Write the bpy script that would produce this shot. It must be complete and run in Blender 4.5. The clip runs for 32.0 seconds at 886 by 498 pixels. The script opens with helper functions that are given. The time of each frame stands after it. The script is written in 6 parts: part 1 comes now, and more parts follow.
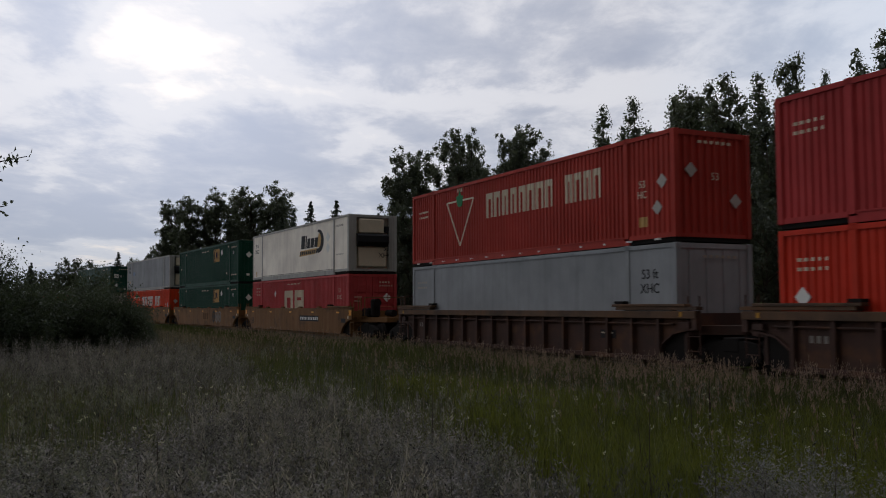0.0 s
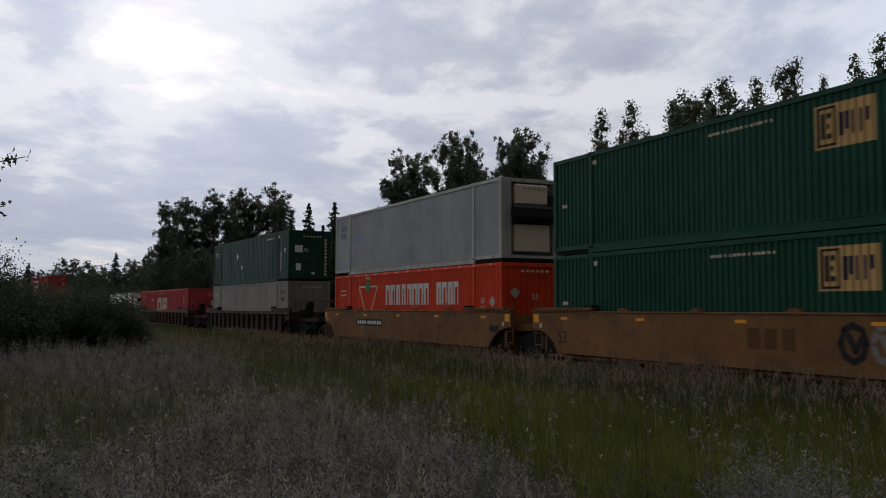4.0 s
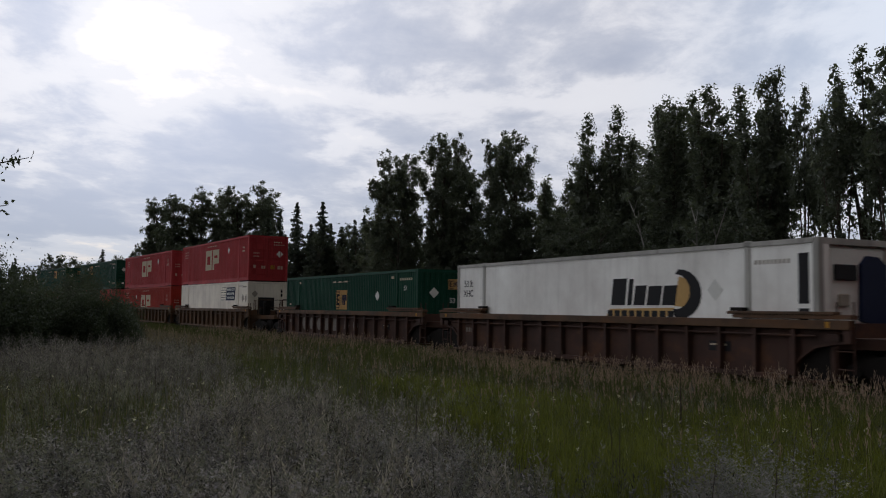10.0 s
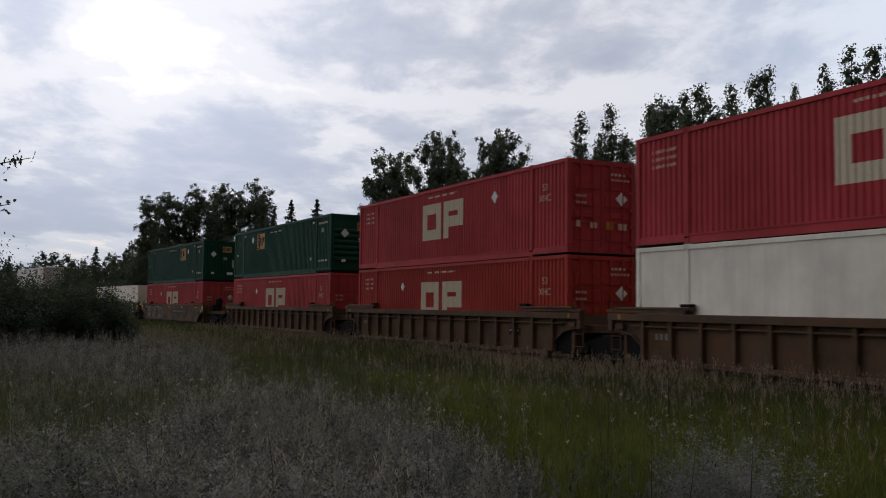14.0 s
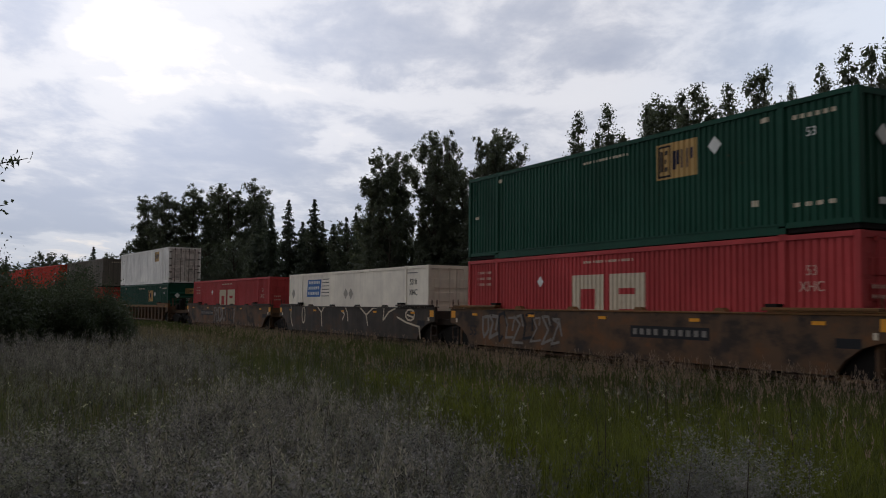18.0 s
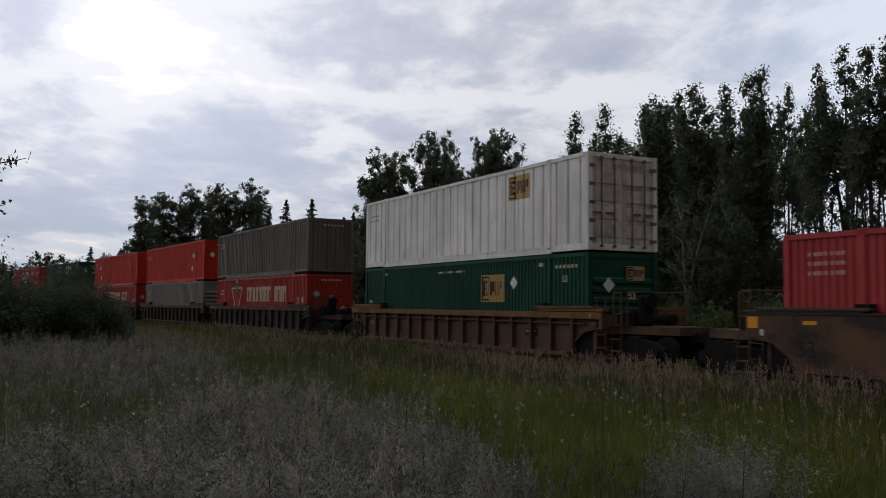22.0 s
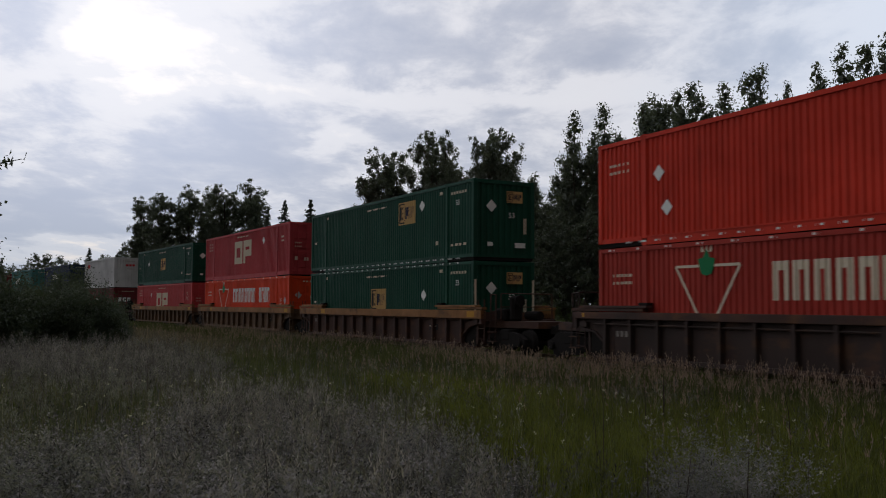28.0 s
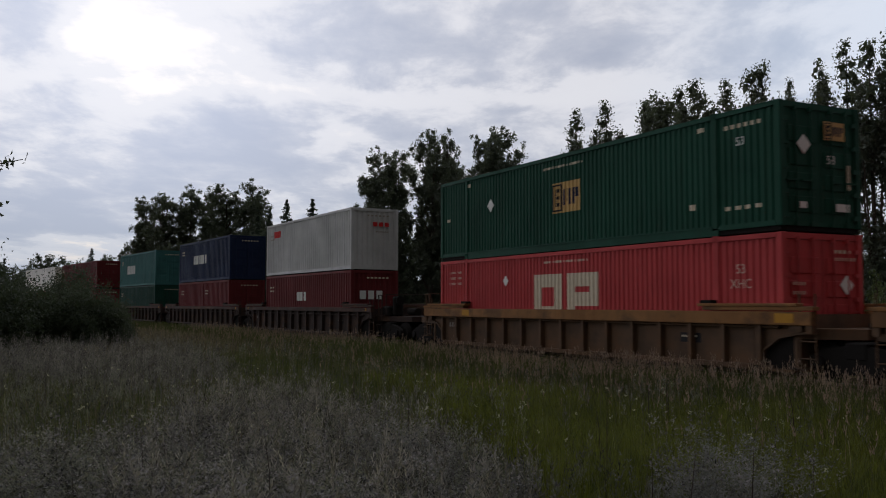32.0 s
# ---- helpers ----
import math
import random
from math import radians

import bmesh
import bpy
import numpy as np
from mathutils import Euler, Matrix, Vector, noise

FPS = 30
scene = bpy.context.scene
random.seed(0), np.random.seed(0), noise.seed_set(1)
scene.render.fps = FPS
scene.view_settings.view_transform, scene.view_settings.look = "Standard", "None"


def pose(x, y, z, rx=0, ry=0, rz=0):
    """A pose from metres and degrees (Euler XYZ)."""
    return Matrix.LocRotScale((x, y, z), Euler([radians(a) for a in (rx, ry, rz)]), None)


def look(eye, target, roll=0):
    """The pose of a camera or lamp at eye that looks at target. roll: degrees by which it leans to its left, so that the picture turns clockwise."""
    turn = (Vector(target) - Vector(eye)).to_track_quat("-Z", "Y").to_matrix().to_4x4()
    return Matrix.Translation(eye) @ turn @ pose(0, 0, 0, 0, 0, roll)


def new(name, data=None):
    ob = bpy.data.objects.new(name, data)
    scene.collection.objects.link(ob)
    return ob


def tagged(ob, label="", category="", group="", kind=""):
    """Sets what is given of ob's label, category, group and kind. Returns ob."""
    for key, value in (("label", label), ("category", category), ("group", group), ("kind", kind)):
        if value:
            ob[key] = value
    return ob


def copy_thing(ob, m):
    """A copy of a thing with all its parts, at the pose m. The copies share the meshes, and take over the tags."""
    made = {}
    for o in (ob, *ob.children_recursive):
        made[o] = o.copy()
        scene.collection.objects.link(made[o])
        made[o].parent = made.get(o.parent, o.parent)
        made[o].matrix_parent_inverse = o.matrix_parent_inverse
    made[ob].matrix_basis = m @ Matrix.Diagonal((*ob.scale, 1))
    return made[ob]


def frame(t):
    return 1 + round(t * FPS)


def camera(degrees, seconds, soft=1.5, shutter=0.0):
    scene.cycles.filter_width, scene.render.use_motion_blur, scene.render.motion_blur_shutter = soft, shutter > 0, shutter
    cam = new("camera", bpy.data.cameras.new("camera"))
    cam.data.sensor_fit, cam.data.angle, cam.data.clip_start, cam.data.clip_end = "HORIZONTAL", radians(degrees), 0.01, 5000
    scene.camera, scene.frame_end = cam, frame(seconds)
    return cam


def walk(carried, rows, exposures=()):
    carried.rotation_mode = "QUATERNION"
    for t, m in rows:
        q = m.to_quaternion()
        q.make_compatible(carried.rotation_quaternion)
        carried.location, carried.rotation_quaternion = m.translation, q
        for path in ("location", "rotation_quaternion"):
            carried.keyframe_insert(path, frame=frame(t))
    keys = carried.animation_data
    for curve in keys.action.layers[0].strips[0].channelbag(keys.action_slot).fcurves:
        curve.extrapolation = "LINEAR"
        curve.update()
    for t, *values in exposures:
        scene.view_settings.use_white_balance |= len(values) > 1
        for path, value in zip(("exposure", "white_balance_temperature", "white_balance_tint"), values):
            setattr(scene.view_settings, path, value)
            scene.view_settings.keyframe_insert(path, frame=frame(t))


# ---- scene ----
EYE = 1.62
cam = camera(52.46, 32.0, soft=1.0, shutter=0.2)
walk(cam, [
    (0, pose(-0.842, 0.432, EYE, 93.645, 0.244, 64.370)),
    (0.5, pose(-0.855, 0.439, EYE, 93.644, 0.262, 64.387)),
    (1, pose(-0.859, 0.441, EYE, 93.646, 0.278, 64.392)),
    (1.5, pose(-0.861, 0.442, EYE, 93.650, 0.277, 64.383)),
    (2, pose(-0.858, 0.441, EYE, 93.657, 0.247, 64.366)),
    (2.5, pose(-0.853, 0.438, EYE, 93.678, 0.196, 64.342)),
    (3, pose(-0.851, 0.437, EYE, 93.714, 0.125, 64.308)),
    (3.5, pose(-0.841, 0.432, EYE, 93.752, 0.042, 64.267)),
    (5.5, pose(-0.809, 0.415, EYE, 93.954, -0.316, 64.111)),
    (6, pose(-0.811, 0.416, EYE, 93.969, -0.365, 64.094)),
    (6.5, pose(-0.754, 0.387, EYE, 93.945, -0.406, 64.010)),
    (7, pose(-0.595, 0.306, EYE, 93.861, -0.460, 63.801)),
    (7.5, pose(-0.437, 0.224, EYE, 93.784, -0.518, 63.585)),
    (8, pose(-0.362, 0.186, EYE, 93.765, -0.557, 63.463)),
    (8.5, pose(-0.341, 0.175, EYE, 93.782, -0.600, 63.405)),
    (9, pose(-0.333, 0.171, EYE, 93.799, -0.639, 63.378)),
    (9.5, pose(-0.326, 0.167, EYE, 93.807, -0.651, 63.366)),
    (10, pose(-0.325, 0.167, EYE, 93.816, -0.660, 63.354)),
    (10.5, pose(-0.331, 0.170, EYE, 93.823, -0.670, 63.341)),
    (11, pose(-0.332, 0.171, EYE, 93.826, -0.671, 63.332)),
    (11.5, pose(-0.330, 0.169, EYE, 93.824, -0.676, 63.321)),
    (12, pose(-0.335, 0.172, EYE, 93.828, -0.689, 63.303)),
    (12.5, pose(-0.347, 0.178, EYE, 93.840, -0.696, 63.284)),
    (13, pose(-0.302, 0.155, EYE, 93.813, -0.688, 63.218)),
    (13.5, pose(-0.163, 0.084, EYE, 93.722, -0.670, 63.074)),
    (14, pose(-0.049, 0.025, EYE, 93.644, -0.638, 62.955)),
    (14.5, pose(-0.027, 0.014, EYE, 93.622, -0.627, 62.910)),
    (16.5, pose(-0.040, 0.021, EYE, 93.617, -0.533, 62.861)),
    (17, pose(-0.046, 0.023, EYE, 93.619, -0.538, 62.847)),
    (17.5, pose(-0.040, 0.021, EYE, 93.623, -0.544, 62.827)),
    (18, pose(-0.030, 0.015, EYE, 93.624, -0.544, 62.810)),
    (18.5, pose(-0.015, 0.008, EYE, 93.622, -0.535, 62.797)),
    (19, pose(-0.005, 0.002, EYE, 93.619, -0.528, 62.782)),
    (19.5, pose(0.000, -0.000, EYE, 93.617, -0.520, 62.760)),
    (20, pose(0.009, -0.005, EYE, 93.613, -0.510, 62.732)),
    (20.5, pose(0.012, -0.006, EYE, 93.610, -0.512, 62.710)),
    (21, pose(0.003, -0.002, EYE, 93.611, -0.524, 62.693)),
    (21.5, pose(-0.000, 0.000, EYE, 93.618, -0.537, 62.672)),
    (22, pose(-0.001, 0.001, EYE, 93.625, -0.545, 62.650)),
    (22.5, pose(-0.008, 0.004, EYE, 93.630, -0.545, 62.630)),
    (23, pose(-0.016, 0.008, EYE, 93.629, -0.537, 62.609)),
    (23.5, pose(-0.021, 0.011, EYE, 93.623, -0.512, 62.590)),
    (24, pose(-0.020, 0.010, EYE, 93.619, -0.483, 62.576)),
    (24.5, pose(-0.016, 0.008, EYE, 93.621, -0.473, 62.560)),
    (25, pose(-0.021, 0.011, EYE, 93.624, -0.465, 62.542)),
    (25.5, pose(-0.038, 0.020, EYE, 93.629, -0.442, 62.535)),
    (27.5, pose(-0.083, 0.043, EYE, 93.643, -0.338, 62.588)),
    (28, pose(-0.083, 0.043, EYE, 93.628, -0.319, 62.596)),
    (28.5, pose(-0.085, 0.044, EYE, 93.617, -0.292, 62.615)),
    (29, pose(-0.083, 0.042, EYE, 93.603, -0.272, 62.637)),
    (29.5, pose(-0.077, 0.039, EYE, 93.587, -0.260, 62.654)),
    (30, pose(-0.071, 0.036, EYE, 93.574, -0.242, 62.671)),
    (30.5, pose(-0.071, 0.036, EYE, 93.563, -0.198, 62.695)),
    (31, pose(-0.082, 0.042, EYE, 93.551, -0.142, 62.717)),
    (31.5, pose(-0.095, 0.049, EYE, 93.542, -0.098, 62.732)),
    (32, pose(-0.111, 0.057, EYE, 93.538, -0.065, 62.745)),
], exposures=[(0, -0.12), (3.5, -0.10), (6, -0.06), (8, 0.0), (25, 0.0), (28, -0.05), (32, -0.05)])

# ---- world, light ----
SUN_EL, SUN_AZ = radians(17.0), radians(173.0)      # hidden sun, ahead of the camera and low
world = bpy.data.worlds.new("world")
scene.world = world
world.use_nodes = True
wn, wl = world.node_tree.nodes, world.node_tree.links
wn.clear()


def wnode(kind, **values):
    n = wn.new(kind)
    for k, v in values.items():
        n.inputs[k].default_value = v
    return n


def wmath(op, a, b=None, c=None, clamp=False):
    n = wn.new("ShaderNodeMath")
    n.operation, n.use_clamp = op, clamp
    for i, v in enumerate((a, b, c)):
        if v is None:
            continue
        if isinstance(v, (int, float)):
            n.inputs[i].default_value = v
        else:
            wl.new(v, n.inputs[i])
    return n.outputs[0]


def wmix(fac, a, b):
    n = wn.new("ShaderNodeMix")
    n.data_type = "RGBA"
    for sock, v in ((n.inputs[0], fac), (n.inputs[6], a), (n.inputs[7], b)):
        if isinstance(v, (tuple, float, int)):
            sock.default_value = v
        else:
            wl.new(v, sock)
    return n.outputs[2]


sky = wn.new("ShaderNodeTexSky")
sky.sky_type, sky.sun_disc = "NISHITA", False
sky.sun_elevation, sky.sun_rotation = SUN_EL, radians(277.0)
sky.air_density, sky.dust_density = 1.0, 1.5
skyc = wn.new("ShaderNodeVectorMath")
skyc.operation = "SCALE"
skyc.inputs[3].default_value = 0.12
wl.new(sky.outputs[0], skyc.inputs[0])
tc = wn.new("ShaderNodeTexCoord")
sep = wn.new("ShaderNodeSeparateXYZ")
wl.new(tc.outputs["Generated"], sep.inputs[0])
dx, dy, dz = sep.outputs
# cloud deck: the direction is carried onto a flat sheet overhead
zz = wmath("ADD", wmath("MAXIMUM", dz, 0.0), 0.12)
along = wmath("ADD", wmath("MULTIPLY", dx, -0.89), wmath("MULTIPLY", dy, 0.457))
across = wmath("ADD", wmath("MULTIPLY", dx, 0.457), wmath("MULTIPLY", dy, 0.89))
cu, cv = wmath("DIVIDE", along, zz), wmath("DIVIDE", across, zz)
comb = wn.new("ShaderNodeCombineXYZ")
wl.new(wmath("MULTIPLY", cu, 0.62), comb.inputs[0])
wl.new(wmath("MULTIPLY", cv, 0.78), comb.inputs[1])
comb.inputs[2].default_value = 3.7
n1 = wnode("ShaderNodeTexNoise", Scale=1.5, Detail=8.0, Roughness=0.58, Distortion=0.35)
wl.new(comb.outputs[0], n1.inputs["Vector"])
n2 = wnode("ShaderNodeTexNoise", Scale=4.6, Detail=7.0, Roughness=0.60, Distortion=0.2)
wl.new(comb.outputs[0], n2.inputs["Vector"])
n3 = wnode("ShaderNodeTexNoise", Scale=2.6, Detail=4.0, Roughness=0.55)
wl.new(comb.outputs[0], n3.inputs["Vector"])
dens = wmath("ADD", 0.045, wmath("ADD", wmath("MULTIPLY", n1.outputs[0], 0.48), wmath("MULTIPLY", n2.outputs[0], 0.40)))
# the large cloud masses and the thin places between them, by tangent of bearing and of height
ahead = wmath("MAXIMUM", along, 0.08)
su = wmath("ADD", wmath("DIVIDE", across, ahead), wmath("MULTIPLY_ADD", n3.outputs[0], 0.22, -0.11))
sv = wmath("ADD", wmath("DIVIDE", dz, ahead), wmath("MULTIPLY_ADD", n1.outputs[0], 0.10, -0.05))
for mu, mv, ru, rv, weight in (
        (-0.47, 0.325, 0.060, 0.030, 0.8), (-0.13, 0.300, 0.150, 0.036, 0.85), (0.09, 0.268, 0.150, 0.026, 0.75),
        (-0.45, 0.218, 0.070, 0.030, 0.7), (-0.22, 0.186, 0.150, 0.034, 0.95), (-0.40, 0.115, 0.120, 0.040, 1.25),
        (-0.15, 0.125, 0.080, 0.030, 0.5), (0.03, 0.175, 0.110, 0.030, 0.5), (0.25, 0.285, 0.100, 0.018, 0.4),
        (0.40, 0.240, 0.090, 0.030, 0.4), (-0.36, 0.275, 0.070, 0.050, -0.9), (0.00, 0.236, 0.220, 0.010, -0.7),
        (-0.10, 0.180, 0.030, 0.022, -0.8), (0.24, 0.242, 0.120, 0.013, -0.9), (-0.48, 0.150, 0.022, 0.007, -0.7),
        (0.16, 0.130, 0.080, 0.024, -0.5), (-0.28, 0.240, 0.100, 0.010, -0.6)):
    pu = wmath("DIVIDE", wmath("SUBTRACT", su, mu), ru)
    pv = wmath("DIVIDE", wmath("SUBTRACT", sv, mv), rv)
    far = wmath("ADD", wmath("MULTIPLY", pu, pu), wmath("MULTIPLY", pv, pv))
    dens = wmath("MULTIPLY_ADD", wmath("DIVIDE", 1.0, wmath("MULTIPLY_ADD", far, far, 1.0)), (0.075 if weight > 0 else 0.10) * weight, dens)
right_up = wmath("MULTIPLY", wmath("MULTIPLY_ADD", across, 4.0, -0.7, clamp=True), wmath("MULTIPLY_ADD", dz, 9.0, -0.6, clamp=True))
dens = wmath("SUBTRACT", dens, wmath("MULTIPLY", right_up, 0.05))
thick = wn.new("ShaderNodeMapRange")
thick.interpolation_type = "SMOOTHSTEP"
thick.inputs[1].default_value, thick.inputs[2].default_value = 0.43, 0.65
wl.new(dens, thick.inputs[0])
sd = Vector((-math.cos(radians(7.3)) * math.cos(SUN_EL), math.sin(radians(7.3)) * math.cos(SUN_EL), math.sin(SUN_EL)))
dotn = wn.new("ShaderNodeVectorMath")
dotn.operation = "DOT_PRODUCT"
dotn.inputs[1].default_value = sd
wl.new(tc.outputs["Generated"], dotn.inputs[0])
near_sun = wmath("POWER", wmath("MAXIMUM", dotn.outputs["Value"], 0.0), 28.0)
wide_sun = wmath("POWER", wmath("MAXIMUM", dotn.outputs["Value"], 0.0), 5.0)
lit = wmath("ADD", 0.79, wmath("ADD", wmath("MULTIPLY", near_sun, 0.17), wmath("MULTIPLY", wide_sun, 0.04)))
bright = wn.new("ShaderNodeVectorMath")
bright.operation = "SCALE"
bright.inputs[0].default_value = (0.95, 0.955, 1.025)
wl.new(lit, bright.inputs[3])
dark = wn.new("ShaderNodeVectorMath")
dark.operation = "SCALE"
dark.inputs[0].default_value = (0.445, 0.485, 0.60)
wl.new(wmath("ADD", 0.95, wmath("MULTIPLY", near_sun, 0.45)), dark.inputs[3])
edge = wn.new("ShaderNodeMapRange")
edge.interpolation_type = "SMOOTHSTEP"
edge.inputs[1].default_value, edge.inputs[2].default_value = 0.46, 0.55
wl.new(dens, edge.inputs[0])
heavy = wmath("ADD", wmath("MULTIPLY", thick.outputs[0], 0.62), wmath("MULTIPLY", edge.outputs[0], 0.38))
cloud = wmix(heavy, bright.outputs[0], dark.outputs[0])
veil = wn.new("ShaderNodeMapRange")
veil.inputs[1].default_value, veil.inputs[2].default_value = 0.30, 0.42
veil.inputs[3].default_value = 0.90
wl.new(dens, veil.inputs[0])
full = wmix(veil.outputs[0], skyc.outputs[0], cloud)
full = wmix(wmath("MULTIPLY", right_up, 0.30), full, (0.66, 0.84, 1.10, 1))
hazef = wmath("POWER", wmath("SUBTRACT", 1.0, wmath("MAXIMUM", dz, 0.0), clamp=True), 11.0)
full = wmix(wmath("MULTIPLY", hazef, 0.88), full, (0.365, 0.420, 0.500, 1))
away = wn.new("ShaderNodeMapRange")                 # the evening sky dims away from the sun
away.interpolation_type = "SMOOTHSTEP"
away.inputs[1].default_value, away.inputs[2].default_value, away.inputs[3].default_value = -0.75, 0.45, 0.078
wl.new(dotn.outputs["Value"], away.inputs[0])
full = wmix(wmath("SUBTRACT", 1.0, away.outputs[0]), full, wmix(1.0, full, (0.76, 0.74, 0.72, 1)))
bg = wn.new("ShaderNodeBackground")
wl.new(away.outputs[0], bg.inputs[1])
wl.new(full, bg.inputs[0])
wo = wn.new("ShaderNodeOutputWorld")
wl.new(bg.outputs[0], wo.inputs[0])

sun = new("sun", bpy.data.lights.new("sun", "SUN"))
sun.data.energy, sun.data.angle, sun.data.color = 0.3, radians(20), (1.0, 0.95, 0.88)
sun.matrix_world = look(sd * 60, (0, 0, 0))


# ---- materials ----
def mat_base(name):
    m = bpy.data.materials.new(name)
    m.use_nodes = True
    nt = m.node_tree
    return m, nt, nt.nodes["Principled BSDF"]


def noise_node(nt, coord, scale, detail=6.0, rough=0.6, stretch=None):
    n = nt.nodes.new("ShaderNodeTexNoise")
    n.inputs["Scale"].default_value, n.inputs["Detail"].default_value, n.inputs["Roughness"].default_value = scale, detail, rough
    if stretch:
        mp = nt.nodes.new("ShaderNodeMapping")
        mp.inputs["Scale"].default_value = stretch
        nt.links.new(coord, mp.inputs["Vector"])
        coord = mp.outputs[0]
    nt.links.new(coord, n.inputs["Vector"])
    return n.outputs["Fac"]


def ramp(nt, fac, lo, hi, a=0.0, b=1.0):
    n = nt.nodes.new("ShaderNodeMapRange")
    n.inputs[1].default_value, n.inputs[2].default_value, n.inputs[3].default_value, n.inputs[4].default_value = lo, hi, a, b
    nt.links.new(fac, n.inputs[0])
    return n.outputs[0]


def mix_rgb(nt, fac, a, b, mode="MIX"):
    n = nt.nodes.new("ShaderNodeMix")
    n.data_type, n.blend_type = "RGBA", mode
    for sock, v in ((n.inputs[0], fac), (n.inputs[6], a), (n.inputs[7], b)):
        if isinstance(v, (int, float)):
            sock.default_value = v
        elif isinstance(v, tuple):
            sock.default_value = (*v[:3], 1.0)
        else:
            nt.links.new(v, sock)
    return n.outputs[2]


def bump(nt, bsdf, height, strength, distance):
    b = nt.nodes.new("ShaderNodeBump")
    b.inputs["Strength"].default_value, b.inputs["Distance"].default_value = strength, distance
    nt.links.new(height, b.inputs["Height"])
    nt.links.new(b.outputs[0], bsdf.inputs["Normal"])


PAINTS = {}


def paint(color, dirt=0.35, rust=0.10, rough=0.5, name="paint", worn=0.0):
    """Weathered painted steel: faded patches, streaks of grime that run down, specks of rust."""
    key = (color, dirt, rust, rough, worn)
    if key in PAINTS:
        return PAINTS[key]
    m, nt, b = mat_base(name)
    t = nt.nodes.new("ShaderNodeTexCoord").outputs["Object"]
    info = nt.nodes.new("ShaderNodeObjectInfo")
    add = nt.nodes.new("ShaderNodeVectorMath")
    sc = nt.nodes.new("ShaderNodeVectorMath")
    sc.operation = "SCALE"
    sc.inputs[0].default_value = (31.0, 17.0, 5.0)
    nt.links.new(info.outputs["Random"], sc.inputs[3])
    nt.links.new(t, add.inputs[0])
    nt.links.new(sc.outputs[0], add.inputs[1])
    c = add.outputs[0]
    fade = noise_node(nt, c, 0.55, 5.0)
    streak = noise_node(nt, c, 1.0, 7.0, 0.65, (3.4, 3.4, 0.22))
    grain = noise_node(nt, c, 26.0, 4.0)
    speck = noise_node(nt, c, 5.0, 8.0, 0.7)
    light = tuple(min(1.0, v * 1.16 + 0.006) for v in color)
    deep = tuple(v * 0.80 for v in color)
    col = mix_rgb(nt, ramp(nt, fade, 0.3, 0.7), deep, light)
    grime = tuple(0.45 * v + g for v, g in zip(color, (0.030, 0.026, 0.022)))
    col = mix_rgb(nt, ramp(nt, streak, 0.48, 0.78, 0.0, dirt * 1.5), col, grime)
    col = mix_rgb(nt, ramp(nt, grain, 0.35, 0.7, 0.0, dirt * 0.35), col, deep)
    col = mix_rgb(nt, ramp(nt, speck, 0.66, 0.72, 0.0, rust * 5), col, (0.11, 0.045, 0.02))
    if worn:
        patch = noise_node(nt, c, 0.9, 7.0, 0.62, (1.0, 1.0, 1.6))
        col = mix_rgb(nt, ramp(nt, patch, 0.50, 0.62, 0.0, worn), col, (0.030, 0.026, 0.024))
        col = mix_rgb(nt, ramp(nt, patch, 0.46, 0.36, 0.0, worn * 0.8), col, (0.17, 0.075, 0.03))
    nt.links.new(col, b.inputs["Base Color"])
    nt.links.new(ramp(nt, streak, 0.3, 0.8, rough - 0.08, rough + 0.25), b.inputs["Roughness"])
    b.inputs["Specular IOR Level"].default_value = 0.12
    bump(nt, b, grain, 0.15, 0.004)
    PAINTS[key] = m
    return m


def plain(name, color, rough=0.6, metal=0.0, vary=0.2, scale=8.0):
    m, nt, b = mat_base(name)
    t = nt.nodes.new("ShaderNodeTexCoord").outputs["Object"]
    f = noise_node(nt, t, scale)
    nt.links.new(mix_rgb(nt, f, tuple(v * (1 - vary) for v in color), tuple(min(1, v * (1 + vary)) for v in color)), b.inputs["Base Color"])
    b.inputs["Roughness"].default_value, b.inputs["Metallic"].default_value = rough, metal
    b.inputs["Specular IOR Level"].default_value = 0.12
    return m


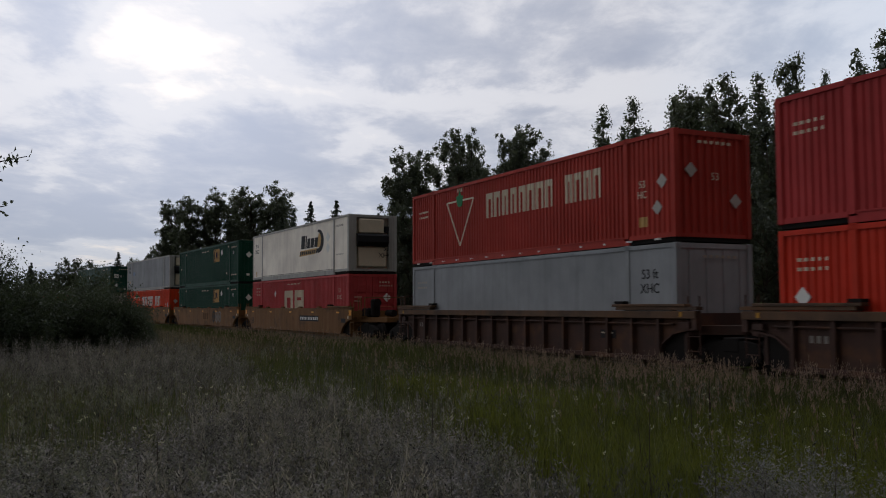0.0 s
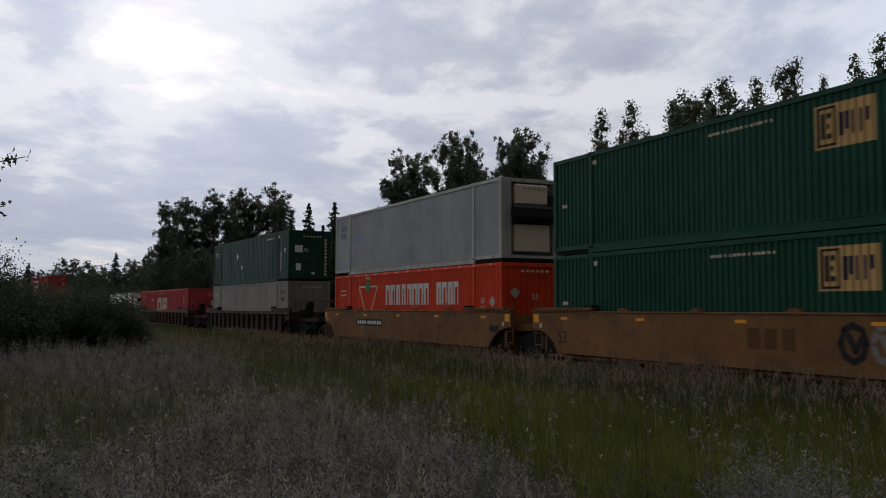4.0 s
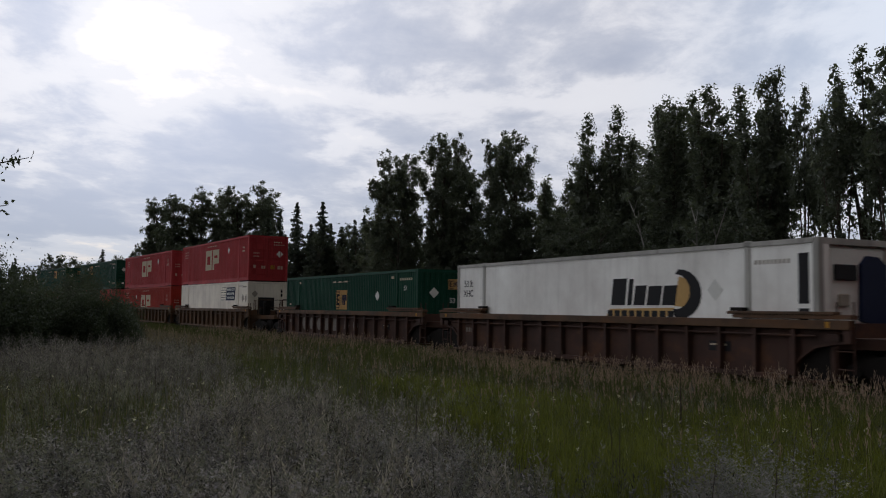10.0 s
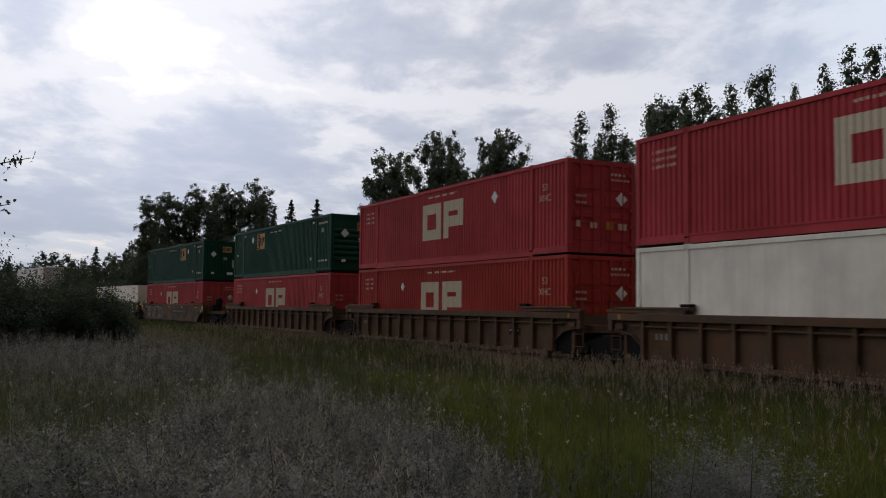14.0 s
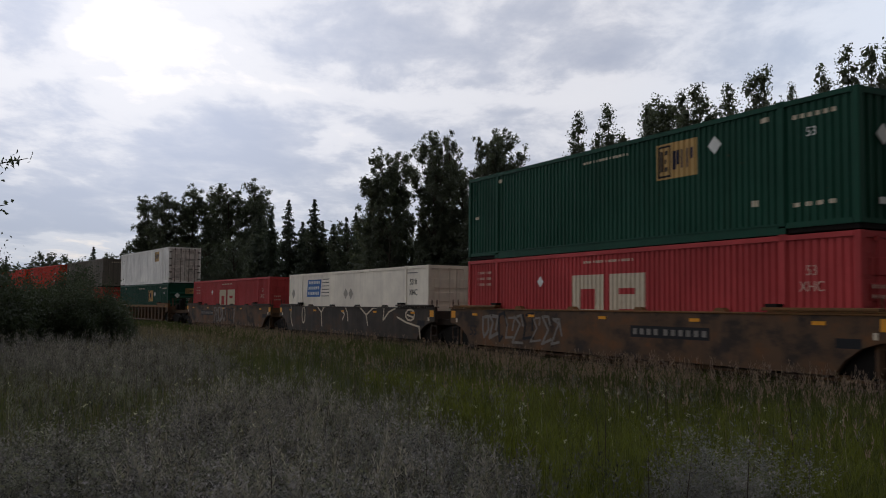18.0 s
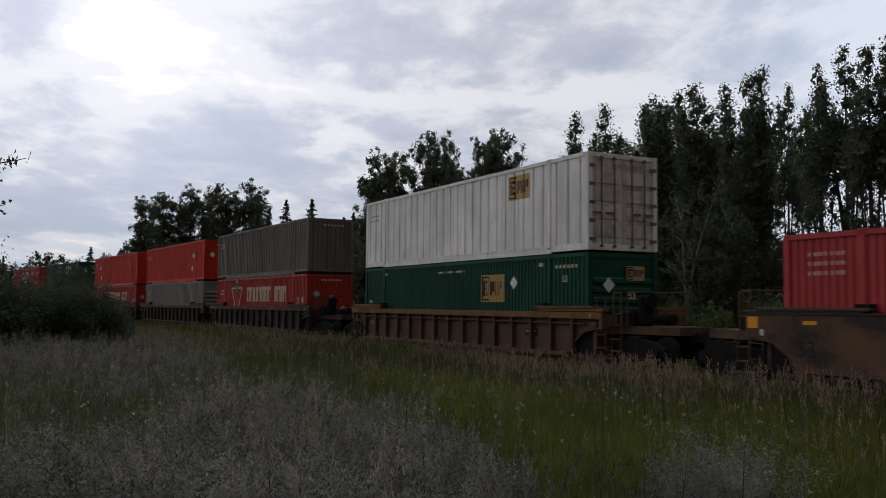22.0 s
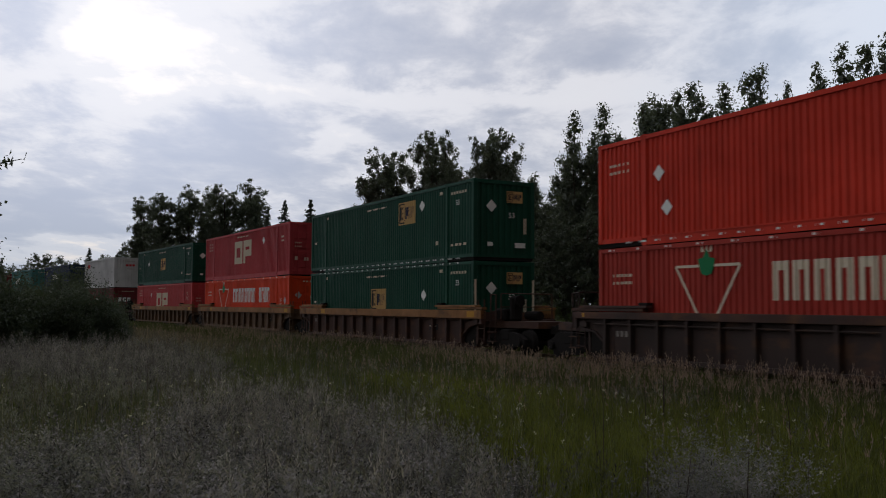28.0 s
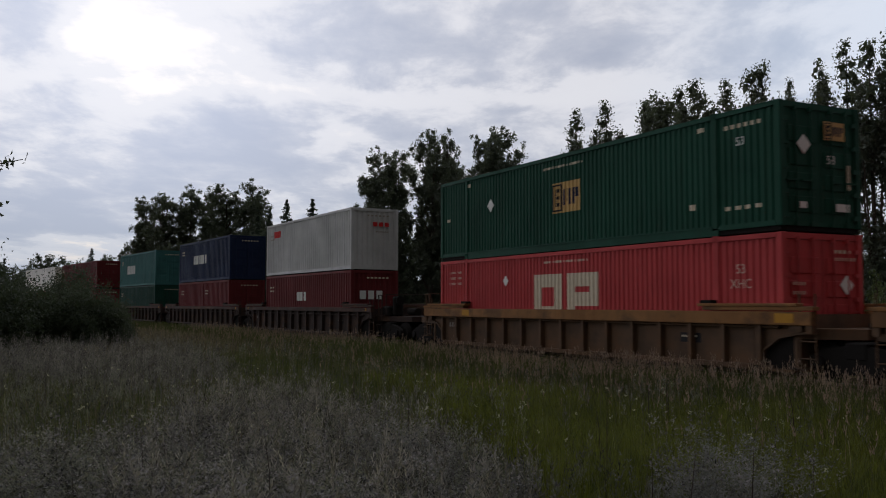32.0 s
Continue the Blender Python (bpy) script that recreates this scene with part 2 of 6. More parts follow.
def foliage(name, c1, c2, rough=0.6, spread=1.0, fine=2.6, hard=0.20, gloss=0.2):
    """Leaves: each island its own green between two tones; noise pushes whole tufts towards either tone."""
    m, nt, b = mat_base(name)
    g = nt.nodes.new("ShaderNodeNewGeometry")
    t = nt.nodes.new("ShaderNodeTexCoord").outputs["Object"]
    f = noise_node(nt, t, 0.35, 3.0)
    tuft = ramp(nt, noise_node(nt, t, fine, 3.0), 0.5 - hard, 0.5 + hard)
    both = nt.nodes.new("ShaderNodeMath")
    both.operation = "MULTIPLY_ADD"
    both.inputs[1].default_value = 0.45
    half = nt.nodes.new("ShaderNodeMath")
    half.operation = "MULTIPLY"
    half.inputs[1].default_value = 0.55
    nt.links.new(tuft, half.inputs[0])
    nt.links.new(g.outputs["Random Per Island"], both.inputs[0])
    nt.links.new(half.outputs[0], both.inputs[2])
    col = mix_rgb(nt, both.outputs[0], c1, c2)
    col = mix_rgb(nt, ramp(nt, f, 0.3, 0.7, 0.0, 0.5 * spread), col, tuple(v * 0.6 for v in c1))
    nt.links.new(col, b.inputs["Base Color"])
    b.inputs["Roughness"].default_value = rough
    b.inputs["Specular IOR Level"].default_value = gloss
    tl = nt.nodes.new("ShaderNodeBsdfTranslucent")
    nt.links.new(mix_rgb(nt, 1.0, col, (1.0, 1.0, 0.62), "MULTIPLY"), tl.inputs["Color"])
    mx = nt.nodes.new("ShaderNodeMixShader")
    mx.inputs[0].default_value = 0.45
    nt.links.new(b.outputs[0], mx.inputs[1])
    nt.links.new(tl.outputs[0], mx.inputs[2])
    nt.links.new(mx.outputs[0], nt.nodes["Material Output"].inputs["Surface"])
    return m


M_STEEL = plain("worn_steel", (0.16, 0.14, 0.125), 0.5, 0.6)
M_TRUCK = plain("truck_grime_and_arch_shade", (0.014, 0.012, 0.011), 0.9)
M_RAIL = plain("rail_steel", (0.10, 0.07, 0.055), 0.45, 0.5)
M_TIE = plain("creosote_timber", (0.06, 0.045, 0.035), 0.9)
M_BALLAST = plain("ballast_stone", (0.16, 0.15, 0.14), 0.95, 0.0, 0.5, 18.0)
M_WHITE = plain("white_decal", (0.70, 0.70, 0.66), 0.6, 0.0, 0.12)
M_CREAM = plain("cream_decal", (0.62, 0.53, 0.40), 0.6, 0.0, 0.15)
M_BLACK = plain("black_decal", (0.02, 0.02, 0.022), 0.6)
M_ORANGE = plain("amber_reflector", (0.75, 0.32, 0.03), 0.4)
M_AMBER = plain("faded_amber", (0.42, 0.21, 0.03), 0.6)
M_TAN = plain("tan_decal", (0.52, 0.33, 0.13), 0.6, 0.0, 0.15)
M_NAVY = plain("navy_decal", (0.012, 0.018, 0.05), 0.55)
M_BLUE = plain("blue_decal", (0.04, 0.12, 0.32), 0.55)
M_GREEN = plain("green_decal", (0.01, 0.17, 0.06), 0.55)
M_FADED = plain("faded_print", (0.56, 0.36, 0.29), 0.7)
M_WORN = plain("worn_placard", (0.40, 0.37, 0.34), 0.6)
M_ALLOY = paint((0.42, 0.41, 0.38), 0.7, 0.25, 0.5, "alloy_rail")
M_HAZE = plain("grey_spray", (0.21, 0.190, 0.170), 0.8, 0.0, 0.35, 5.0)
M_TANDARK = plain("brown_spray", (0.10, 0.05, 0.02), 0.8)
M_GREYD = plain("grey_decal", (0.34, 0.30, 0.25), 0.6)
M_REDD = plain("red_decal", (0.55, 0.03, 0.03), 0.55)
M_BIRCH = plain("birch_bark", (0.21, 0.20, 0.185), 0.8, 0.0, 0.45, 6.0)
M_BARK = plain("bark", (0.075, 0.06, 0.048), 0.95, 0.0, 0.4, 3.0)


# ---- mesh tools ----
def part(name, bm, material, parent=None, label=""):
    """Links a bmesh (or a ready mesh) as one object under a thing or a part."""
    if isinstance(bm, bpy.types.Mesh):
        me = bm
    else:
        me = bpy.data.meshes.new(name)
        bm.normal_update()
        bm.to_mesh(me)
        bm.free()
        me.materials.append(material)
    ob = new(name, me)
    if parent is not None:
        ob.parent = parent
    if label:
        ob["label"] = label
    return ob


MESHES = {}


def shared(key, material, build):
    """One mesh for alike parts."""
    key = (key, material.name)
    if key not in MESHES:
        bm = bmesh.new()
        build(bm)
        bm.normal_update()
        me = bpy.data.meshes.new(key[0][0])
        bm.to_mesh(me)
        bm.free()
        me.materials.append(material)
        MESHES[key] = me
    return MESHES[key]


def box(bm, x0, x1, y0, y1, z0, z1, bev=0.0):
    v = [bm.verts.new((x, y, z)) for x in (x0, x1) for y in (y0, y1) for z in (z0, z1)]
    for a, b, c, d in ((0, 1, 3, 2), (4, 6, 7, 5), (0, 4, 5, 1), (2, 3, 7, 6), (0, 2, 6, 4), (1, 5, 7, 3)):
        bm.faces.new((v[a], v[b], v[c], v[d]))
    if bev:
        edges = {e for q in v for e in q.link_edges}
        bmesh.ops.bevel(bm, geom=list(edges), offset=bev, segments=1, affect="EDGES")


def prism(bm, poly, axis, a, b):
    """A flat outline drawn through from a to b along an axis; the outline is given in the other two axes, in order."""
    def at(p, w):
        q = list(p)
        q.insert("xyz".index(axis), w)
        return q
    lo = [bm.verts.new(at(p, a)) for p in poly]
    hi = [bm.verts.new(at(p, b)) for p in poly]
    n = len(poly)
    bm.faces.new(lo)
    bm.faces.new(hi[::-1])
    for i in range(n):
        bm.faces.new((lo[i], hi[i], hi[(i + 1) % n], lo[(i + 1) % n]))
    bmesh.ops.recalc_face_normals(bm, faces=bm.faces)


def tube(bm, p, q, r, n=8, r2=None):
    p, q = Vector(p), Vector(q)
    w = (q - p).to_track_quat("Z", "Y").to_matrix()
    r2 = r if r2 is None else r2
    ring = lambda c, k: [bm.verts.new(c + w @ Vector((k * math.cos(i * math.tau / n), k * math.sin(i * math.tau / n), 0))) for i in range(n)]
    a, b = ring(p, r), ring(q, r2)
    for i in range(n):
        bm.faces.new((a[i], a[(i + 1) % n], b[(i + 1) % n], b[i]))
    bm.faces.new(a[::-1])
    bm.faces.new(b)


# ---- the line of the track ----
# The train's side lies 15.5 m from the camera; the line bends gently towards it in the distance.
def track(x):
    """Centre of the track: its y and its heading (radians) at x."""
    k = max(-125.0, min(5.0, x))
    slope = -2 * 7.58e-4 * (k + 20)
    return 16.78 - 7.58e-4 * (k + 20) ** 2 + slope * (x - k), math.atan(slope)


def on_track(x, z):
    y, a = track(x)
    return pose(x, y, z, 0, 0, math.degrees(a))


def travel(t):
    """How far the train has come at t seconds, against 20 s; it slows a little."""
    u = t - 20.0
    return 13.276 * u - 0.00662 * u * u - 1.337e-4 * u ** 3


# ---- containers ----
def wall_profile(x0, x1, pitch, depth, flat=0.40):
    """Corrugation: points (x, offset) from x0 to x1."""
    n = max(2, round((x1 - x0) / pitch))
    p = (x1 - x0) / n
    s = (1 - flat * 2) / 2 * p
    pts = []
    for i in range(n):
        a = x0 + i * p
        if pitch > 0.5 and depth > 0.01:      # flat panels between narrow grooves
            pts += [(a, 0.0), (a + 0.44 * p, 0.0), (a + 0.46 * p, depth), (a + 0.54 * p, depth), (a + 0.56 * p, 0.0)]
            continue
        pts += [(a, 0.0), (a + flat * p * 0.5, 0.0), (a + flat * p * 0.5 + s, depth), (a + flat * p * 1.5 + s, depth), (a + flat * p * 1.5 + 2 * s, 0.0)]
    return pts + [(x1, 0.0)]


def add_wall(bm, pts, y, inward, z0, z1, swap=False):
    """A corrugated sheet; inward is the sign of y in which the grooves go. swap: the sheet lies along y instead."""
    last = None
    for x, d in pts:
        yy = y + inward * d
        lo, hi = ((yy, x, z0), (yy, x, z1)) if swap else ((x, yy, z0), (x, yy, z1))
        cur = (bm.verts.new(lo), bm.verts.new(hi))
        if last:
            bm.faces.new((last[0], cur[0], cur[1], last[1]) if (inward > 0) != swap else (cur[0], last[0], last[1], cur[1]))
        last = cur


def diamond(name, x, z, r, m, parent, face, label=""):
    """A hazard placard: a square on its corner, flat on a wall. face: ('side', y) or ('end', x); then x runs across."""
    bm = bmesh.new()
    poly = [(x - r, z), (x, z - r), (x + r, z), (x, z + r)]
    prism(bm, poly, "y" if face[0] == "side" else "x", face[1] - 0.004, face[1] + 0.012)
    return part(name, bm, m, parent, label)


PROFILES = {}


def plate(name, rects, m, parent, face, label=""):
    """Paint marks as one part: rectangles (x0, x1, z0, z1) that follow the corrugated sheet; elsewhere thin slabs."""
    if name in ("sticker", "seam_bead") and len(rects) > 1:
        return [plate(name, [r], m, parent, face, label) for r in rects][-1]
    bm = bmesh.new()
    for x0, x1, z0, z1 in rects:
        if face[0] == "side" and parent.name in PROFILES:
            xs, ds = PROFILES[parent.name]
            cuts = [x0] + [x for x in xs if x0 < x < x1] + [x1]
            y = [face[1] + float(np.interp(x, xs, ds)) - 0.003 for x in cuts]
            row = [(bm.verts.new((x, q, z0)), bm.verts.new((x, q, z1))) for x, q in zip(cuts, y)]
            for p, q in zip(row, row[1:]):
                bm.faces.new((p[0], q[0], q[1], p[1]))
        elif face[0] == "side":
            box(bm, x0, x1, face[1] - 0.003, face[1] + 0.008, z0, z1)
        else:
            box(bm, face[1] - 0.008, face[1] + 0.003, x0, x1, z0, z1)
    return part(name, bm, m, parent, label)


def lettering(name, text, height, x, z, m, parent, face, label=""):
    """Short numbers that can be read on the walls, in the built-in font, turned to a flat mesh."""
    cu = bpy.data.curves.new("text", "FONT")
    cu.body, cu.size, cu.extrude, cu.align_x = text, height * 1.4, 0.003, "CENTER"
    ob = bpy.data.objects.new("text", cu)
    scene.collection.objects.link(ob)
    dg = bpy.context.evaluated_depsgraph_get()
    me = bpy.data.meshes.new_from_object(ob.evaluated_get(dg))
    bpy.data.objects.remove(ob)
    me.materials.clear()
    me.materials.append(m)
    turn = pose(x, face[1] - 0.004, z, 90, 0, 0) if face[0] == "side" else pose(face[1] + 0.004, x, z, 90, 0, 90)
    me.transform(turn)
    return part(name, me, m, parent, label)


def bars(name, x, z, w, h, m, parent, face, n=6, label=""):
    """A line of writing too small to read: a row of short bars."""
    p = w / n
    o = plate(name, [(x + i * p, x + i * p + p * 0.55, z + h * 0.12, z + h * 0.88) for i in range(n)], m, parent, face, label)
    o["kind"] = "stuff"
    return o


def container(length, height, body, style, front, label, width=2.59, rail=None, doors=None, step=0.11):
    """A freight container, its base at its origin, its front end towards +x. style: the side walls; front: the end that leads."""
    L, W, H = length / 2, width / 2, height
    root = new("shipping_container")
    tagged(root, label, "container")
    rail = rail or (M_ALLOY if style == "smooth" and front in ("reefer", "cooler") else body)
    pitch, depth = {"fine": (0.19, 0.032), "medium": (0.285, 0.044), "wide": (0.55, 0.08), "smooth": (1.25, 0.004)}[style]
    inner = L - 1.98 if length > 14 else None

    def side(bm, sgn):
        cuts = [-L + 0.12, -inner - 0.07, -inner + 0.07, inner - 0.07, inner + 0.07, L - 0.12] if inner else [-L + 0.12, L - 0.12]
        for a, b in zip(cuts[::2], cuts[1::2]):
            add_wall(bm, wall_profile(a, b, pitch, depth), sgn * (W - 0.03), -sgn, 0.17, H - 0.10)
    key = (length, height, style, width, step)
    cuts = [-L + 0.12, -inner - 0.07, -inner + 0.07, inner - 0.07, inner + 0.07, L - 0.12] if inner else [-L + 0.12, L - 0.12]
    prof = [p for a, b in zip(cuts[::2], cuts[1::2]) for p in wall_profile(a, b, pitch, depth)]
    PROFILES[root.name] = ([p[0] for p in prof], [p[1] for p in prof])
    part("side_wall", shared(("side_wall", *key, -1), body, lambda bm: side(bm, -1)), body, root)
    part("side_wall", shared(("side_wall", *key, 1), body, lambda bm: side(bm, 1)), body, root)
    part("roof", shared(("roof", *key), body, lambda bm: box(bm, -L + 0.05, L - 0.05, -W + 0.05, W - 0.05, H - 0.05, H - 0.015)), body, root)
    part("floor", shared(("floor", *key), M_TRUCK, lambda bm: box(bm, -L + 0.05, L - 0.05, -W + 0.05, W - 0.05, 0.012, 0.14)), M_TRUCK, root)
    for sg in (-1, 1):
        ys = sorted((sg * (W - 0.09), sg * W))
        part("top_rail", shared(("top_rail", *key, sg), rail, lambda bm: box(bm, -L + 0.17, L - 0.17, ys[0], ys[1], H - 0.115, H - 0.005)), rail, root)
        if inner:
            part("bottom_rail", shared(("bottom_rail", *key, sg), rail, lambda bm: (box(bm, -inner + 0.10, inner - 0.10, ys[0] + 0.01, ys[1] - 0.004, 0.0, 0.20), box(bm, -inner + 0.10, inner - 0.10, *sorted((sg * W, sg * (W + 0.012))), 0.20, 0.235))), rail, root)
            for ex in (-1, 1):
                xs = sorted((ex * (inner + 0.10), ex * (L - 0.17)))
                part("end_bottom_rail", shared(("end_bottom_rail", *key, sg, ex), rail, lambda bm: box(bm, *xs, ys[0] + 0.01, ys[1] - 0.004, step + 0.01, 0.24)), rail, root)
        else:
            part("bottom_rail", shared(("bottom_rail", *key, sg), rail, lambda bm: box(bm, -L + 0.17, L - 0.17, ys[0] + 0.01, ys[1] - 0.004, 0.03, 0.175)), rail, root)
        for ex in (-1, 1):
            xs = sorted((ex * (L - 0.16), ex * L))
            part("corner_post", shared(("corner_post", *key, sg, ex), rail, lambda bm: box(bm, xs[0], xs[1], ys[0] - 0.07 * (sg > 0), ys[1] + 0.07 * (sg < 0), step if inner else 0.0, H, 0.012)), rail, root)
            if inner:
                xc = ex * inner
                part("mid_post", shared(("mid_post", *key, sg, ex), rail, lambda bm: (box(bm, xc - 0.075, xc + 0.075, ys[0], ys[1] - 0.003, 0.175, H - 0.115), box(bm, xc - 0.10, xc + 0.10, ys[0], ys[1] + 0.004, H - 0.13, H + 0.018), box(bm, xc - 0.10, xc + 0.10, ys[0], ys[1] + 0.004, 0.0, 0.13))), rail, root)
    # ends
    for ex, kind in ((1, front), (-1, "bulkhead")):
        x = ex * (L - 0.03)
        part("end_header", shared(("end_header", *key, ex), rail, lambda bm: box(bm, *sorted((x, x - ex * 0.10)), -W + 0.17, W - 0.17, H - 0.14, H - 0.006)), rail, root)
        part("end_sill", shared(("end_sill", *key, ex), rail, lambda bm: box(bm, *sorted((x, x - ex * 0.10)), -W + 0.17, W - 0.17, step + 0.01 if inner else 0.02, 0.22)), rail, root)
        if kind in ("bulkhead", "panel"):
            pd = (0.26, 0.04) if kind == "bulkhead" else (0.62, 0.02)
            part("end_wall", shared(("end_wall", *key, ex, kind), body, lambda bm: add_wall(bm, wall_profile(-W + 0.16, W - 0.16, *pd), x - ex * 0.02, -ex, 0.2, H - 0.14, True)), body, root)
        elif kind == "ribbed":
            part("end_wall", shared(("end_wall", *key, "ribbed"), body, lambda bm: box(bm, x - 0.09, x - 0.03, -W + 0.16, W - 0.16, 0.2, H - 0.14)), body, root)
            for i in range(6):
                z = 0.55 + i * (H - 1.2) / 6
                part("rib", shared(("rib", *key, i), body, lambda bm: prism(bm, [(x - 0.031, z), (x - 0.031, z + 0.22), (x + 0.02, z + 0.16), (x + 0.02, z + 0.06)], "y", -W + 0.2, W - 0.2)), body, root)
        elif kind == "doors":
            gear = M_STEEL if doors else body
            for sg in (-1, 1):
                ys = sorted((sg * 0.012, sg * (W - 0.17)))
                def leaf(bm):
                    box(bm, x - 0.08, x - 0.02, ys[0], ys[1], 0.20, H - 0.15)
                d = part("door", shared(("door", *key, sg), doors or body, leaf), doors or body, root)
                for i in range(4):
                    z = 0.42 + i * (H - 0.8) / 4
                    part("door_panel", shared(("door_panel", *key, sg, i), doors or body, lambda bm: box(bm, x - 0.021, x + 0.003, ys[0] + 0.12, ys[1] - 0.12, z, z + (H - 0.8) / 4 - 0.16, 0.01)), doors or body, d)
                for k, f in enumerate((0.28, 0.72)):
                    yy = sg * (0.03 + f * (W - 0.22))
                    part("lock_rod", shared(("lock_rod", *key, sg, k), gear, lambda bm: (tube(bm, (x + 0.03, yy, 0.12), (x + 0.03, yy, H - 0.09), 0.02, 6), box(bm, x - 0.02, x + 0.05, yy - 0.05, yy + 0.05, 0.13, 0.2), box(bm, x - 0.02, x + 0.05, yy - 0.05, yy + 0.05, H - 0.2, H - 0.12), box(bm, x + 0.01, x + 0.05, yy, yy + sg * 0.32, 1.12, 1.16))), gear, d)
                for i in range(5):
                    z = 0.35 + i * (H - 0.75) / 4
                    yy = sg * (W - 0.15)
                    part("hinge", shared(("hinge", *key, sg, i), gear, lambda bm: box(bm, x - 0.01, x + 0.035, yy - 0.11, yy + 0.11, z - 0.05, z + 0.05)), gear, d)
        elif kind == "reefer":
            part("end_wall", shared(("end_wall", *key, "reefer"), body, lambda bm: box(bm, x - 0.35, x - 0.26, -W + 0.05, W - 0.05, 0.1, H - 0.1)), body, root)
            for a in (-W + 0.16, W - 0.42):
                part("end_frame", shared(("end_frame", *key, a), rail, lambda bm: box(bm, x - 0.3, x, a, a + 0.26, 0.2, H - 0.14)), rail, root)
            u = part("refrigeration_unit", shared(("refrigeration_unit", *key), M_CREAM, lambda bm: box(bm, x - 0.28, x + 0.02, -0.72, 0.62, 1.98, H - 0.2, 0.05)), M_CREAM, root, "off-white refrigeration unit casing")
            part("lower_panel", shared(("lower_panel", *key), M_CREAM, lambda bm: box(bm, x - 0.27, x - 0.05, -0.74, 0.74, 0.35, 1.30, 0.03)), M_CREAM, u)
            part("grille", shared(("grille", *key), M_BLACK, lambda bm: prism(bm, [(x - 0.25, 1.35), (x - 0.25, 1.95), (x + 0.10, 1.95), (x + 0.20, 1.85), (x + 0.20, 1.55), (x + 0.02, 1.35)], "y", -0.86, 0.80)), M_BLACK, u, "black bulging grille")
            part("fuel_port", shared(("fuel_port", *key), M_BLACK, lambda bm: box(bm, x - 0.2, x + 0.03, 0.68, 0.86, 2.05, 2.35)), M_BLACK, u)
        elif kind == "cooler":
            part("end_wall", shared(("end_wall", *key, "cooler"), body, lambda bm: box(bm, x - 0.45, x - 0.34, -W + 0.05, W - 0.05, 0.1, H - 0.1)), body, root)
            for a in (-W + 0.16, W - 0.36):
                part("end_frame", shared(("end_frame", *key, "cooler", a), body, lambda bm: box(bm, x - 0.34, x, a, a + 0.20, 0.2, H - 0.14)), body, root)
            u = part("refrigeration_unit", shared(("refrigeration_unit", *key, 1), M_WHITE, lambda bm: box(bm, x - 0.33, x - 0.04, -0.92, 0.86, 0.3, H - 0.18, 0.06)), M_WHITE, root, "white refrigeration unit casing")
            part("navy_panel", shared(("navy_panel", *key), M_NAVY, lambda bm: prism(bm, [(-0.02, 1.15), (0.80, 0.95), (0.80, 2.35), (0.55, 2.52), (0.20, 2.54), (0.0, 2.35)], "x", x - 0.045, x + 0.05)), M_NAVY, u, "navy blue curved panel")
            part("grille", shared(("grille", *key, 1), M_BLACK, lambda bm: box(bm, x - 0.05, x + 0.02, -0.78, -0.10, 2.0, 2.34, 0.02)), M_BLACK, u, "black air grille")
            part("service_box", shared(("service_box", *key), M_GREYD, lambda bm: box(bm, x - 0.05, x + 0.03, -0.66, -0.36, 1.45, 1.72, 0.02)), M_GREYD, u)
            part("bumper", shared(("bumper", *key), M_WHITE, lambda bm: box(bm, x - 0.05, x + 0.08, -0.92, 0.86, 0.85, 1.02, 0.05)), M_WHITE, u)
            for z0, z1 in ((1.50, 2.58), (0.30, 1.40)):
                plate("side_vent", [(7.52, 7.80, z0, z1)], M_BLACK, root, near(root), "dark recessed side vent")
    return root


def near(c, width=2.59):
    return ("side", -width / 2 + 0.029)


# logos are reduced to plain shapes
def mark_ring_pair(root, x, z, h, m):
    """Two square rings side by side."""
    t = 0.40
    w = 1.52
    y = near(root)
    for i, x0 in enumerate((x - 1.62, x + 0.13)):
        r = [(x0, x0 + t, z, z + h), (x0 + w - t, x0 + w, z + (0.0 if not i else h * 0.30), z + h), (x0 + t, x0 + w - t, z + h - t, z + h)]
        r.append((x0 + t, x0 + w - t, z + (0.0 if not i else h * 0.30), z + t + (0.0 if not i else h * 0.30)))
        plate("painted_mark", r, m, root, y)


def mark_triangle(root, x, z, h, words=True):
    """An outlined triangle that points down, a green blot on top, and two rows of blocks for words."""
    y = near(root)[1]
    w = 1.08
    bm = bmesh.new()
    a = 0.065
    for (p, q) in (((x - w, z + h), (x, z)), ((x, z), (x + w, z + h)), ((x + w, z + h), (x - w, z + h))):
        p, q = Vector(p), Vector(q)
        n = Vector((-(q - p).y, (q - p).x)).normalized() * a / 2
        prism(bm, [tuple(p + n), tuple(q + n), tuple(q - n), tuple(p - n)], "y", y - 0.003, y + 0.01)
    part("painted_triangle", bm, M_CREAM, root)
    bm = bmesh.new()
    r = 0.30
    pts = [(x + r * k * math.cos(a_), z + h * 1.0 + r * k * math.sin(a_)) for a_, k in ((radians(90), 1.35), (radians(62), 0.75), (radians(30), 1.1), (radians(-10), 0.8), (radians(-50), 0.85), (radians(-90), 0.8), (radians(-130), 0.85), (radians(-170), 0.8), (radians(150), 1.1), (radians(118), 0.75))]
    prism(bm, pts, "y", y - 0.012, y + 0.002)
    part("painted_leaf", bm, M_GREEN, root)
    for k in (-1, 0, 1):
        bm = bmesh.new()
        prism(bm, [(x + k * 0.13 - 0.05, z + h + 0.33), (x + k * 0.13 + 0.05, z + h + 0.33), (x + k * 0.17, z + h + 0.50)], "y", y - 0.004, y + 0.01)
        part("painted_spike", bm, M_CREAM, root)


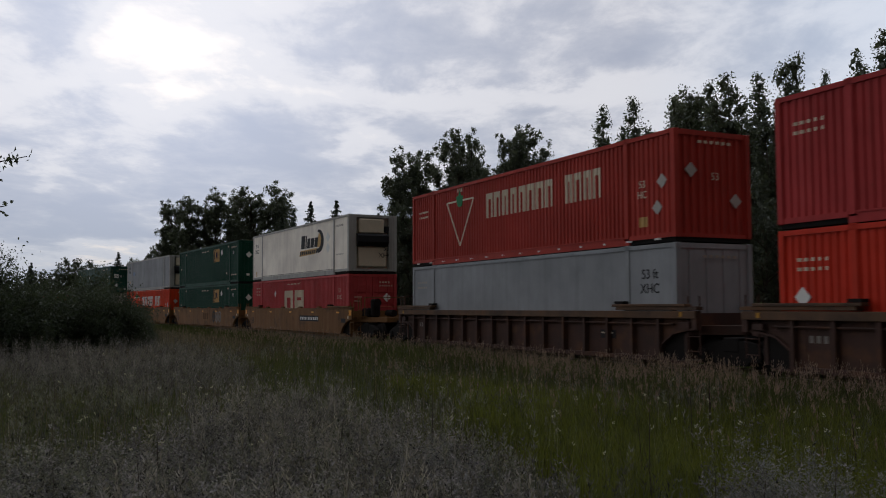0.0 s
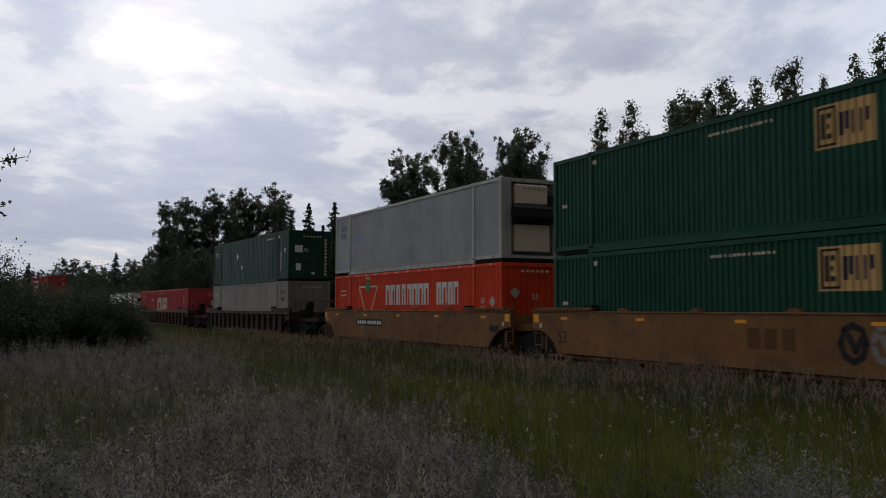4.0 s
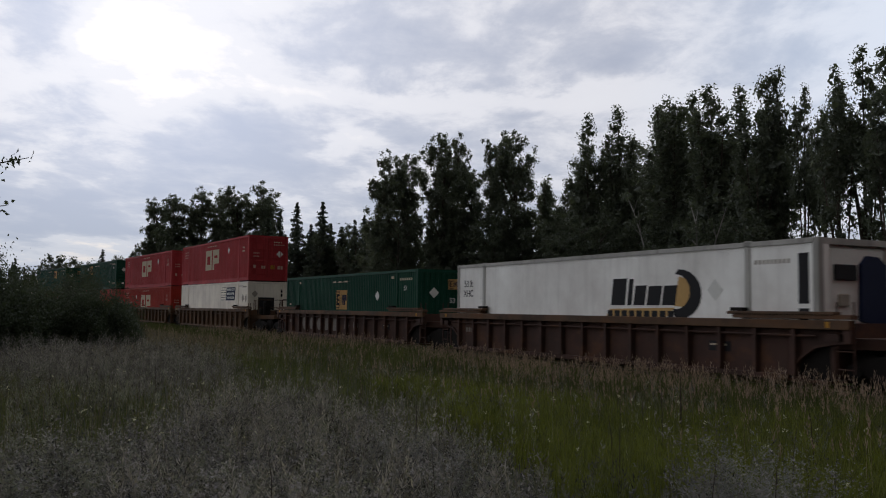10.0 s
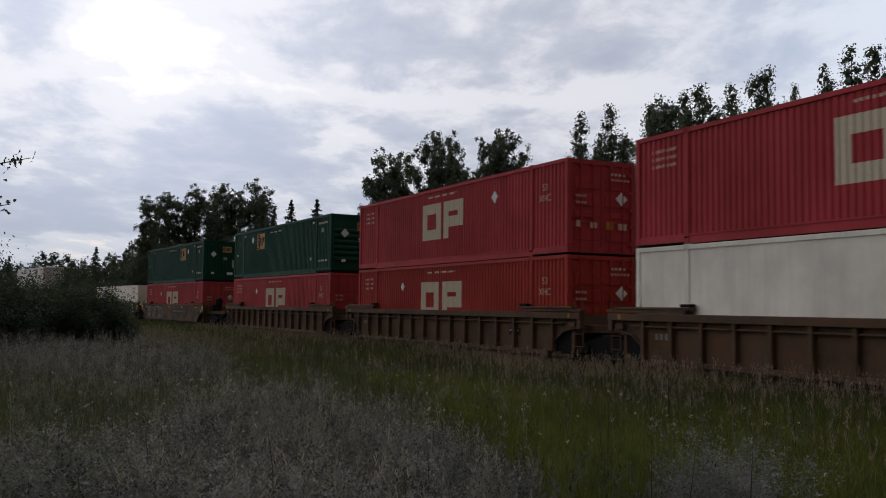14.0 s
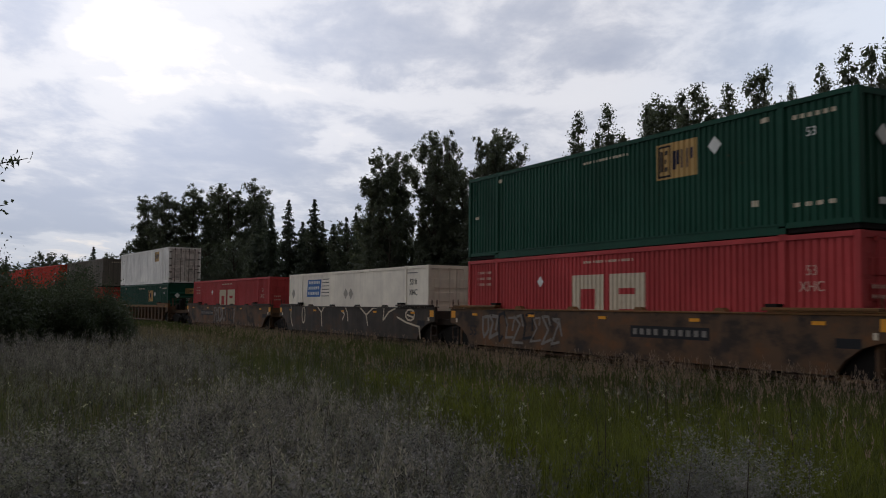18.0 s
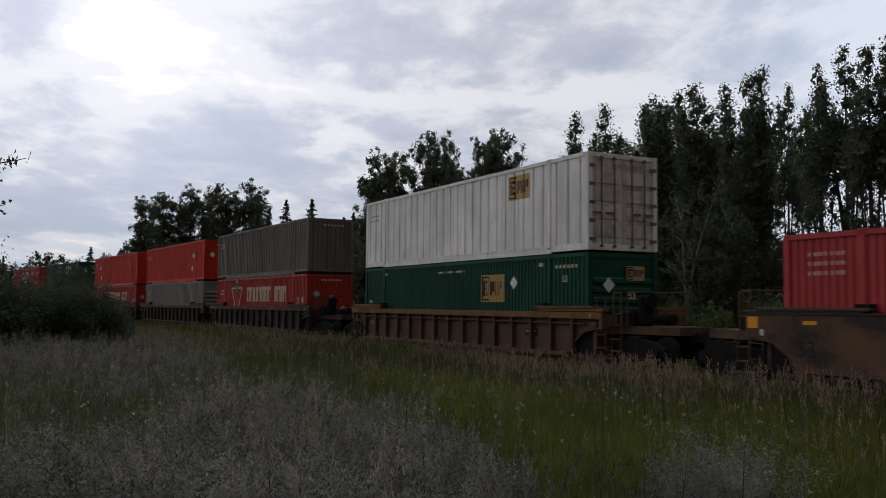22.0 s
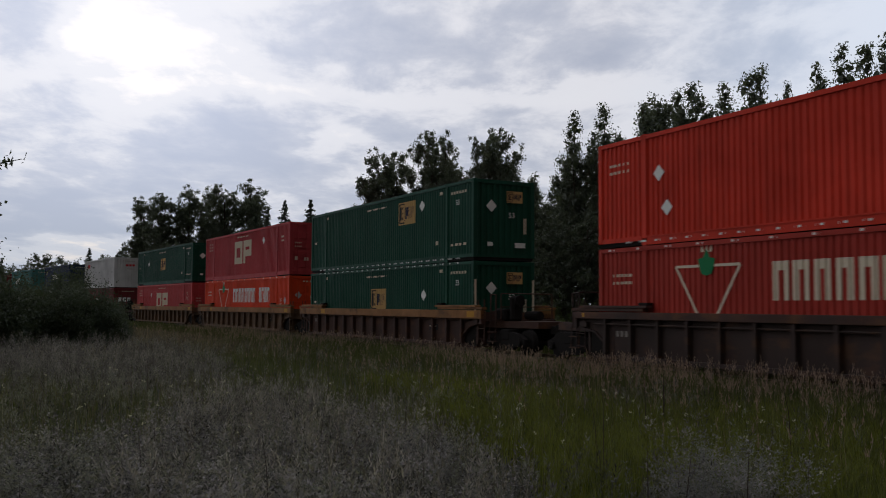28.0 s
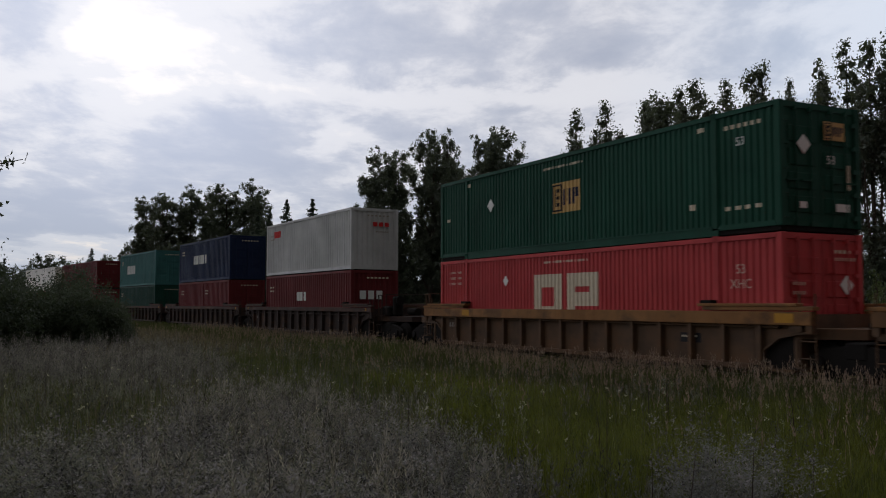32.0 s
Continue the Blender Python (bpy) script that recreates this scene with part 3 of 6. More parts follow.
def mark_words(root, x, z, h, counts, m, w=0.62, gap=0.85):
    """Blocks in place of big letters, word by word."""
    for n in counts:
        p = (4.34 if n == 8 else 1.90) / n
        for i in range(n):
            x0 = x + i * p
            k = p * 0.80
            plate("painted_block", [(x0, x0 + k * 0.34, z, z + h), (x0 + k * 0.66, x0 + k, z, z + h), (x0 + k * 0.34, x0 + k * 0.66, z + h * 0.76, z + h)], m, root, near(root))
        x += n * p + 0.58


def mark_square(root, x, z, h, face):
    """A tan square with dark blocks."""
    w = h * 1.58
    q = plate("painted_square", [(x, x + w, z, z + h)], M_TAN, root, face, "tan square")
    f = (face[0], face[1] - 0.006 if face[0] == "side" else face[1] + 0.006)
    k = h * 0.055
    for r in ((x + k, x + 2 * k, z + k, z + h - k), (x + w * 0.36 - k, x + w * 0.36, z + k, z + h - k), (x + 2 * k, x + w * 0.36 - k, z + k, z + 2 * k), (x + 2 * k, x + w * 0.36 - k, z + h - 2 * k, z + h - k)):
        plate("painted_line", [r], M_BLACK, root, f)
    for x0, x1, z0, z1 in ((0.11, 0.17, 0.22, 0.80), (0.19, 0.29, 0.68, 0.80), (0.19, 0.26, 0.45, 0.56), (0.19, 0.29, 0.22, 0.34)):
        plate("painted_line", [(x + w * x0, x + w * x1, z + h * z0, z + h * z1)], M_BLACK, root, f)
    for x0, x1, z0 in ((0.42, 0.48, 0.24), (0.52, 0.57, 0.36), (0.61, 0.67, 0.24), (0.74, 0.80, 0.24), (0.84, 0.92, 0.46)):
        plate("painted_block", [(x + w * x0, x + w * x1, z + h * z0, z + h * 0.76)], M_NAVY, root, f)


RED, CTRED, ORANGE, ORRED, DKRED = (0.38, 0.036, 0.036), (0.36, 0.034, 0.022), (0.66, 0.058, 0.014), (0.56, 0.036, 0.015), (0.41, 0.042, 0.048)
CPRED, GREEN, DKGREEN = (0.45, 0.055, 0.057), (0.006, 0.058, 0.034), (0.010, 0.055, 0.038)
GREY, BEIGE, CREAM, WHITE = (0.265, 0.275, 0.285), (0.22, 0.202, 0.178), (0.88, 0.80, 0.69), (0.90, 0.87, 0.82)
OLIVE, MAROON, NAVYC, TEAL, PALE = (0.165, 0.140, 0.118), (0.14, 0.020, 0.022), (0.014, 0.026, 0.07), (0.05, 0.16, 0.15), (0.86, 0.82, 0.77)
Z_LOW, Z_UP, HEIGHT = 0.32, 3.245, 2.90
TRAIN = []          # (thing, place along the train, height)


def placards(c, spots, end=(), m=None):
    for x, z, r in spots:
        diamond("placard", x, z, r, m or M_WHITE, c, near(c), "white diamond placard")
    for y, z, r in end:
        diamond("placard", y, z, r, m or M_WHITE, c, ("end", 8.065), "white diamond placard")


def red_rings(s, z, color=CPRED, front="doors", label="red corrugated steel freight container with two square rings painted on it"):
    c = container(16.15, HEIGHT, paint(DKRED if z > 1 else color, 0.3), "fine", front, label, step=0.035)
    if z > 1:
        mark_ring_pair(c, -0.05, 0.93, 1.40, M_CREAM)
    else:
        mark_ring_pair(c, -0.15, 0.85, 1.38, M_CREAM)
    bars("small_print", -1.2, 2.55, 2.3, 0.09, M_CREAM, c, near(c), 16)
    if z > 1 and s != 49.5:
        bars("serial_mark", 6.75, 2.1, 0.5, 0.13, M_CREAM, c, near(c), 2)
        bars("serial_mark", 6.75, 1.88, 0.5, 0.13, M_CREAM, c, near(c), 2)
    else:
        lettering("number", "53", 0.22, 6.85, 2.02, M_FADED, c, near(c))
        lettering("number", "XHC", 0.22, 6.85, 1.68, M_FADED, c, near(c))
    [bars("serial_mark", -7.45, zz, 1.0, 0.11, M_FADED, c, near(c), 7) for zz in (2.4, 2.2, 2.0)]
    placards(c, [(3.8, 2.13, 0.21)] if z > 1 else [(-3.45, 2.08, 0.17)], [(0.75, 1.75, 0.22)])
    bars("serial_mark", 0.35, 2.45, 0.6, 0.1, M_CREAM, c, ("end", 8.07), 4)
    plate("sticker", [(0.15, 0.42, 0.78, 1.02)], M_AMBER, c, ("end", 8.075))
    plate("sticker", [(0.62, 0.95, 0.78, 0.98), (-0.45, -0.2, 0.80, 0.98), (-0.98, -0.80, 0.82, 1.02)], M_FADED, c, ("end", 8.075))
    if front == "doors":
        for zz in (1.72, 1.52):
            bars("serial_mark", -0.98, zz, 0.42, 0.1, M_FADED, c, ("end", 8.075), 4)
        bars("serial_mark", 0.35, 2.28, 0.75, 0.1, M_FADED, c, ("end", 8.075), 6)
    TRAIN.append((c, s, z))
    return c


def red_triangle(s, z, color=CTRED, words=True, front="bulkhead", label="red corrugated freight container with an outlined triangle and pale blocks"):
    c = container(16.15, HEIGHT, paint(color, 0.3), "fine", front, label)
    if words:
        mark_triangle(c, -3.85, 0.62, 1.68)
        mark_words(c, -1.82, 1.46, 0.86, (8, 4), M_WHITE if color == ORANGE else M_CREAM)
    placards(c, [(7.55, 1.6, 0.2), (7.35, 0.92, 0.2)] if z > 1 else [(7.4, 1.55, 0.2)], [(-0.75, 1.85, 0.2), (0.75, 1.1, 0.2)], M_WORN)
    lettering("number", "53", 0.2, 6.75, 1.5, M_CREAM, c, near(c))
    lettering("number", "HC", 0.2, 6.75, 1.22, M_CREAM, c, near(c))
    plate("sticker", [(6.6, 6.95, 0.45, 0.72)], M_TAN, c, near(c))
    lettering("number", "53", 0.2, 0.05, 1.62, M_CREAM, c, ("end", 8.075))
    bars("serial_mark", -0.5, 2.55, 1.2, 0.1, M_CREAM, c, ("end", 8.07), 6)
    for i in range(14):
        plate("reflector", [(-7.6 + i * 1.14, -7.35 + i * 1.14, *((0.07, 0.12) if z > 1 else (2.82, 2.87)))], M_WHITE, c, ("side", -1.298))
    bars("serial_mark", -7.5, 2.1, 0.9, 0.1, M_CREAM, c, near(c), 5)
    bars("serial_mark", -7.5, 1.9, 0.9, 0.1, M_CREAM, c, near(c), 5)
    TRAIN.append((c, s, z))
    return c


def green_square(s, z, front="bulkhead", mark=2.0, square_z=1.66, spot=None, label="green corrugated freight container with a tan square mark"):
    c = container(16.15, HEIGHT, paint(GREEN, 0.3), "fine", front, label)
    mark_square(c, mark, square_z, 0.92, near(c))
    placards(c, [(spot or mark + 2.08, square_z + 0.62, 0.22)], [(-0.55, 1.95, 0.22)])
    mark_square(c, 0.1, 2.1, 0.42, ("end", 8.08))
    lettering("number", "53", 0.2, 6.9, 2.05, M_WHITE, c, near(c))
    lettering("number", "53", 0.2, 0.3, 1.55, M_WHITE, c, ("end", 8.08))
    bars("serial_mark", 6.4, 2.45, 1.2, 0.13, M_CREAM, c, near(c), 6)
    bars("small_print", -1.2, 2.5, 2.1, 0.09, M_CREAM, c, near(c), 14)
    bars("serial_mark", 6.4, 0.55, 1.2, 0.12, M_CREAM, c, near(c), 4)
    plate("sticker", [(5.2, 5.42, 0.68, 0.82), (5.5, 5.72, 2.55, 2.66), (-6.0, -5.82, 2.54, 2.66), (-7.6, -7.35, 1.42, 1.52)], M_CREAM, c, near(c))
    plate("sticker", [(0.45, 0.88, 0.48, 0.66), (-0.72, -0.5, 0.52, 0.66)], M_WHITE, c, ("end", 8.08))
    bars("serial_mark", 0.82, 0.9, 0.14, 0.75, M_CREAM, c, ("end", 8.08), 2)
    TRAIN.append((c, s, z))
    return c


def white_swoosh(s, z, color=CREAM, label="white smooth refrigerated container with a dark slanting emblem"):
    c = container(16.15, HEIGHT, paint(color, 0.22, 0.05), "smooth", "reefer" if z > 1 else "cooler", label)
    y = near(c)
    x, zz = (1.08, 1.55) if z > 1 else (1.05, 1.46)
    for i, (w, h) in enumerate(((0.60, 0.72), (0.18, 0.70), (0.46, 0.52), (0.52, 0.50), (0.50, 0.50))):
        bm = bmesh.new()
        x0 = x + (0, 0.70, 0.96, 1.50, 2.10)[i]
        sk = 0.10
        prism(bm, [(x0, zz), (x0 + w, zz), (x0 + w + sk, zz + h), (x0 + sk, zz + h)], "y", y[1] - 0.003, y[1] + 0.01)
        part("painted_block", bm, M_BLACK, c)
    bm = bmesh.new()
    arc = [(x + 2.75 + 0.80 * math.cos(a), zz + 0.28 + 0.62 * math.sin(a)) for a in [radians(-100 + i * 16) for i in range(13)]]
    arc += [(x + 2.62 + 0.52 * math.cos(a), zz + 0.34 + 0.44 * math.sin(a)) for a in [radians(92 - i * 16) for i in range(13)]]
    v = [bm.verts.new((a, y[1] - 0.004, b)) for a, b in arc]
    for i in range(12):
        bm.faces.new((v[i], v[i + 1], v[24 - i], v[25 - i]))
    part("painted_arc", bm, M_BLACK, c)
    for i in range(9):
        plate("painted_block", [(x - 0.15 + i * 0.31, x + 0.08 + i * 0.31, zz - 0.33, zz - 0.14)], M_BLACK, c, ("side", y[1] - 0.005))
    bm = bmesh.new()
    prism(bm, [(x + 2.55, zz - 0.02), (x + 3.12, zz - 0.05), (x + 3.32, zz + 0.3), (x + 3.15, zz + 0.62), (x + 2.75, zz + 0.72)], "y", y[1] - 0.002, y[1] + 0.01)
    part("painted_blot", bm, M_TAN, c, "tan blot inside the dark arc")
    bm = bmesh.new()
    prism(bm, [(x - 0.28, zz - 0.40), (x + 2.2, zz - 0.36), (x + 2.6, zz - 0.06), (x - 0.05, zz - 0.10)], "y", y[1] - 0.002, y[1] + 0.01)
    part("painted_band", bm, M_TAN, c, "tan slanting band")
    bars("serial_mark", 6.3, 2.36, 1.05, 0.13, M_GREYD, c, y, 9)
    placards(c, [(5.2, 1.95, 0.26), (5.2, 1.40, 0.26)] if z > 1 else [(5.05, 1.83, 0.26)])
    for o in c.children[-2:]:
        if o.name.startswith("placard"):
            o.data.materials[0] = M_GREYD
    lettering("number", "53 ft", 0.24, -7.25, 2.1, M_BLACK, c, y)
    lettering("number", "XHC", 0.24, -7.25, 1.75, M_BLACK, c, y)
    plate("sticker", [(-7.4, -7.2, 0.3, 0.6)], M_TAN, c, y)
    lettering("number", "53", 0.25, 0.75, 1.15, M_BLACK, c, ("end", 8.0))
    lettering("number", "XHC", 0.25, 0.7, 0.8, M_BLACK, c, ("end", 8.0))
    plate("seam_bead", [(-6.0, 5.95, 0.26, 0.29)], M_STEEL, c, y)
    bars("small_print", 6.4, 0.95, 1.0, 0.08, M_GREYD, c, y, 8)
    TRAIN.append((c, s, z))
    return c


def white_panel(s, z, flip=False, front="panel", color=CREAM, label="cream smooth freight container with a blue panel and black stripes"):
    c = container(16.15, HEIGHT, paint(color, 0.25, 0.06), "smooth", front, label)
    y = near(c)
    x = -5.42 if flip else 3.42
    bm = bmesh.new()
    z0, z1 = (1.70, 2.57) if z < 1 else (1.2, 2.3)
    sk = 0.16
    prism(bm, [(x, z0), (x + 1.9, z0), (x + 1.9 + sk, z1), (x + sk, z1)], "y", y[1] - 0.003, y[1] + 0.01)
    part("painted_panel", bm, M_BLUE if flip else M_NAVY, c, "blue slanting panel")
    for i in range(3):
        zz = z0 + 0.08 + i * 0.27
        bars("painted_block", x + 0.22 + 0.05 * i, zz, 1.6, 0.2, M_WHITE, c, ("side", y[1] - 0.006), (7, 6, 7)[i])
    for i in range(6):
        zz = z0 + 0.02 + i * 0.165
        xs = (x + 2.05 + 0.03 * i, x + 3.1) if flip else (x - 1.15 + 0.03 * i, x - 0.04 + 0.03 * i)
        plate("painted_stripe", [(*xs, zz, zz + 0.035)], M_BLACK, c, y)
    for x0, z0 in (((7.04, 1.84), (7.65, 1.84)) if not flip else ((-0.23, 1.83), (0.38, 1.83), (-7.45, 1.88))):
        d = diamond("placard", x0, z0, 0.26, M_GREYD, c, y, "faded grey diamond placard")
    lettering("number", "53 ft", 0.24, 6.75, 2.15, M_BLACK, c, y) if flip else None
    lettering("number", "XHC", 0.24, 6.75, 1.72, M_BLACK, c, y) if flip else None
    if not flip:
        plate("vent", [(-0.62, 0.44, 1.12, 1.90)], M_BLACK, c, ("end", 8.09), "black vent")
        plate("slot", [(0.88, 0.98, 1.95, 2.15), (0.88, 0.98, 2.22, 2.42)], M_BLACK, c, ("end", 8.09))
        diamond("placard", -0.83, 2.12, 0.21, M_GREYD, c, ("end", 8.06), "faded grey diamond placard")
        plate("sticker", [(6.95, 7.75, 2.52, 2.62)], M_GREYD, c, y)
    plate("seam_bead", [(-6.0, 5.95, 0.2, 0.23), (6.2, 7.1, 2.6, 2.64)], M_STEEL, c, y)
    TRAIN.append((c, s, z))
    return c


def dashes(c, z):
    """White reflecting dashes along a rail."""
    for i in range(25):
        plate("reflector", [(-6.9 + i * 0.57, -6.60 + i * 0.57, z, z + 0.05)], M_WHITE, c, ("side", -1.296))


def plain_box(s, z, color, style, front, label, dirt=0.35, rust=0.1, number="", spots=(), end=(), length=16.15, blocks=None, width=2.59, doors=None):
    c = container(length, HEIGHT, paint(color, dirt, rust), style, front, label, width, doors=doors, step=0.035 if color == PALE else 0.11)
    y = near(c, width)
    e = ("end", length / 2)
    if number:
        lettering("number", "53 ft", 0.26, 7.0, 2.0, M_GREYD if color != GREY else M_BLACK, c, y)
        lettering("number", number, 0.26, 7.0, 1.62, M_GREYD if color != GREY else M_BLACK, c, y)
    for x, zz, r in spots:
        diamond("placard", x, zz, r, M_WHITE, c, y, "white diamond placard")
    for x, zz, r in end:
        diamond("placard", x, zz, r, M_WHITE, c, ("end", length / 2 - 0.01), "white diamond placard")
    bars("serial_mark", -length / 2 + 0.5, 2.2, 0.9, 0.1, M_CREAM if sum(color) < 0.8 else M_GREYD, c, y, 5)
    bars("serial_mark", -length / 2 + 0.5, 2.0, 0.9, 0.1, M_CREAM if sum(color) < 0.8 else M_GREYD, c, y, 5)
    bars("serial_mark", -0.4, 2.5, 1.2, 0.1, M_CREAM if sum(color) < 0.8 else M_GREYD, c, e, 6)
    if blocks:
        x, zz, h, n, m = blocks
        for i in range(n):
            plate("painted_block", [(x + i * h * 0.75, x + i * h * 0.75 + h * 0.55, zz, zz + h)], m, c, y)
    TRAIN.append((c, s, z))
    return c


# ---- well cars ----
HALF = 8.075


WHEELS = []         # (wheelset, its place in the bogie)


def wheelset(parent, x):
    def wheels(bm):
        for sg in (-1, 1):
            tube(bm, (0, sg * 0.70, 0), (0, sg * 0.83, 0), 0.42, 20)
            tube(bm, (0, sg * 0.66, 0), (0, sg * 0.70, 0), 0.455, 20)
            tube(bm, (0, sg * 0.83, 0), (0, sg * 1.02, 0), 0.10, 10)
            for k in range(5):
                a = k * math.tau / 5
                box(bm, 0.22 * math.cos(a) - 0.05, 0.22 * math.cos(a) + 0.05, *sorted((sg * 0.83, sg * 0.845)), 0.22 * math.sin(a) - 0.05, 0.22 * math.sin(a) + 0.05)
        tube(bm, (0, -0.7, 0), (0, 0.7, 0), 0.08, 8)
    o = part("wheelset", shared(("wheelset", 0), M_TRUCK, wheels), M_TRUCK, parent)
    o.location = (x, 0, 0.42)
    WHEELS.append((o, x))
    return o


def truck(root, x):
    """A two-axle bogie: side frames with a spring opening, a bolster and two wheelsets."""
    t = new("truck")
    t.parent = root
    t.location = (x, 0, 0)
    for sg in (-1, 1):
        def frame_(bm):
            y0, y1 = sorted((sg * 0.95, sg * 1.10))
            prism(bm, [(-1.15, 0.34), (-1.15, 0.55), (-0.75, 0.72), (-0.35, 0.78), (0.35, 0.78), (0.75, 0.72), (1.15, 0.55), (1.15, 0.34), (0.72, 0.40), (0.45, 0.20), (-0.45, 0.20), (-0.72, 0.40)], "y", y0, y1)
        part("side_frame", shared(("side_frame", sg), M_TRUCK, frame_), M_TRUCK, t)
        for ex in (-0.88, 0.88):
            part("bearing", shared(("bearing", sg, ex), M_TRUCK, lambda bm: tube(bm, (ex, sg * 1.08, 0.44), (ex, sg * 1.18, 0.44), 0.13, 12)), M_TRUCK, t)
    part("bolster", shared(("bolster", 0), M_TRUCK, lambda bm: box(bm, -0.25, 0.25, -1.12, 1.12, 0.50, 0.86, 0.03)), M_TRUCK, t)
    wheelset(t, -0.88)
    wheelset(t, 0.88)
    return t


def well_car(s, kind, colors, front, rear, label, board=None):
    """One unit of a double-stack well car, its origin on the rail top. kind: ribbed or flat sides; front, rear: 'joint' (a shared bogie) or 'coupler'."""
    side_c, top_c = colors
    m, mt = paint(side_c, 0.55, 0.16, 0.62, "car_paint", 0.85 if kind == "flat" and side_c == TANC else 0.4 if side_c == SOOT else 0.35), paint(top_c, 0.5, 0.16, 0.6, "car_paint", 0.5)
    root = tagged(new("well_car"), label, "rail car", "double-stack train")
    S = HALF + 0.42
    chord = 1.19 if top_c == YEL else 1.29          # underside of the top chord
    for sg in (-1, 1):
        out = sg * 1.50
        def beam(bm, a, b, y0, y1, z0, z1):
            box(bm, a, b, *sorted((sg * y0, sg * y1)), z0, z1, 0.01)
        if kind == "ribbed":
            part("side_plate", shared(("side_plate", kind, sg), m, lambda bm: beam(bm, -S + 1.2, S - 1.2, 1.345, 1.37, 0.30, 1.36)), m, root)
            part("top_chord", shared(("top_chord", kind, sg, chord), mt, lambda bm: beam(bm, -S - 0.5, S + 0.5, 1.345, 1.545, chord, 1.48)), mt, root)
            part("bottom_chord", shared(("bottom_chord", kind, sg), m, lambda bm: beam(bm, -S + 1.2, S - 1.2, 1.33, 1.50, 0.20, 0.32)), m, root)
            if sg < 0:
                part("air_pipe", shared(("air_pipe", 0), m, lambda bm: tube(bm, (-S + 0.4, -1.45, 1.15), (S - 0.4, -1.45, 1.15), 0.028, 6)), m, root)
                n = 15
                for i in range(n):
                    x = -7.56 + i * 1.08
                    o = part("side_rib", shared(("side_rib", sg), m, lambda bm: (prism(bm, [(-0.06, -1.37), (0.06, -1.37), (0.055, -1.515), (-0.055, -1.515)], "z", 0.32, chord))), m, root)
                    o.location.x = x
        else:
            part("side_plate", shared(("side_plate", kind, sg), m, lambda bm: prism(bm, [(-S - 0.5, 1.02), (-S - 0.5, 1.52), (S + 0.5, 1.52), (S + 0.5, 1.02), (S + 0.1, 0.98), (S - 0.3, 0.86), (S - 0.68, 0.62), (S - 0.95, 0.30), (-S + 0.95, 0.30), (-S + 0.68, 0.62), (-S + 0.3, 0.86), (-S - 0.1, 0.98)], "y", *sorted((sg * 1.38, sg * 1.50)))), m, root)
            part("top_chord", shared(("top_chord", kind, sg), mt, lambda bm: beam(bm, -S - 0.4, S + 0.4, 1.345, 1.53, 1.505, 1.55)), mt, root)
        # raised walkway plates over the ends of the well
        for ex in (-1, 1):
            xs = sorted((ex * (HALF - 2.35), ex * (S + 0.15)))
            part("sill_cap", shared(("sill_cap", kind, sg, ex), mt, lambda bm: box(bm, *xs, *sorted((sg * 1.335, sg * 1.57)), 1.585, 1.655, 0.012)), mt, root)
            part("sill_box", shared(("sill_box", kind, sg, ex), mt, lambda bm: box(bm, *sorted((ex * (HALF - 2.2), ex * (S + 0.55))), *sorted((sg * 1.335, sg * 1.545)), 1.502 if kind == "ribbed" else 1.552, 1.584, 0.006)), mt, root)
            part("lock_post", shared(("lock_post", kind, sg, ex), M_TRUCK, lambda bm: box(bm, *sorted((ex * (HALF - 2.32), ex * (HALF - 1.95))), *sorted((sg * 1.30, sg * 1.50)), 1.657, 1.735, 0.01)), M_TRUCK, root)
            # near-black sheet added behind the arch, standing in for the shade inside it
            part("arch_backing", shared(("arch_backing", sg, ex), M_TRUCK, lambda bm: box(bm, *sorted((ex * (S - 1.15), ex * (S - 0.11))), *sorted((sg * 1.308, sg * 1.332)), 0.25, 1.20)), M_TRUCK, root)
            if kind == "ribbed":                    # the side plate arches over the bogie
                part("arch_plate", shared(("arch_plate", sg, ex), m, lambda bm: prism(bm, [(ex * (S - 1.2), 0.30), (ex * (S - 1.2), 1.36), (ex * (S + 0.5), 1.36), (ex * (S + 0.5), 1.02), (ex * (S + 0.12), 1.0), (ex * (S - 0.42), 0.90), (ex * (S - 0.82), 0.64), (ex * (S - 0.98), 0.30)], "y", *sorted((sg * 1.345, sg * 1.372)))), m, root)
                part("arch_lip", shared(("arch_lip", sg, ex), m, lambda bm: [prism(bm, [(ex * p[0], p[1]), (ex * q[0], q[1]), (ex * q[0], q[1] + 0.05), (ex * p[0], p[1] + 0.05)], "y", *sorted((sg * 1.372, sg * 1.46))) for p, q in (((S - 0.98, 0.30), (S - 0.82, 0.64)), ((S - 0.82, 0.64), (S - 0.42, 0.90)), ((S - 0.42, 0.90), (S + 0.12, 1.0)), ((S + 0.12, 1.0), (S + 0.5, 1.02)))]), m, root)
                part("end_stiffener", shared(("end_stiffener", sg, ex), m, lambda bm: box(bm, *sorted((ex * (S + 0.34), ex * (S + 0.5))), *sorted((sg * 1.372, sg * 1.52)), 1.02, 1.36)), m, root)
                part("jacking_pad", shared(("jacking_pad", sg, ex), m, lambda bm: box(bm, *sorted((ex * (S - 0.1), ex * (S + 0.22))), *sorted((sg * 1.372, sg * 1.50)), 1.06, 1.2)), m, root)
    part("well_floor", shared(("well_floor", kind), m, lambda bm: (box(bm, -S + 0.2, S - 0.2, -1.34, 1.34, 0.18, 0.24), *[box(bm, -7.6 + i * 3.8 - 0.2, -7.6 + i * 3.8 + 0.2, -1.34, 1.34, 0.24, 0.315) for i in range(5)])), m, root)
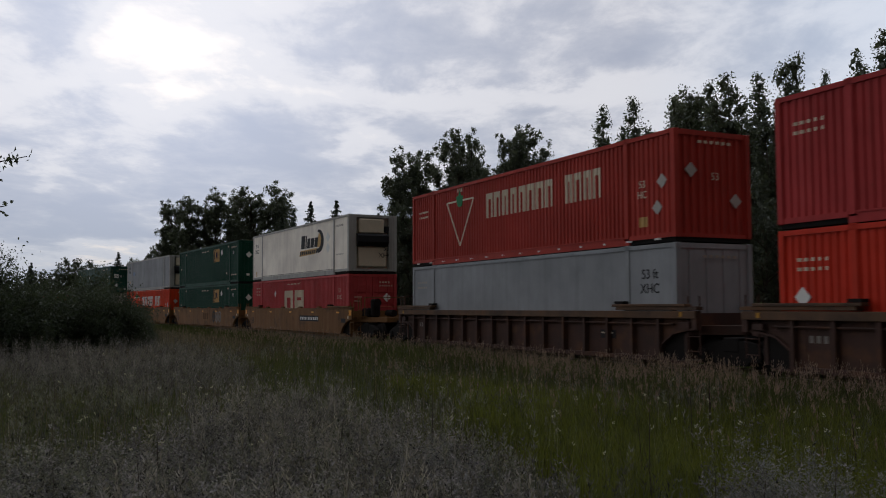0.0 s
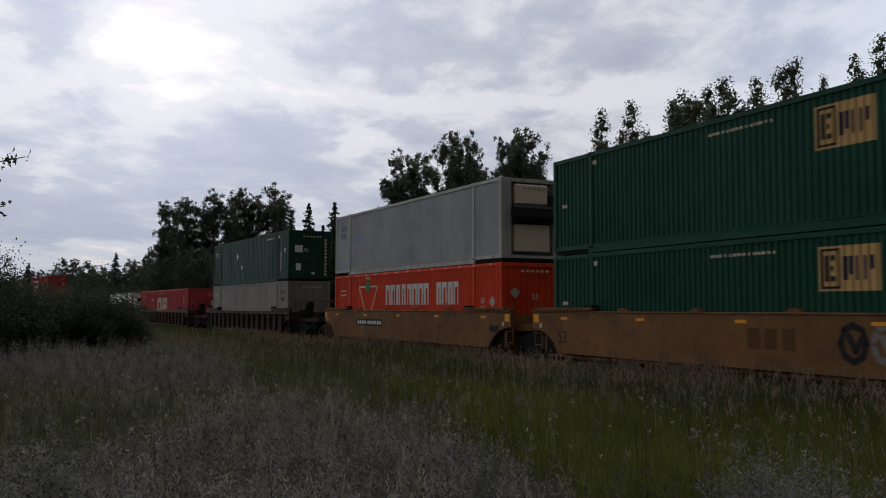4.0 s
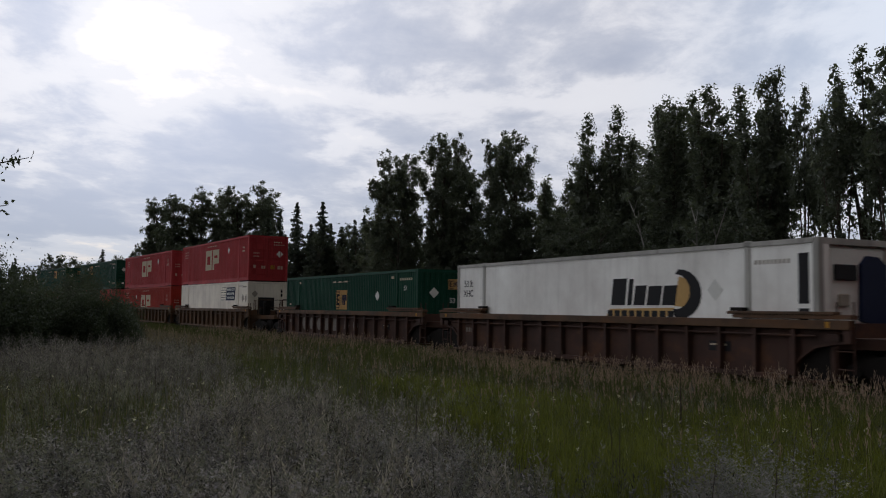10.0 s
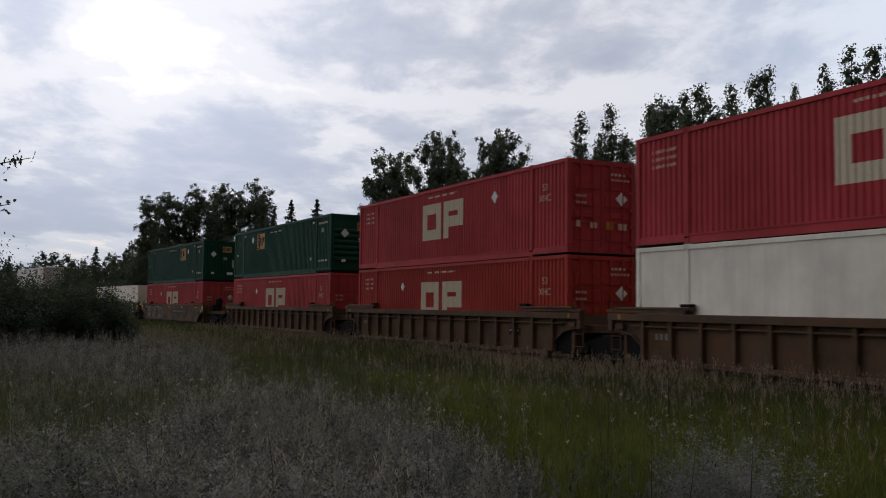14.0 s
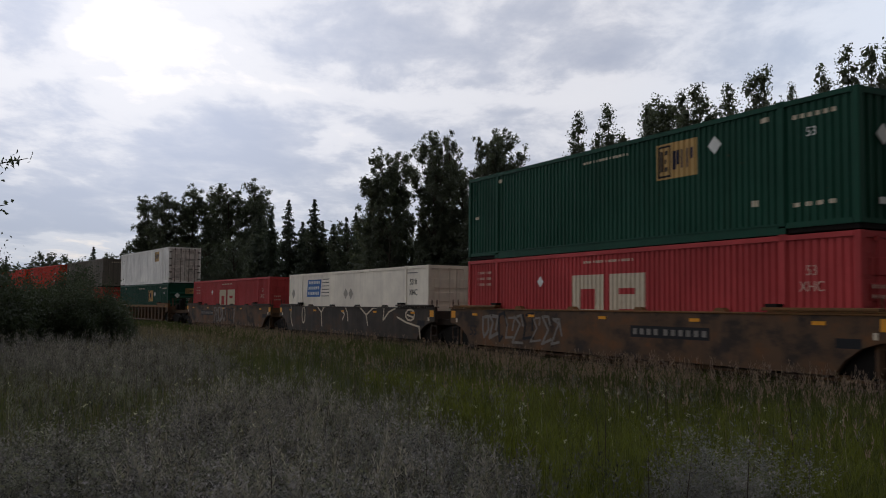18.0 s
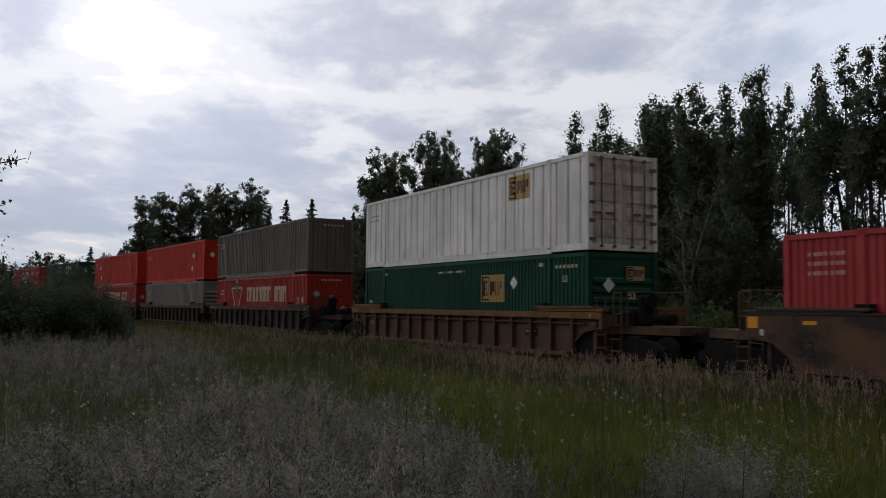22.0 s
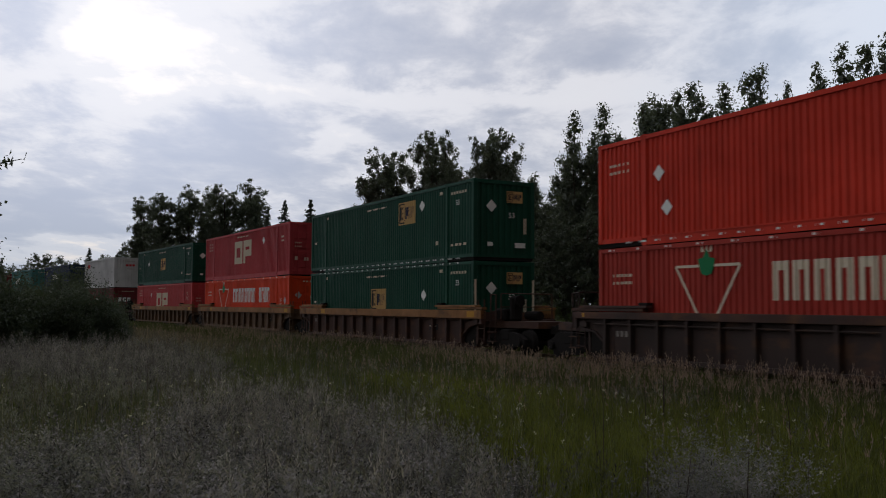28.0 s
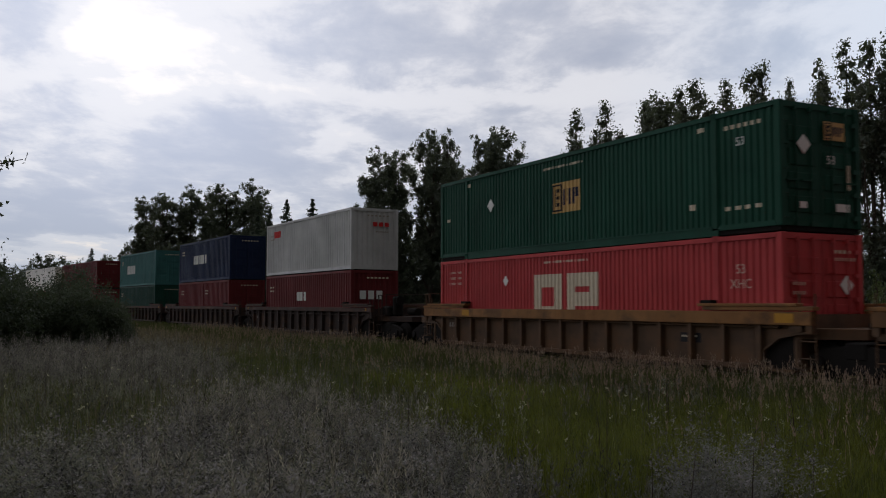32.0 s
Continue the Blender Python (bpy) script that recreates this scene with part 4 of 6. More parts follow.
    for ex, joint in ((1, front), (-1, rear)):
        reach = HALF + (1.60 if joint == "joint" else 3.05)
        def deck(bm):
            prism(bm, [(ex * S, -1.36), (ex * (S + 0.55), -1.05), (ex * (reach - 0.05), -0.62), (ex * (reach - 0.05), 0.62), (ex * (S + 0.55), 1.05), (ex * S, 1.36)], "z", 0.90, 1.12)
            box(bm, *sorted((ex * (S - 0.1), ex * S)), -1.36, 1.36, 0.3, 1.42)
        part("end_platform", shared(("end_platform", kind, ex, joint), m, deck), m, root)
        # grab ladder on the corner and the brake gear on coupler ends
        lad = S + 0.30
        def ladder(bm):
            for dx in (-0.2, 0.2):
                tube(bm, (ex * lad + dx, -1.40, 0.42), (ex * lad + dx, -1.40, 1.85), 0.02, 6)
            for k in range(4):
                tube(bm, (ex * lad - 0.2, -1.40, 0.5 + k * 0.36), (ex * lad + 0.2, -1.40, 0.5 + k * 0.36), 0.016, 6)
        part("ladder", shared(("ladder", kind, ex), m, ladder), m, root)
        if joint == "coupler":
            def rail_(bm):
                xx = ex * (S + 1.0)
                for yy in (-1.05, 1.05):
                    tube(bm, (xx, yy, 1.1), (xx, yy, 2.05), 0.022, 6)
                tube(bm, (xx, -1.05, 2.05), (xx, 1.05, 2.05), 0.022, 6)
                tube(bm, (xx, -1.05, 1.6), (xx, 1.05, 1.6), 0.018, 6)
            part("handrail", shared(("handrail", kind, ex), m, rail_), m, root)
            def grab(bm):
                for k, xx in enumerate((S + 0.62, S + 0.95)):
                    tube(bm, (ex * xx, -1.22, 1.0), (ex * xx, -1.22, 2.02), 0.026, 6)
                for z in (1.45, 2.02):
                    tube(bm, (ex * (S + 0.62), -1.22, z), (ex * (S + 0.95), -1.22, z), 0.02, 6)
                for z in (0.42, 0.74):              # hanging foot steps
                    box(bm, *sorted((ex * (S + 0.60), ex * (S + 0.98))), -1.34, -1.20, z, z + 0.03)
                for xx in (S + 0.60, S + 0.98):
                    tube(bm, (ex * xx, -1.27, 0.42), (ex * xx, -1.24, 1.02), 0.016, 5)
            part("grab_iron", shared(("grab_iron", kind, ex), m, grab), m, root)
            part("crossover_walk", shared(("crossover_walk", kind, ex), m, lambda bm: [box(bm, *sorted((ex * (S + 0.62 + 0.085 * k), ex * (S + 0.67 + 0.085 * k))), -1.18, 1.18, 1.13, 1.17) for k in range(5)]), m, root)
            part("coupler", shared(("coupler", ex), M_TRUCK, lambda bm: (box(bm, *sorted((ex * (reach - 0.1), ex * (reach + 0.42))), -0.12, 0.12, 0.72, 0.98, 0.02), prism(bm, [(ex * (reach + 0.35), -0.22), (ex * (reach + 0.6), -0.16), (ex * (reach + 0.58), 0.14), (ex * (reach + 0.35), 0.2)], "z", 0.68, 1.02))), M_TRUCK, root)
            xx = ex * (S + 0.75)
            part("brake_reservoir", shared(("brake_reservoir", ex), M_TRUCK, lambda bm: box(bm, xx - 0.35, xx + 0.35, -0.95, -0.45, 1.12, 1.55, 0.06)), M_TRUCK, root)
            if ex > 0:
                part("brake_stand", shared(("brake_stand", ex), M_TRUCK, lambda bm: (box(bm, xx + 0.38, xx + 0.66, -0.84, -0.40, 1.12, 1.98, 0.08), tube(bm, (xx + 0.72, -0.62, 1.80), (xx + 0.78, -0.62, 1.80), 0.20, 16), tube(bm, (xx + 0.5, -0.46, 1.1), (xx + 0.5, -0.46, 0.7), 0.03, 6))), M_TRUCK, root)
            part("brake_cylinder", shared(("brake_cylinder", ex), M_TRUCK, lambda bm: tube(bm, (xx - 0.2, 0.35, 1.3), (xx + 0.55, 0.35, 1.3), 0.16, 12)), M_TRUCK, root)
            truck(root, ex * (HALF + 1.75))
        elif ex > 0:
            truck(root, ex * (HALF + 1.63))
        if joint == "joint":
            part("joint_bearing", shared(("joint_bearing", ex), M_TRUCK, lambda bm: tube(bm, (ex * reach, 0, 0.86), (ex * reach, 0, 1.24), 0.4, 14)), M_TRUCK, root)
    # amber reflectors along the smooth sides
    for i in range(5 if kind == "flat" else 0):
        x = -7.2 + i * 3.6
        o = part("reflector", shared(("reflector", kind), M_ORANGE, lambda bm: box(bm, -0.17, 0.17, -1.512 if kind == "flat" else -1.556, -1.49, 1.30 if kind == "flat" else 1.40, 1.38 if kind == "flat" else 1.45)), M_ORANGE, root)
        o.location.x = x
    for x in (-4.4, -1.5, 1.5, 4.4) if kind == "flat" else ():
        o = part("guide_block", shared(("guide_block", kind), mt, lambda bm: prism(bm, [(-0.20, 1.552), (0.20, 1.552), (0.10, 1.64), (-0.10, 1.64)], "y", -1.50, -1.34)), mt, root)
        o.location.x = x
    for ex in (-1, 1):                              # small warning strips at the corners
        if kind == "flat":
            plate("corner_reflector", [(ex * (S + 0.28) - 0.15, ex * (S + 0.28) + 0.15, 1.20, 1.45)], M_ORANGE, root, ("side", -1.505))
            plate("corner_strip", [(ex * (S + 0.02) - 0.05, ex * (S + 0.02) + 0.05, 1.04, 1.18)], M_CREAM, root, ("side", -1.505))
        elif top_c == YEL:
            plate("chord_patch", [((8.05, 8.55) if ex > 0 else (-5.95, -5.45)) + (1.24, 1.44)], M_AMBER, root, ("side", -1.548))
        else:
            plate("corner_strip", [(ex * (S - 0.02) - 0.05, ex * (S - 0.02) + 0.05, 1.33, 1.45)], M_AMBER, root, ("side", -1.548))
    face = ("side", -1.50)
    if kind == "flat":
        lettering("number", "53", 0.36, -7.3, 0.62, M_BLACK, root, face, "black painted number")
        plate("sticker", [(7.6, 8.2, 0.85, 1.05)], M_BLACK, root, face)
        if board is not None:
            plate("number_board", [(board, board + 2.9, 0.86, 1.16)], M_BLACK, root, face, "black board for the car's number")
            for x0, n in ((board + 0.12, 4), (board + 1.3, 6)):
                bars("serial_mark", x0, 0.91, 0.27 * n, 0.2, M_HAZE if side_c == TANC else M_WHITE, root, ("side", -1.506), n)
    else:
        plate("data_panel", [(4.95, 5.65, 0.72, 0.95)], M_BLACK, root, ("side", -1.372), "small black data panel")
        bars("small_print", 5.0, 0.84, 0.55, 0.06, M_CREAM, root, ("side", -1.378), 6)
        bars("serial_mark", -7.2, 0.80, 0.75, 0.2, M_HAZE, root, ("side", -1.374), 4)
    TRAIN.append((root, s, 0.0))
    return root


def strokes(name, root, lines, w, m, label):
    """Sprayed lines on a car's side, each a chain of flat slabs."""
    for line in lines:
        bm = bmesh.new()
        for p, q in zip(line, line[1:]):
            p, q = Vector(p), Vector(q)
            n = Vector((-(q - p).y, (q - p).x)).normalized() * w / 2
            e = (q - p).normalized() * w * 0.3
            prism(bm, [tuple(p - e + n), tuple(q + e + n), tuple(q + e - n), tuple(p - e - n)], "y", -1.508, -1.499)
        part(name, bm, m, root, label)


def blob(cx, cz, rx, rz, n=9, a0=0.0):
    return [(cx + rx * math.cos(a0 + i * math.tau / n), cz + rz * math.sin(a0 + i * math.tau / n)) for i in range(n + 1)]


BROWN, DKBROWN, OCHRE, TANC, YEL, SOOT = (0.066, 0.034, 0.026), (0.044, 0.028, 0.024), (0.185, 0.090, 0.032), (0.108, 0.062, 0.036), (0.25, 0.118, 0.042), (0.060, 0.048, 0.040)
CARS = (
    (259.85, "ribbed", BROWN, TANC, "coupler", "joint"), (240.3, "ribbed", BROWN, TANC, "joint", "coupler"),
    (216.85, "flat", OCHRE, OCHRE, "coupler", "joint"), (197.4, "flat", OCHRE, OCHRE, "joint", "joint"), (178.0, "flat", OCHRE, OCHRE, "joint", "coupler"),
    (154.45, "ribbed", DKBROWN, DKBROWN, "coupler", "coupler"),
    (131.15, "ribbed", BROWN, TANC, "coupler", "joint"), (111.7, "ribbed", BROWN, TANC, "joint", "joint"), (92.2, "ribbed", BROWN, TANC, "joint", "coupler"),
    (68.85, "ribbed", TANC, TANC, "coupler", "joint"), (49.5, "ribbed", TANC, TANC, "joint", "joint"), (29.8, "ribbed", TANC, TANC, "joint", "coupler"),
    (6.45, "flat", TANC, OCHRE, "coupler", "joint"), (-12.85, "flat", SOOT, SOOT, "joint", "joint"), (-32.35, "flat", TANC, SOOT, "joint", "coupler"),
    (-55.6, "ribbed", TANC, OCHRE, "coupler", "coupler"),
    (-79.1, "ribbed", DKBROWN, BROWN, "coupler", "joint"), (-98.55, "ribbed", DKBROWN, BROWN, "joint", "joint"), (-118.1, "ribbed", DKBROWN, BROWN, "joint", "coupler"),
    (-141.4, "ribbed", BROWN, YEL, "coupler", "joint"), (-160.8, "ribbed", TANC, YEL, "joint", "joint"), (-180.25, "ribbed", TANC, YEL, "joint", "coupler"),
    (-203.3, "ribbed", DKBROWN, BROWN, "coupler", "joint"), (-222.7, "ribbed", DKBROWN, BROWN, "joint", "joint"), (-242.1, "ribbed", DKBROWN, BROWN, "joint", "coupler"),
    (-265.4, "ribbed", BROWN, TANC, "coupler", "joint"), (-284.9, "ribbed", BROWN, TANC, "joint", "coupler"),
)
for s, kind, c1, c2, fr, re in CARS:
    word = {BROWN: "red-brown", DKBROWN: "dark brown", OCHRE: "faded yellow", TANC: "rusty tan", SOOT: "sooty grey-brown"}[c1]
    car = well_car(s, kind, (c1, c2), fr, re, f"{word} {'ribbed' if kind == 'ribbed' else 'smooth-sided'} steel well car, grimy", {216.85: 1.6, 178.0: -4.6, 6.45: 1.2, -32.35: -5.2}.get(s))
    if s == -12.85:
        strokes("sprayed_line", car, [[(-7.1, 1.5), (-7.15, 1.0), (-6.95, 0.6), (-6.8, 0.5)], blob(-5.2, 1.1, 0.22, 0.42), [(-3.2, 1.5), (-2.7, 1.25), (-2.35, 1.52), (-2.0, 1.55)], [(-2.72, 1.25), (-2.6, 0.6)], [(0.3, 1.52), (0.55, 1.3), (0.65, 0.9)], [(-0.1, 1.35), (0.25, 1.2), (0.0, 0.95)], [(2.0, 1.52), (2.7, 1.2), (3.4, 1.5), (4.2, 1.55)], [(2.7, 1.2), (2.85, 0.75)], [(4.5, 1.5), (4.45, 1.0), (5.0, 1.35), (5.6, 1.5)], [(5.8, 1.15), (6.6, 0.95), (7.75, 0.8), (7.85, 0.35)], blob(6.95, 1.25, 0.4, 0.22), [(6.7, 1.25), (7.3, 1.15)]], 0.07, M_CREAM, "cream sprayed outline")
    if s in (-32.35, 6.45):
        rnd = random.Random(int(s))
        x0 = -2.1 if s < 0 else -6.6
        for i in range(9):
            x = x0 + i * 0.52
            z = [1.38 - rnd.uniform(0, 0.15), rnd.uniform(0.45, 0.62)]
            line = [(x + rnd.uniform(-0.1, 0.1), z[0]), (x + rnd.uniform(-0.15, 0.35), 1.0 + rnd.uniform(-0.15, 0.15)), (x + rnd.uniform(-0.2, 0.2), z[1]), (x + rnd.uniform(0.15, 0.5), z[1] + rnd.uniform(0.0, 0.25))]
            tail = [(x + 0.1, z[0]), (x + rnd.uniform(0.25, 0.5), z[0] + rnd.uniform(-0.05, 0.05)), (x + rnd.uniform(0.3, 0.55), z[0] - rnd.uniform(0.2, 0.5))]
            strokes("sprayed_line", car, [line, tail], rnd.uniform(0.05, 0.13), M_HAZE if rnd.random() < 0.6 else M_BLACK, "grey and black sprayed scrawl")
    if s == 92.2:                                   # pale sprayed shapes, one in each bay between the ribs
        rnd = random.Random(5)
        for i in range(7):
            x = -4.86 + i * 1.08 + (0.35 if i > 4 else 0.0)
            bm = bmesh.new()
            square = i in (3, 4)
            ring = [(x + q * 0.27, 0.80 + r * 0.30) for q, r in ((-1, -1), (1, -0.9), (0.95, 1), (-0.9, 1))] if square else [(x + (0.27 + rnd.uniform(0, 0.05)) * math.cos(k * math.tau / 12), 0.80 + (0.29 + rnd.uniform(0, 0.04)) * math.sin(k * math.tau / 12)) for k in range(12)]
            prism(bm, ring, "y", -1.378, -1.369)
            part("sprayed_patch", bm, M_HAZE, car, "pale grey sprayed shape")
    if s == 197.4:
        for x in (3.0, 3.75, 4.5):
            strokes("sprayed_line", car, [blob(x, 0.95, 0.3, 0.36, 8), [(x - 0.1, 1.1), (x + 0.05, 0.8), (x + 0.2, 1.05)]], 0.13, M_BLACK if x < 3.5 else M_HAZE, "sprayed bubble outlines")
        plate("painted_block", [(0.2, 0.55, 0.75, 1.2), (0.7, 1.05, 0.75, 1.2), (1.2, 1.55, 0.75, 1.2)], M_TANDARK, car, ("side", -1.502))

# ---- the load, from the head of the train backwards ----
plain_box(259.85, Z_UP, RED, "fine", "bulkhead", "dark red corrugated freight container, stacked on another")
plain_box(259.85, Z_LOW, ORRED, "fine", "bulkhead", "orange-red corrugated freight container in the well", spots=((-7.45, 1.46, 0.22),))
red_triangle(240.3, Z_UP)
plain_box(240.3, Z_LOW, GREY, "smooth", "panel", "grey smooth freight container in the well", 0.25, 0.05, "XHC")
white_swoosh(216.85, Z_UP)
red_rings(216.85, Z_LOW)
green_square(197.4, Z_UP)
green_square(197.4, Z_LOW)
c = plain_box(178.0, Z_UP, GREY, "smooth", "reefer", "grey smooth refrigerated container with end gear", 0.2, 0.05)
lettering("number", "53 ft", 0.26, -7.0, 2.14, M_BLACK, c, near(c))
lettering("number", "XHC", 0.26, -7.0, 1.76, M_BLACK, c, near(c))
plate("sticker", [(-7.0, -6.78, 0.78, 1.0)], M_TAN, c, near(c), "tan sticker")
plate("faded_patch", [(-5.6, -4.7, 1.5, 1.85)], plain("faded_blue", (0.20, 0.26, 0.37)), c, near(c), "faded blue patch")
red_triangle(178.0, Z_LOW, ORANGE)
c = plain_box(154.45, Z_UP, DKGREEN, "wide", "panel", "dark green ribbed freight container with white stickers", spots=((-2.13, 1.83, 0.2), (-1.12, 1.08, 0.16)))
e = ("end", 8.07)
plate("sticker", [(-0.90, -0.43, 1.62, 2.03)], M_WHITE, c, e, "square white sticker")
plate("sticker", [(-0.83, -0.53, 0.58, 0.98)], M_WHITE, c, e)
plate("sticker", [(0.13, 0.31, 0.35, 0.50)], M_WHITE, c, e)
lettering("number", "53", 0.2, -0.22, 1.68, M_WHITE, c, e)
lettering("number", "53", 0.2, 7.45, 1.68, M_WHITE, c, near(c))
for k in range(11):
    plate("serial_mark", [(0.92, 1.04, 0.3 + k * 0.2, 0.43 + k * 0.2)], M_CREAM, c, e)
bars("serial_mark", 4.2, 2.5, 1.3, 0.13, M_CREAM, c, near(c), 8)
plate("sticker", [(6.2, 6.5, 2.52, 2.68), (6.68, 6.78, 0.6, 1.7)], M_CREAM, c, near(c))

c = plain_box(154.45, Z_LOW, BEIGE, "smooth", "panel", "stained grey smooth freight container in the well", 0.5, 0.12)
lettering("number", "53 ft", 0.26, 7.15, 2.14, M_BLACK, c, near(c))
lettering("number", "XHC", 0.26, 7.15, 1.74, M_BLACK, c, near(c))

red_rings(131.15, Z_LOW)
white_swoosh(111.7, Z_LOW, WHITE)
green_square(92.2, Z_LOW, mark=-0.8, square_z=1.22, spot=4.1)
red_rings(68.85, Z_UP)
white_panel(68.85, Z_LOW)
red_rings(49.5, Z_UP)
red_rings(49.5, Z_LOW, CTRED)
green_square(29.8, Z_UP, "ribbed", mark=-3.62, spot=-4.38)
red_rings(29.8, Z_LOW)
green_square(6.45, Z_UP)
red_rings(6.45, Z_LOW)
white_panel(-12.85, Z_LOW, True, "doors", (0.88, 0.78, 0.65))
red_rings(-32.35, Z_LOW)
w = plain_box(-55.6, Z_UP, PALE, "wide", "doors", "white ribbed freight container with rust-stained doors", 0.5, 0.14, doors=paint((0.74, 0.66, 0.60), 0.9, 0.5, 0.6, "stained_paint", 0.32))
mark_square(w, 3.75, 1.85, 0.80, near(w))
green_square(-55.6, Z_LOW, "ribbed", square_z=1.45)
plain_box(-79.1, Z_UP, OLIVE, "medium", "bulkhead", "weathered grey-olive corrugated freight container", 0.8, 0.2)
red_triangle(-79.1, Z_LOW)
plain_box(-98.55, Z_UP, ORRED, "fine", "bulkhead", "orange-red corrugated freight container with white placards", spots=((5.45, 1.86, 0.2), (5.19, 0.93, 0.2)), end=((-0.7, 1.85, 0.2), (0.6, 0.9, 0.2)))
plain_box(-98.55, Z_LOW, BEIGE, "medium", "ribbed", "weathered pale grey corrugated freight container", 0.5, 0.15)
dashes(plain_box(-118.1, Z_UP, ORRED, "fine", "doors", "orange-red corrugated freight container with two placards", spots=((-5.54, 1.83, 0.21), (-5.24, 0.91, 0.21))), 0.08)
red_triangle(-118.1, Z_LOW, front="doors")
dashes(green_square(-141.4, Z_UP), 0.08)
c = green_square(-141.4, Z_LOW, mark=-0.68, square_z=1.1, spot=4.25)
dashes(c, 2.83)
for y0 in (-1.26, 1.18):
    plate("corner_strip", [(y0, y0 + 0.08, 0.95, 2.25)], M_CREAM, c, ("end", 8.095))
red_rings(-160.8, Z_UP)
red_triangle(-160.8, Z_LOW, ORANGE, front="doors")
green_square(-180.25, Z_UP, "doors", mark=-0.75, square_z=1.13, spot=-4.42)
red_rings(-180.25, Z_LOW)
c = plain_box(-203.3, Z_UP, (0.54, 0.53, 0.52), "medium", "bulkhead", "pale grey shorter sea container with red blocks", 0.2, 0.05, length=12.19, blocks=(-4.9, 2.12, 0.36, 4, M_REDD), width=2.44)
for k in range(3):
    plate("painted_block", [(-0.1 + k * 0.3, 0.12 + k * 0.3, 2.05, 2.25)], M_REDD, c, ("end", 6.09))
bars("serial_mark", 0.05, 1.75, 0.7, 0.1, M_GREYD, c, ("end", 6.09), 6)
c = plain_box(-203.3, Z_LOW, MAROON, "medium", "bulkhead", "maroon shorter sea container in the well", length=12.19, width=2.44)
for k in range(3):
    plate("painted_block", [(-0.75 + k * 0.42, -0.45 + k * 0.42, 1.55, 1.95)], M_WHITE, c, ("end", 6.09))
    plate("painted_block", [(-1.1 + k * 0.5, -0.75 + k * 0.5, 1.5, 1.95)], M_WHITE, c, near(c, 2.44))
plain_box(-222.7, Z_UP, NAVYC, "medium", "doors", "navy blue shorter sea container with white blocks", length=12.19, blocks=(-2.4, 1.25, 0.62, 7, M_WHITE), width=2.44)
for ds in (-3.06, 3.06):
    plain_box(-222.7 + ds, Z_LOW, MAROON, "medium", "doors", "small maroon sea container in the well", length=6.06, width=2.44)
plain_box(-242.1, Z_UP, TEAL, "medium", "doors", "faded teal shorter sea container with pale blocks", length=12.19, blocks=(-3.4, 1.1, 0.75, 5, M_WHITE), width=2.44)
plain_box(-242.1, Z_LOW, DKGREEN, "medium", "doors", "dark green shorter sea container in the well", length=12.19, width=2.44)
plain_box(-265.4, Z_UP, MAROON, "fine", "doors", "dark red-brown freight container")
plain_box(-265.4, Z_LOW, MAROON, "fine", "doors", "dark red-brown freight container in the well")
plain_box(-284.9, Z_UP, PALE, "smooth", "doors", "pale grey freight container")
plain_box(-284.9, Z_LOW, CPRED, "fine", "doors", "red freight container in the well")


# ---- ground and track ----
def ground_z(x, y):
    """The field dips a little between the camera and the line."""
    yt = track(x)[0]
    u = (y - yt) / 9.0
    return -0.42 + 0.12 * math.exp(-((math.hypot(x, y)) / 7.0) ** 2) + 0.05 * math.sin(x * 0.31 + y * 0.17) * math.cos(y * 0.23) * (1 if abs(u) > 0.3 else abs(u) / 0.3)


def soil():
    m, nt, b = mat_base("field_soil")
    t = nt.nodes.new("ShaderNodeTexCoord").outputs["Object"]
    a, f = noise_node(nt, t, 0.5, 6.0), noise_node(nt, t, 12.0, 8.0)
    col = mix_rgb(nt, ramp(nt, a, 0.35, 0.65), (0.022, 0.024, 0.014), (0.040, 0.036, 0.024))
    col = mix_rgb(nt, ramp(nt, f, 0.4, 0.7, 0, 0.6), col, (0.02, 0.02, 0.012))
    nt.links.new(col, b.inputs["Base Color"])
    b.inputs["Roughness"].default_value = 1.0
    bump(nt, b, f, 0.6, 0.05)
    return m


def make_ground():
    ax = np.unique(np.concatenate([np.linspace(-3000, -220, 12), np.linspace(-220, 60, 141), np.linspace(60, 3000, 12)]))
    ay = np.unique(np.concatenate([np.linspace(-3000, -60, 12), np.linspace(-60, 100, 81), np.linspace(100, 3000, 12)]))
    verts = [(x, y, ground_z(x, y)) for x in ax for y in ay]
    n = len(ay)
    faces = [(i * n + j, (i + 1) * n + j, (i + 1) * n + j + 1, i * n + j + 1) for i in range(len(ax) - 1) for j in range(n - 1)]
    me = bpy.data.meshes.new("ground")
    me.from_pydata(verts, [], faces)
    me.materials.append(soil())
    me.polygons.foreach_set("use_smooth", [True] * len(me.polygons))
    tagged(new("ground", me), "weedy field soil under the grass", "ground", kind="structure")


make_ground()


def sweep(name, outline, m, label, category):
    """An outline (across, up) drawn along the line of the track."""
    xs = [-330 + i * 5 for i in range(85)]
    verts, faces = [], []
    k = len(outline)
    for x in xs:
        y, a = track(x)
        for o, z in outline:
            verts.append((x - o * math.sin(a), y + o * math.cos(a), z))
    for i in range(len(xs) - 1):
        for j in range(k):
            faces.append((i * k + j, i * k + (j + 1) % k, (i + 1) * k + (j + 1) % k, (i + 1) * k + j))
    me = bpy.data.meshes.new(name)
    me.from_pydata(verts, [], faces)
    me.materials.append(m)
    return tagged(new(name, me), label, category, kind="structure")


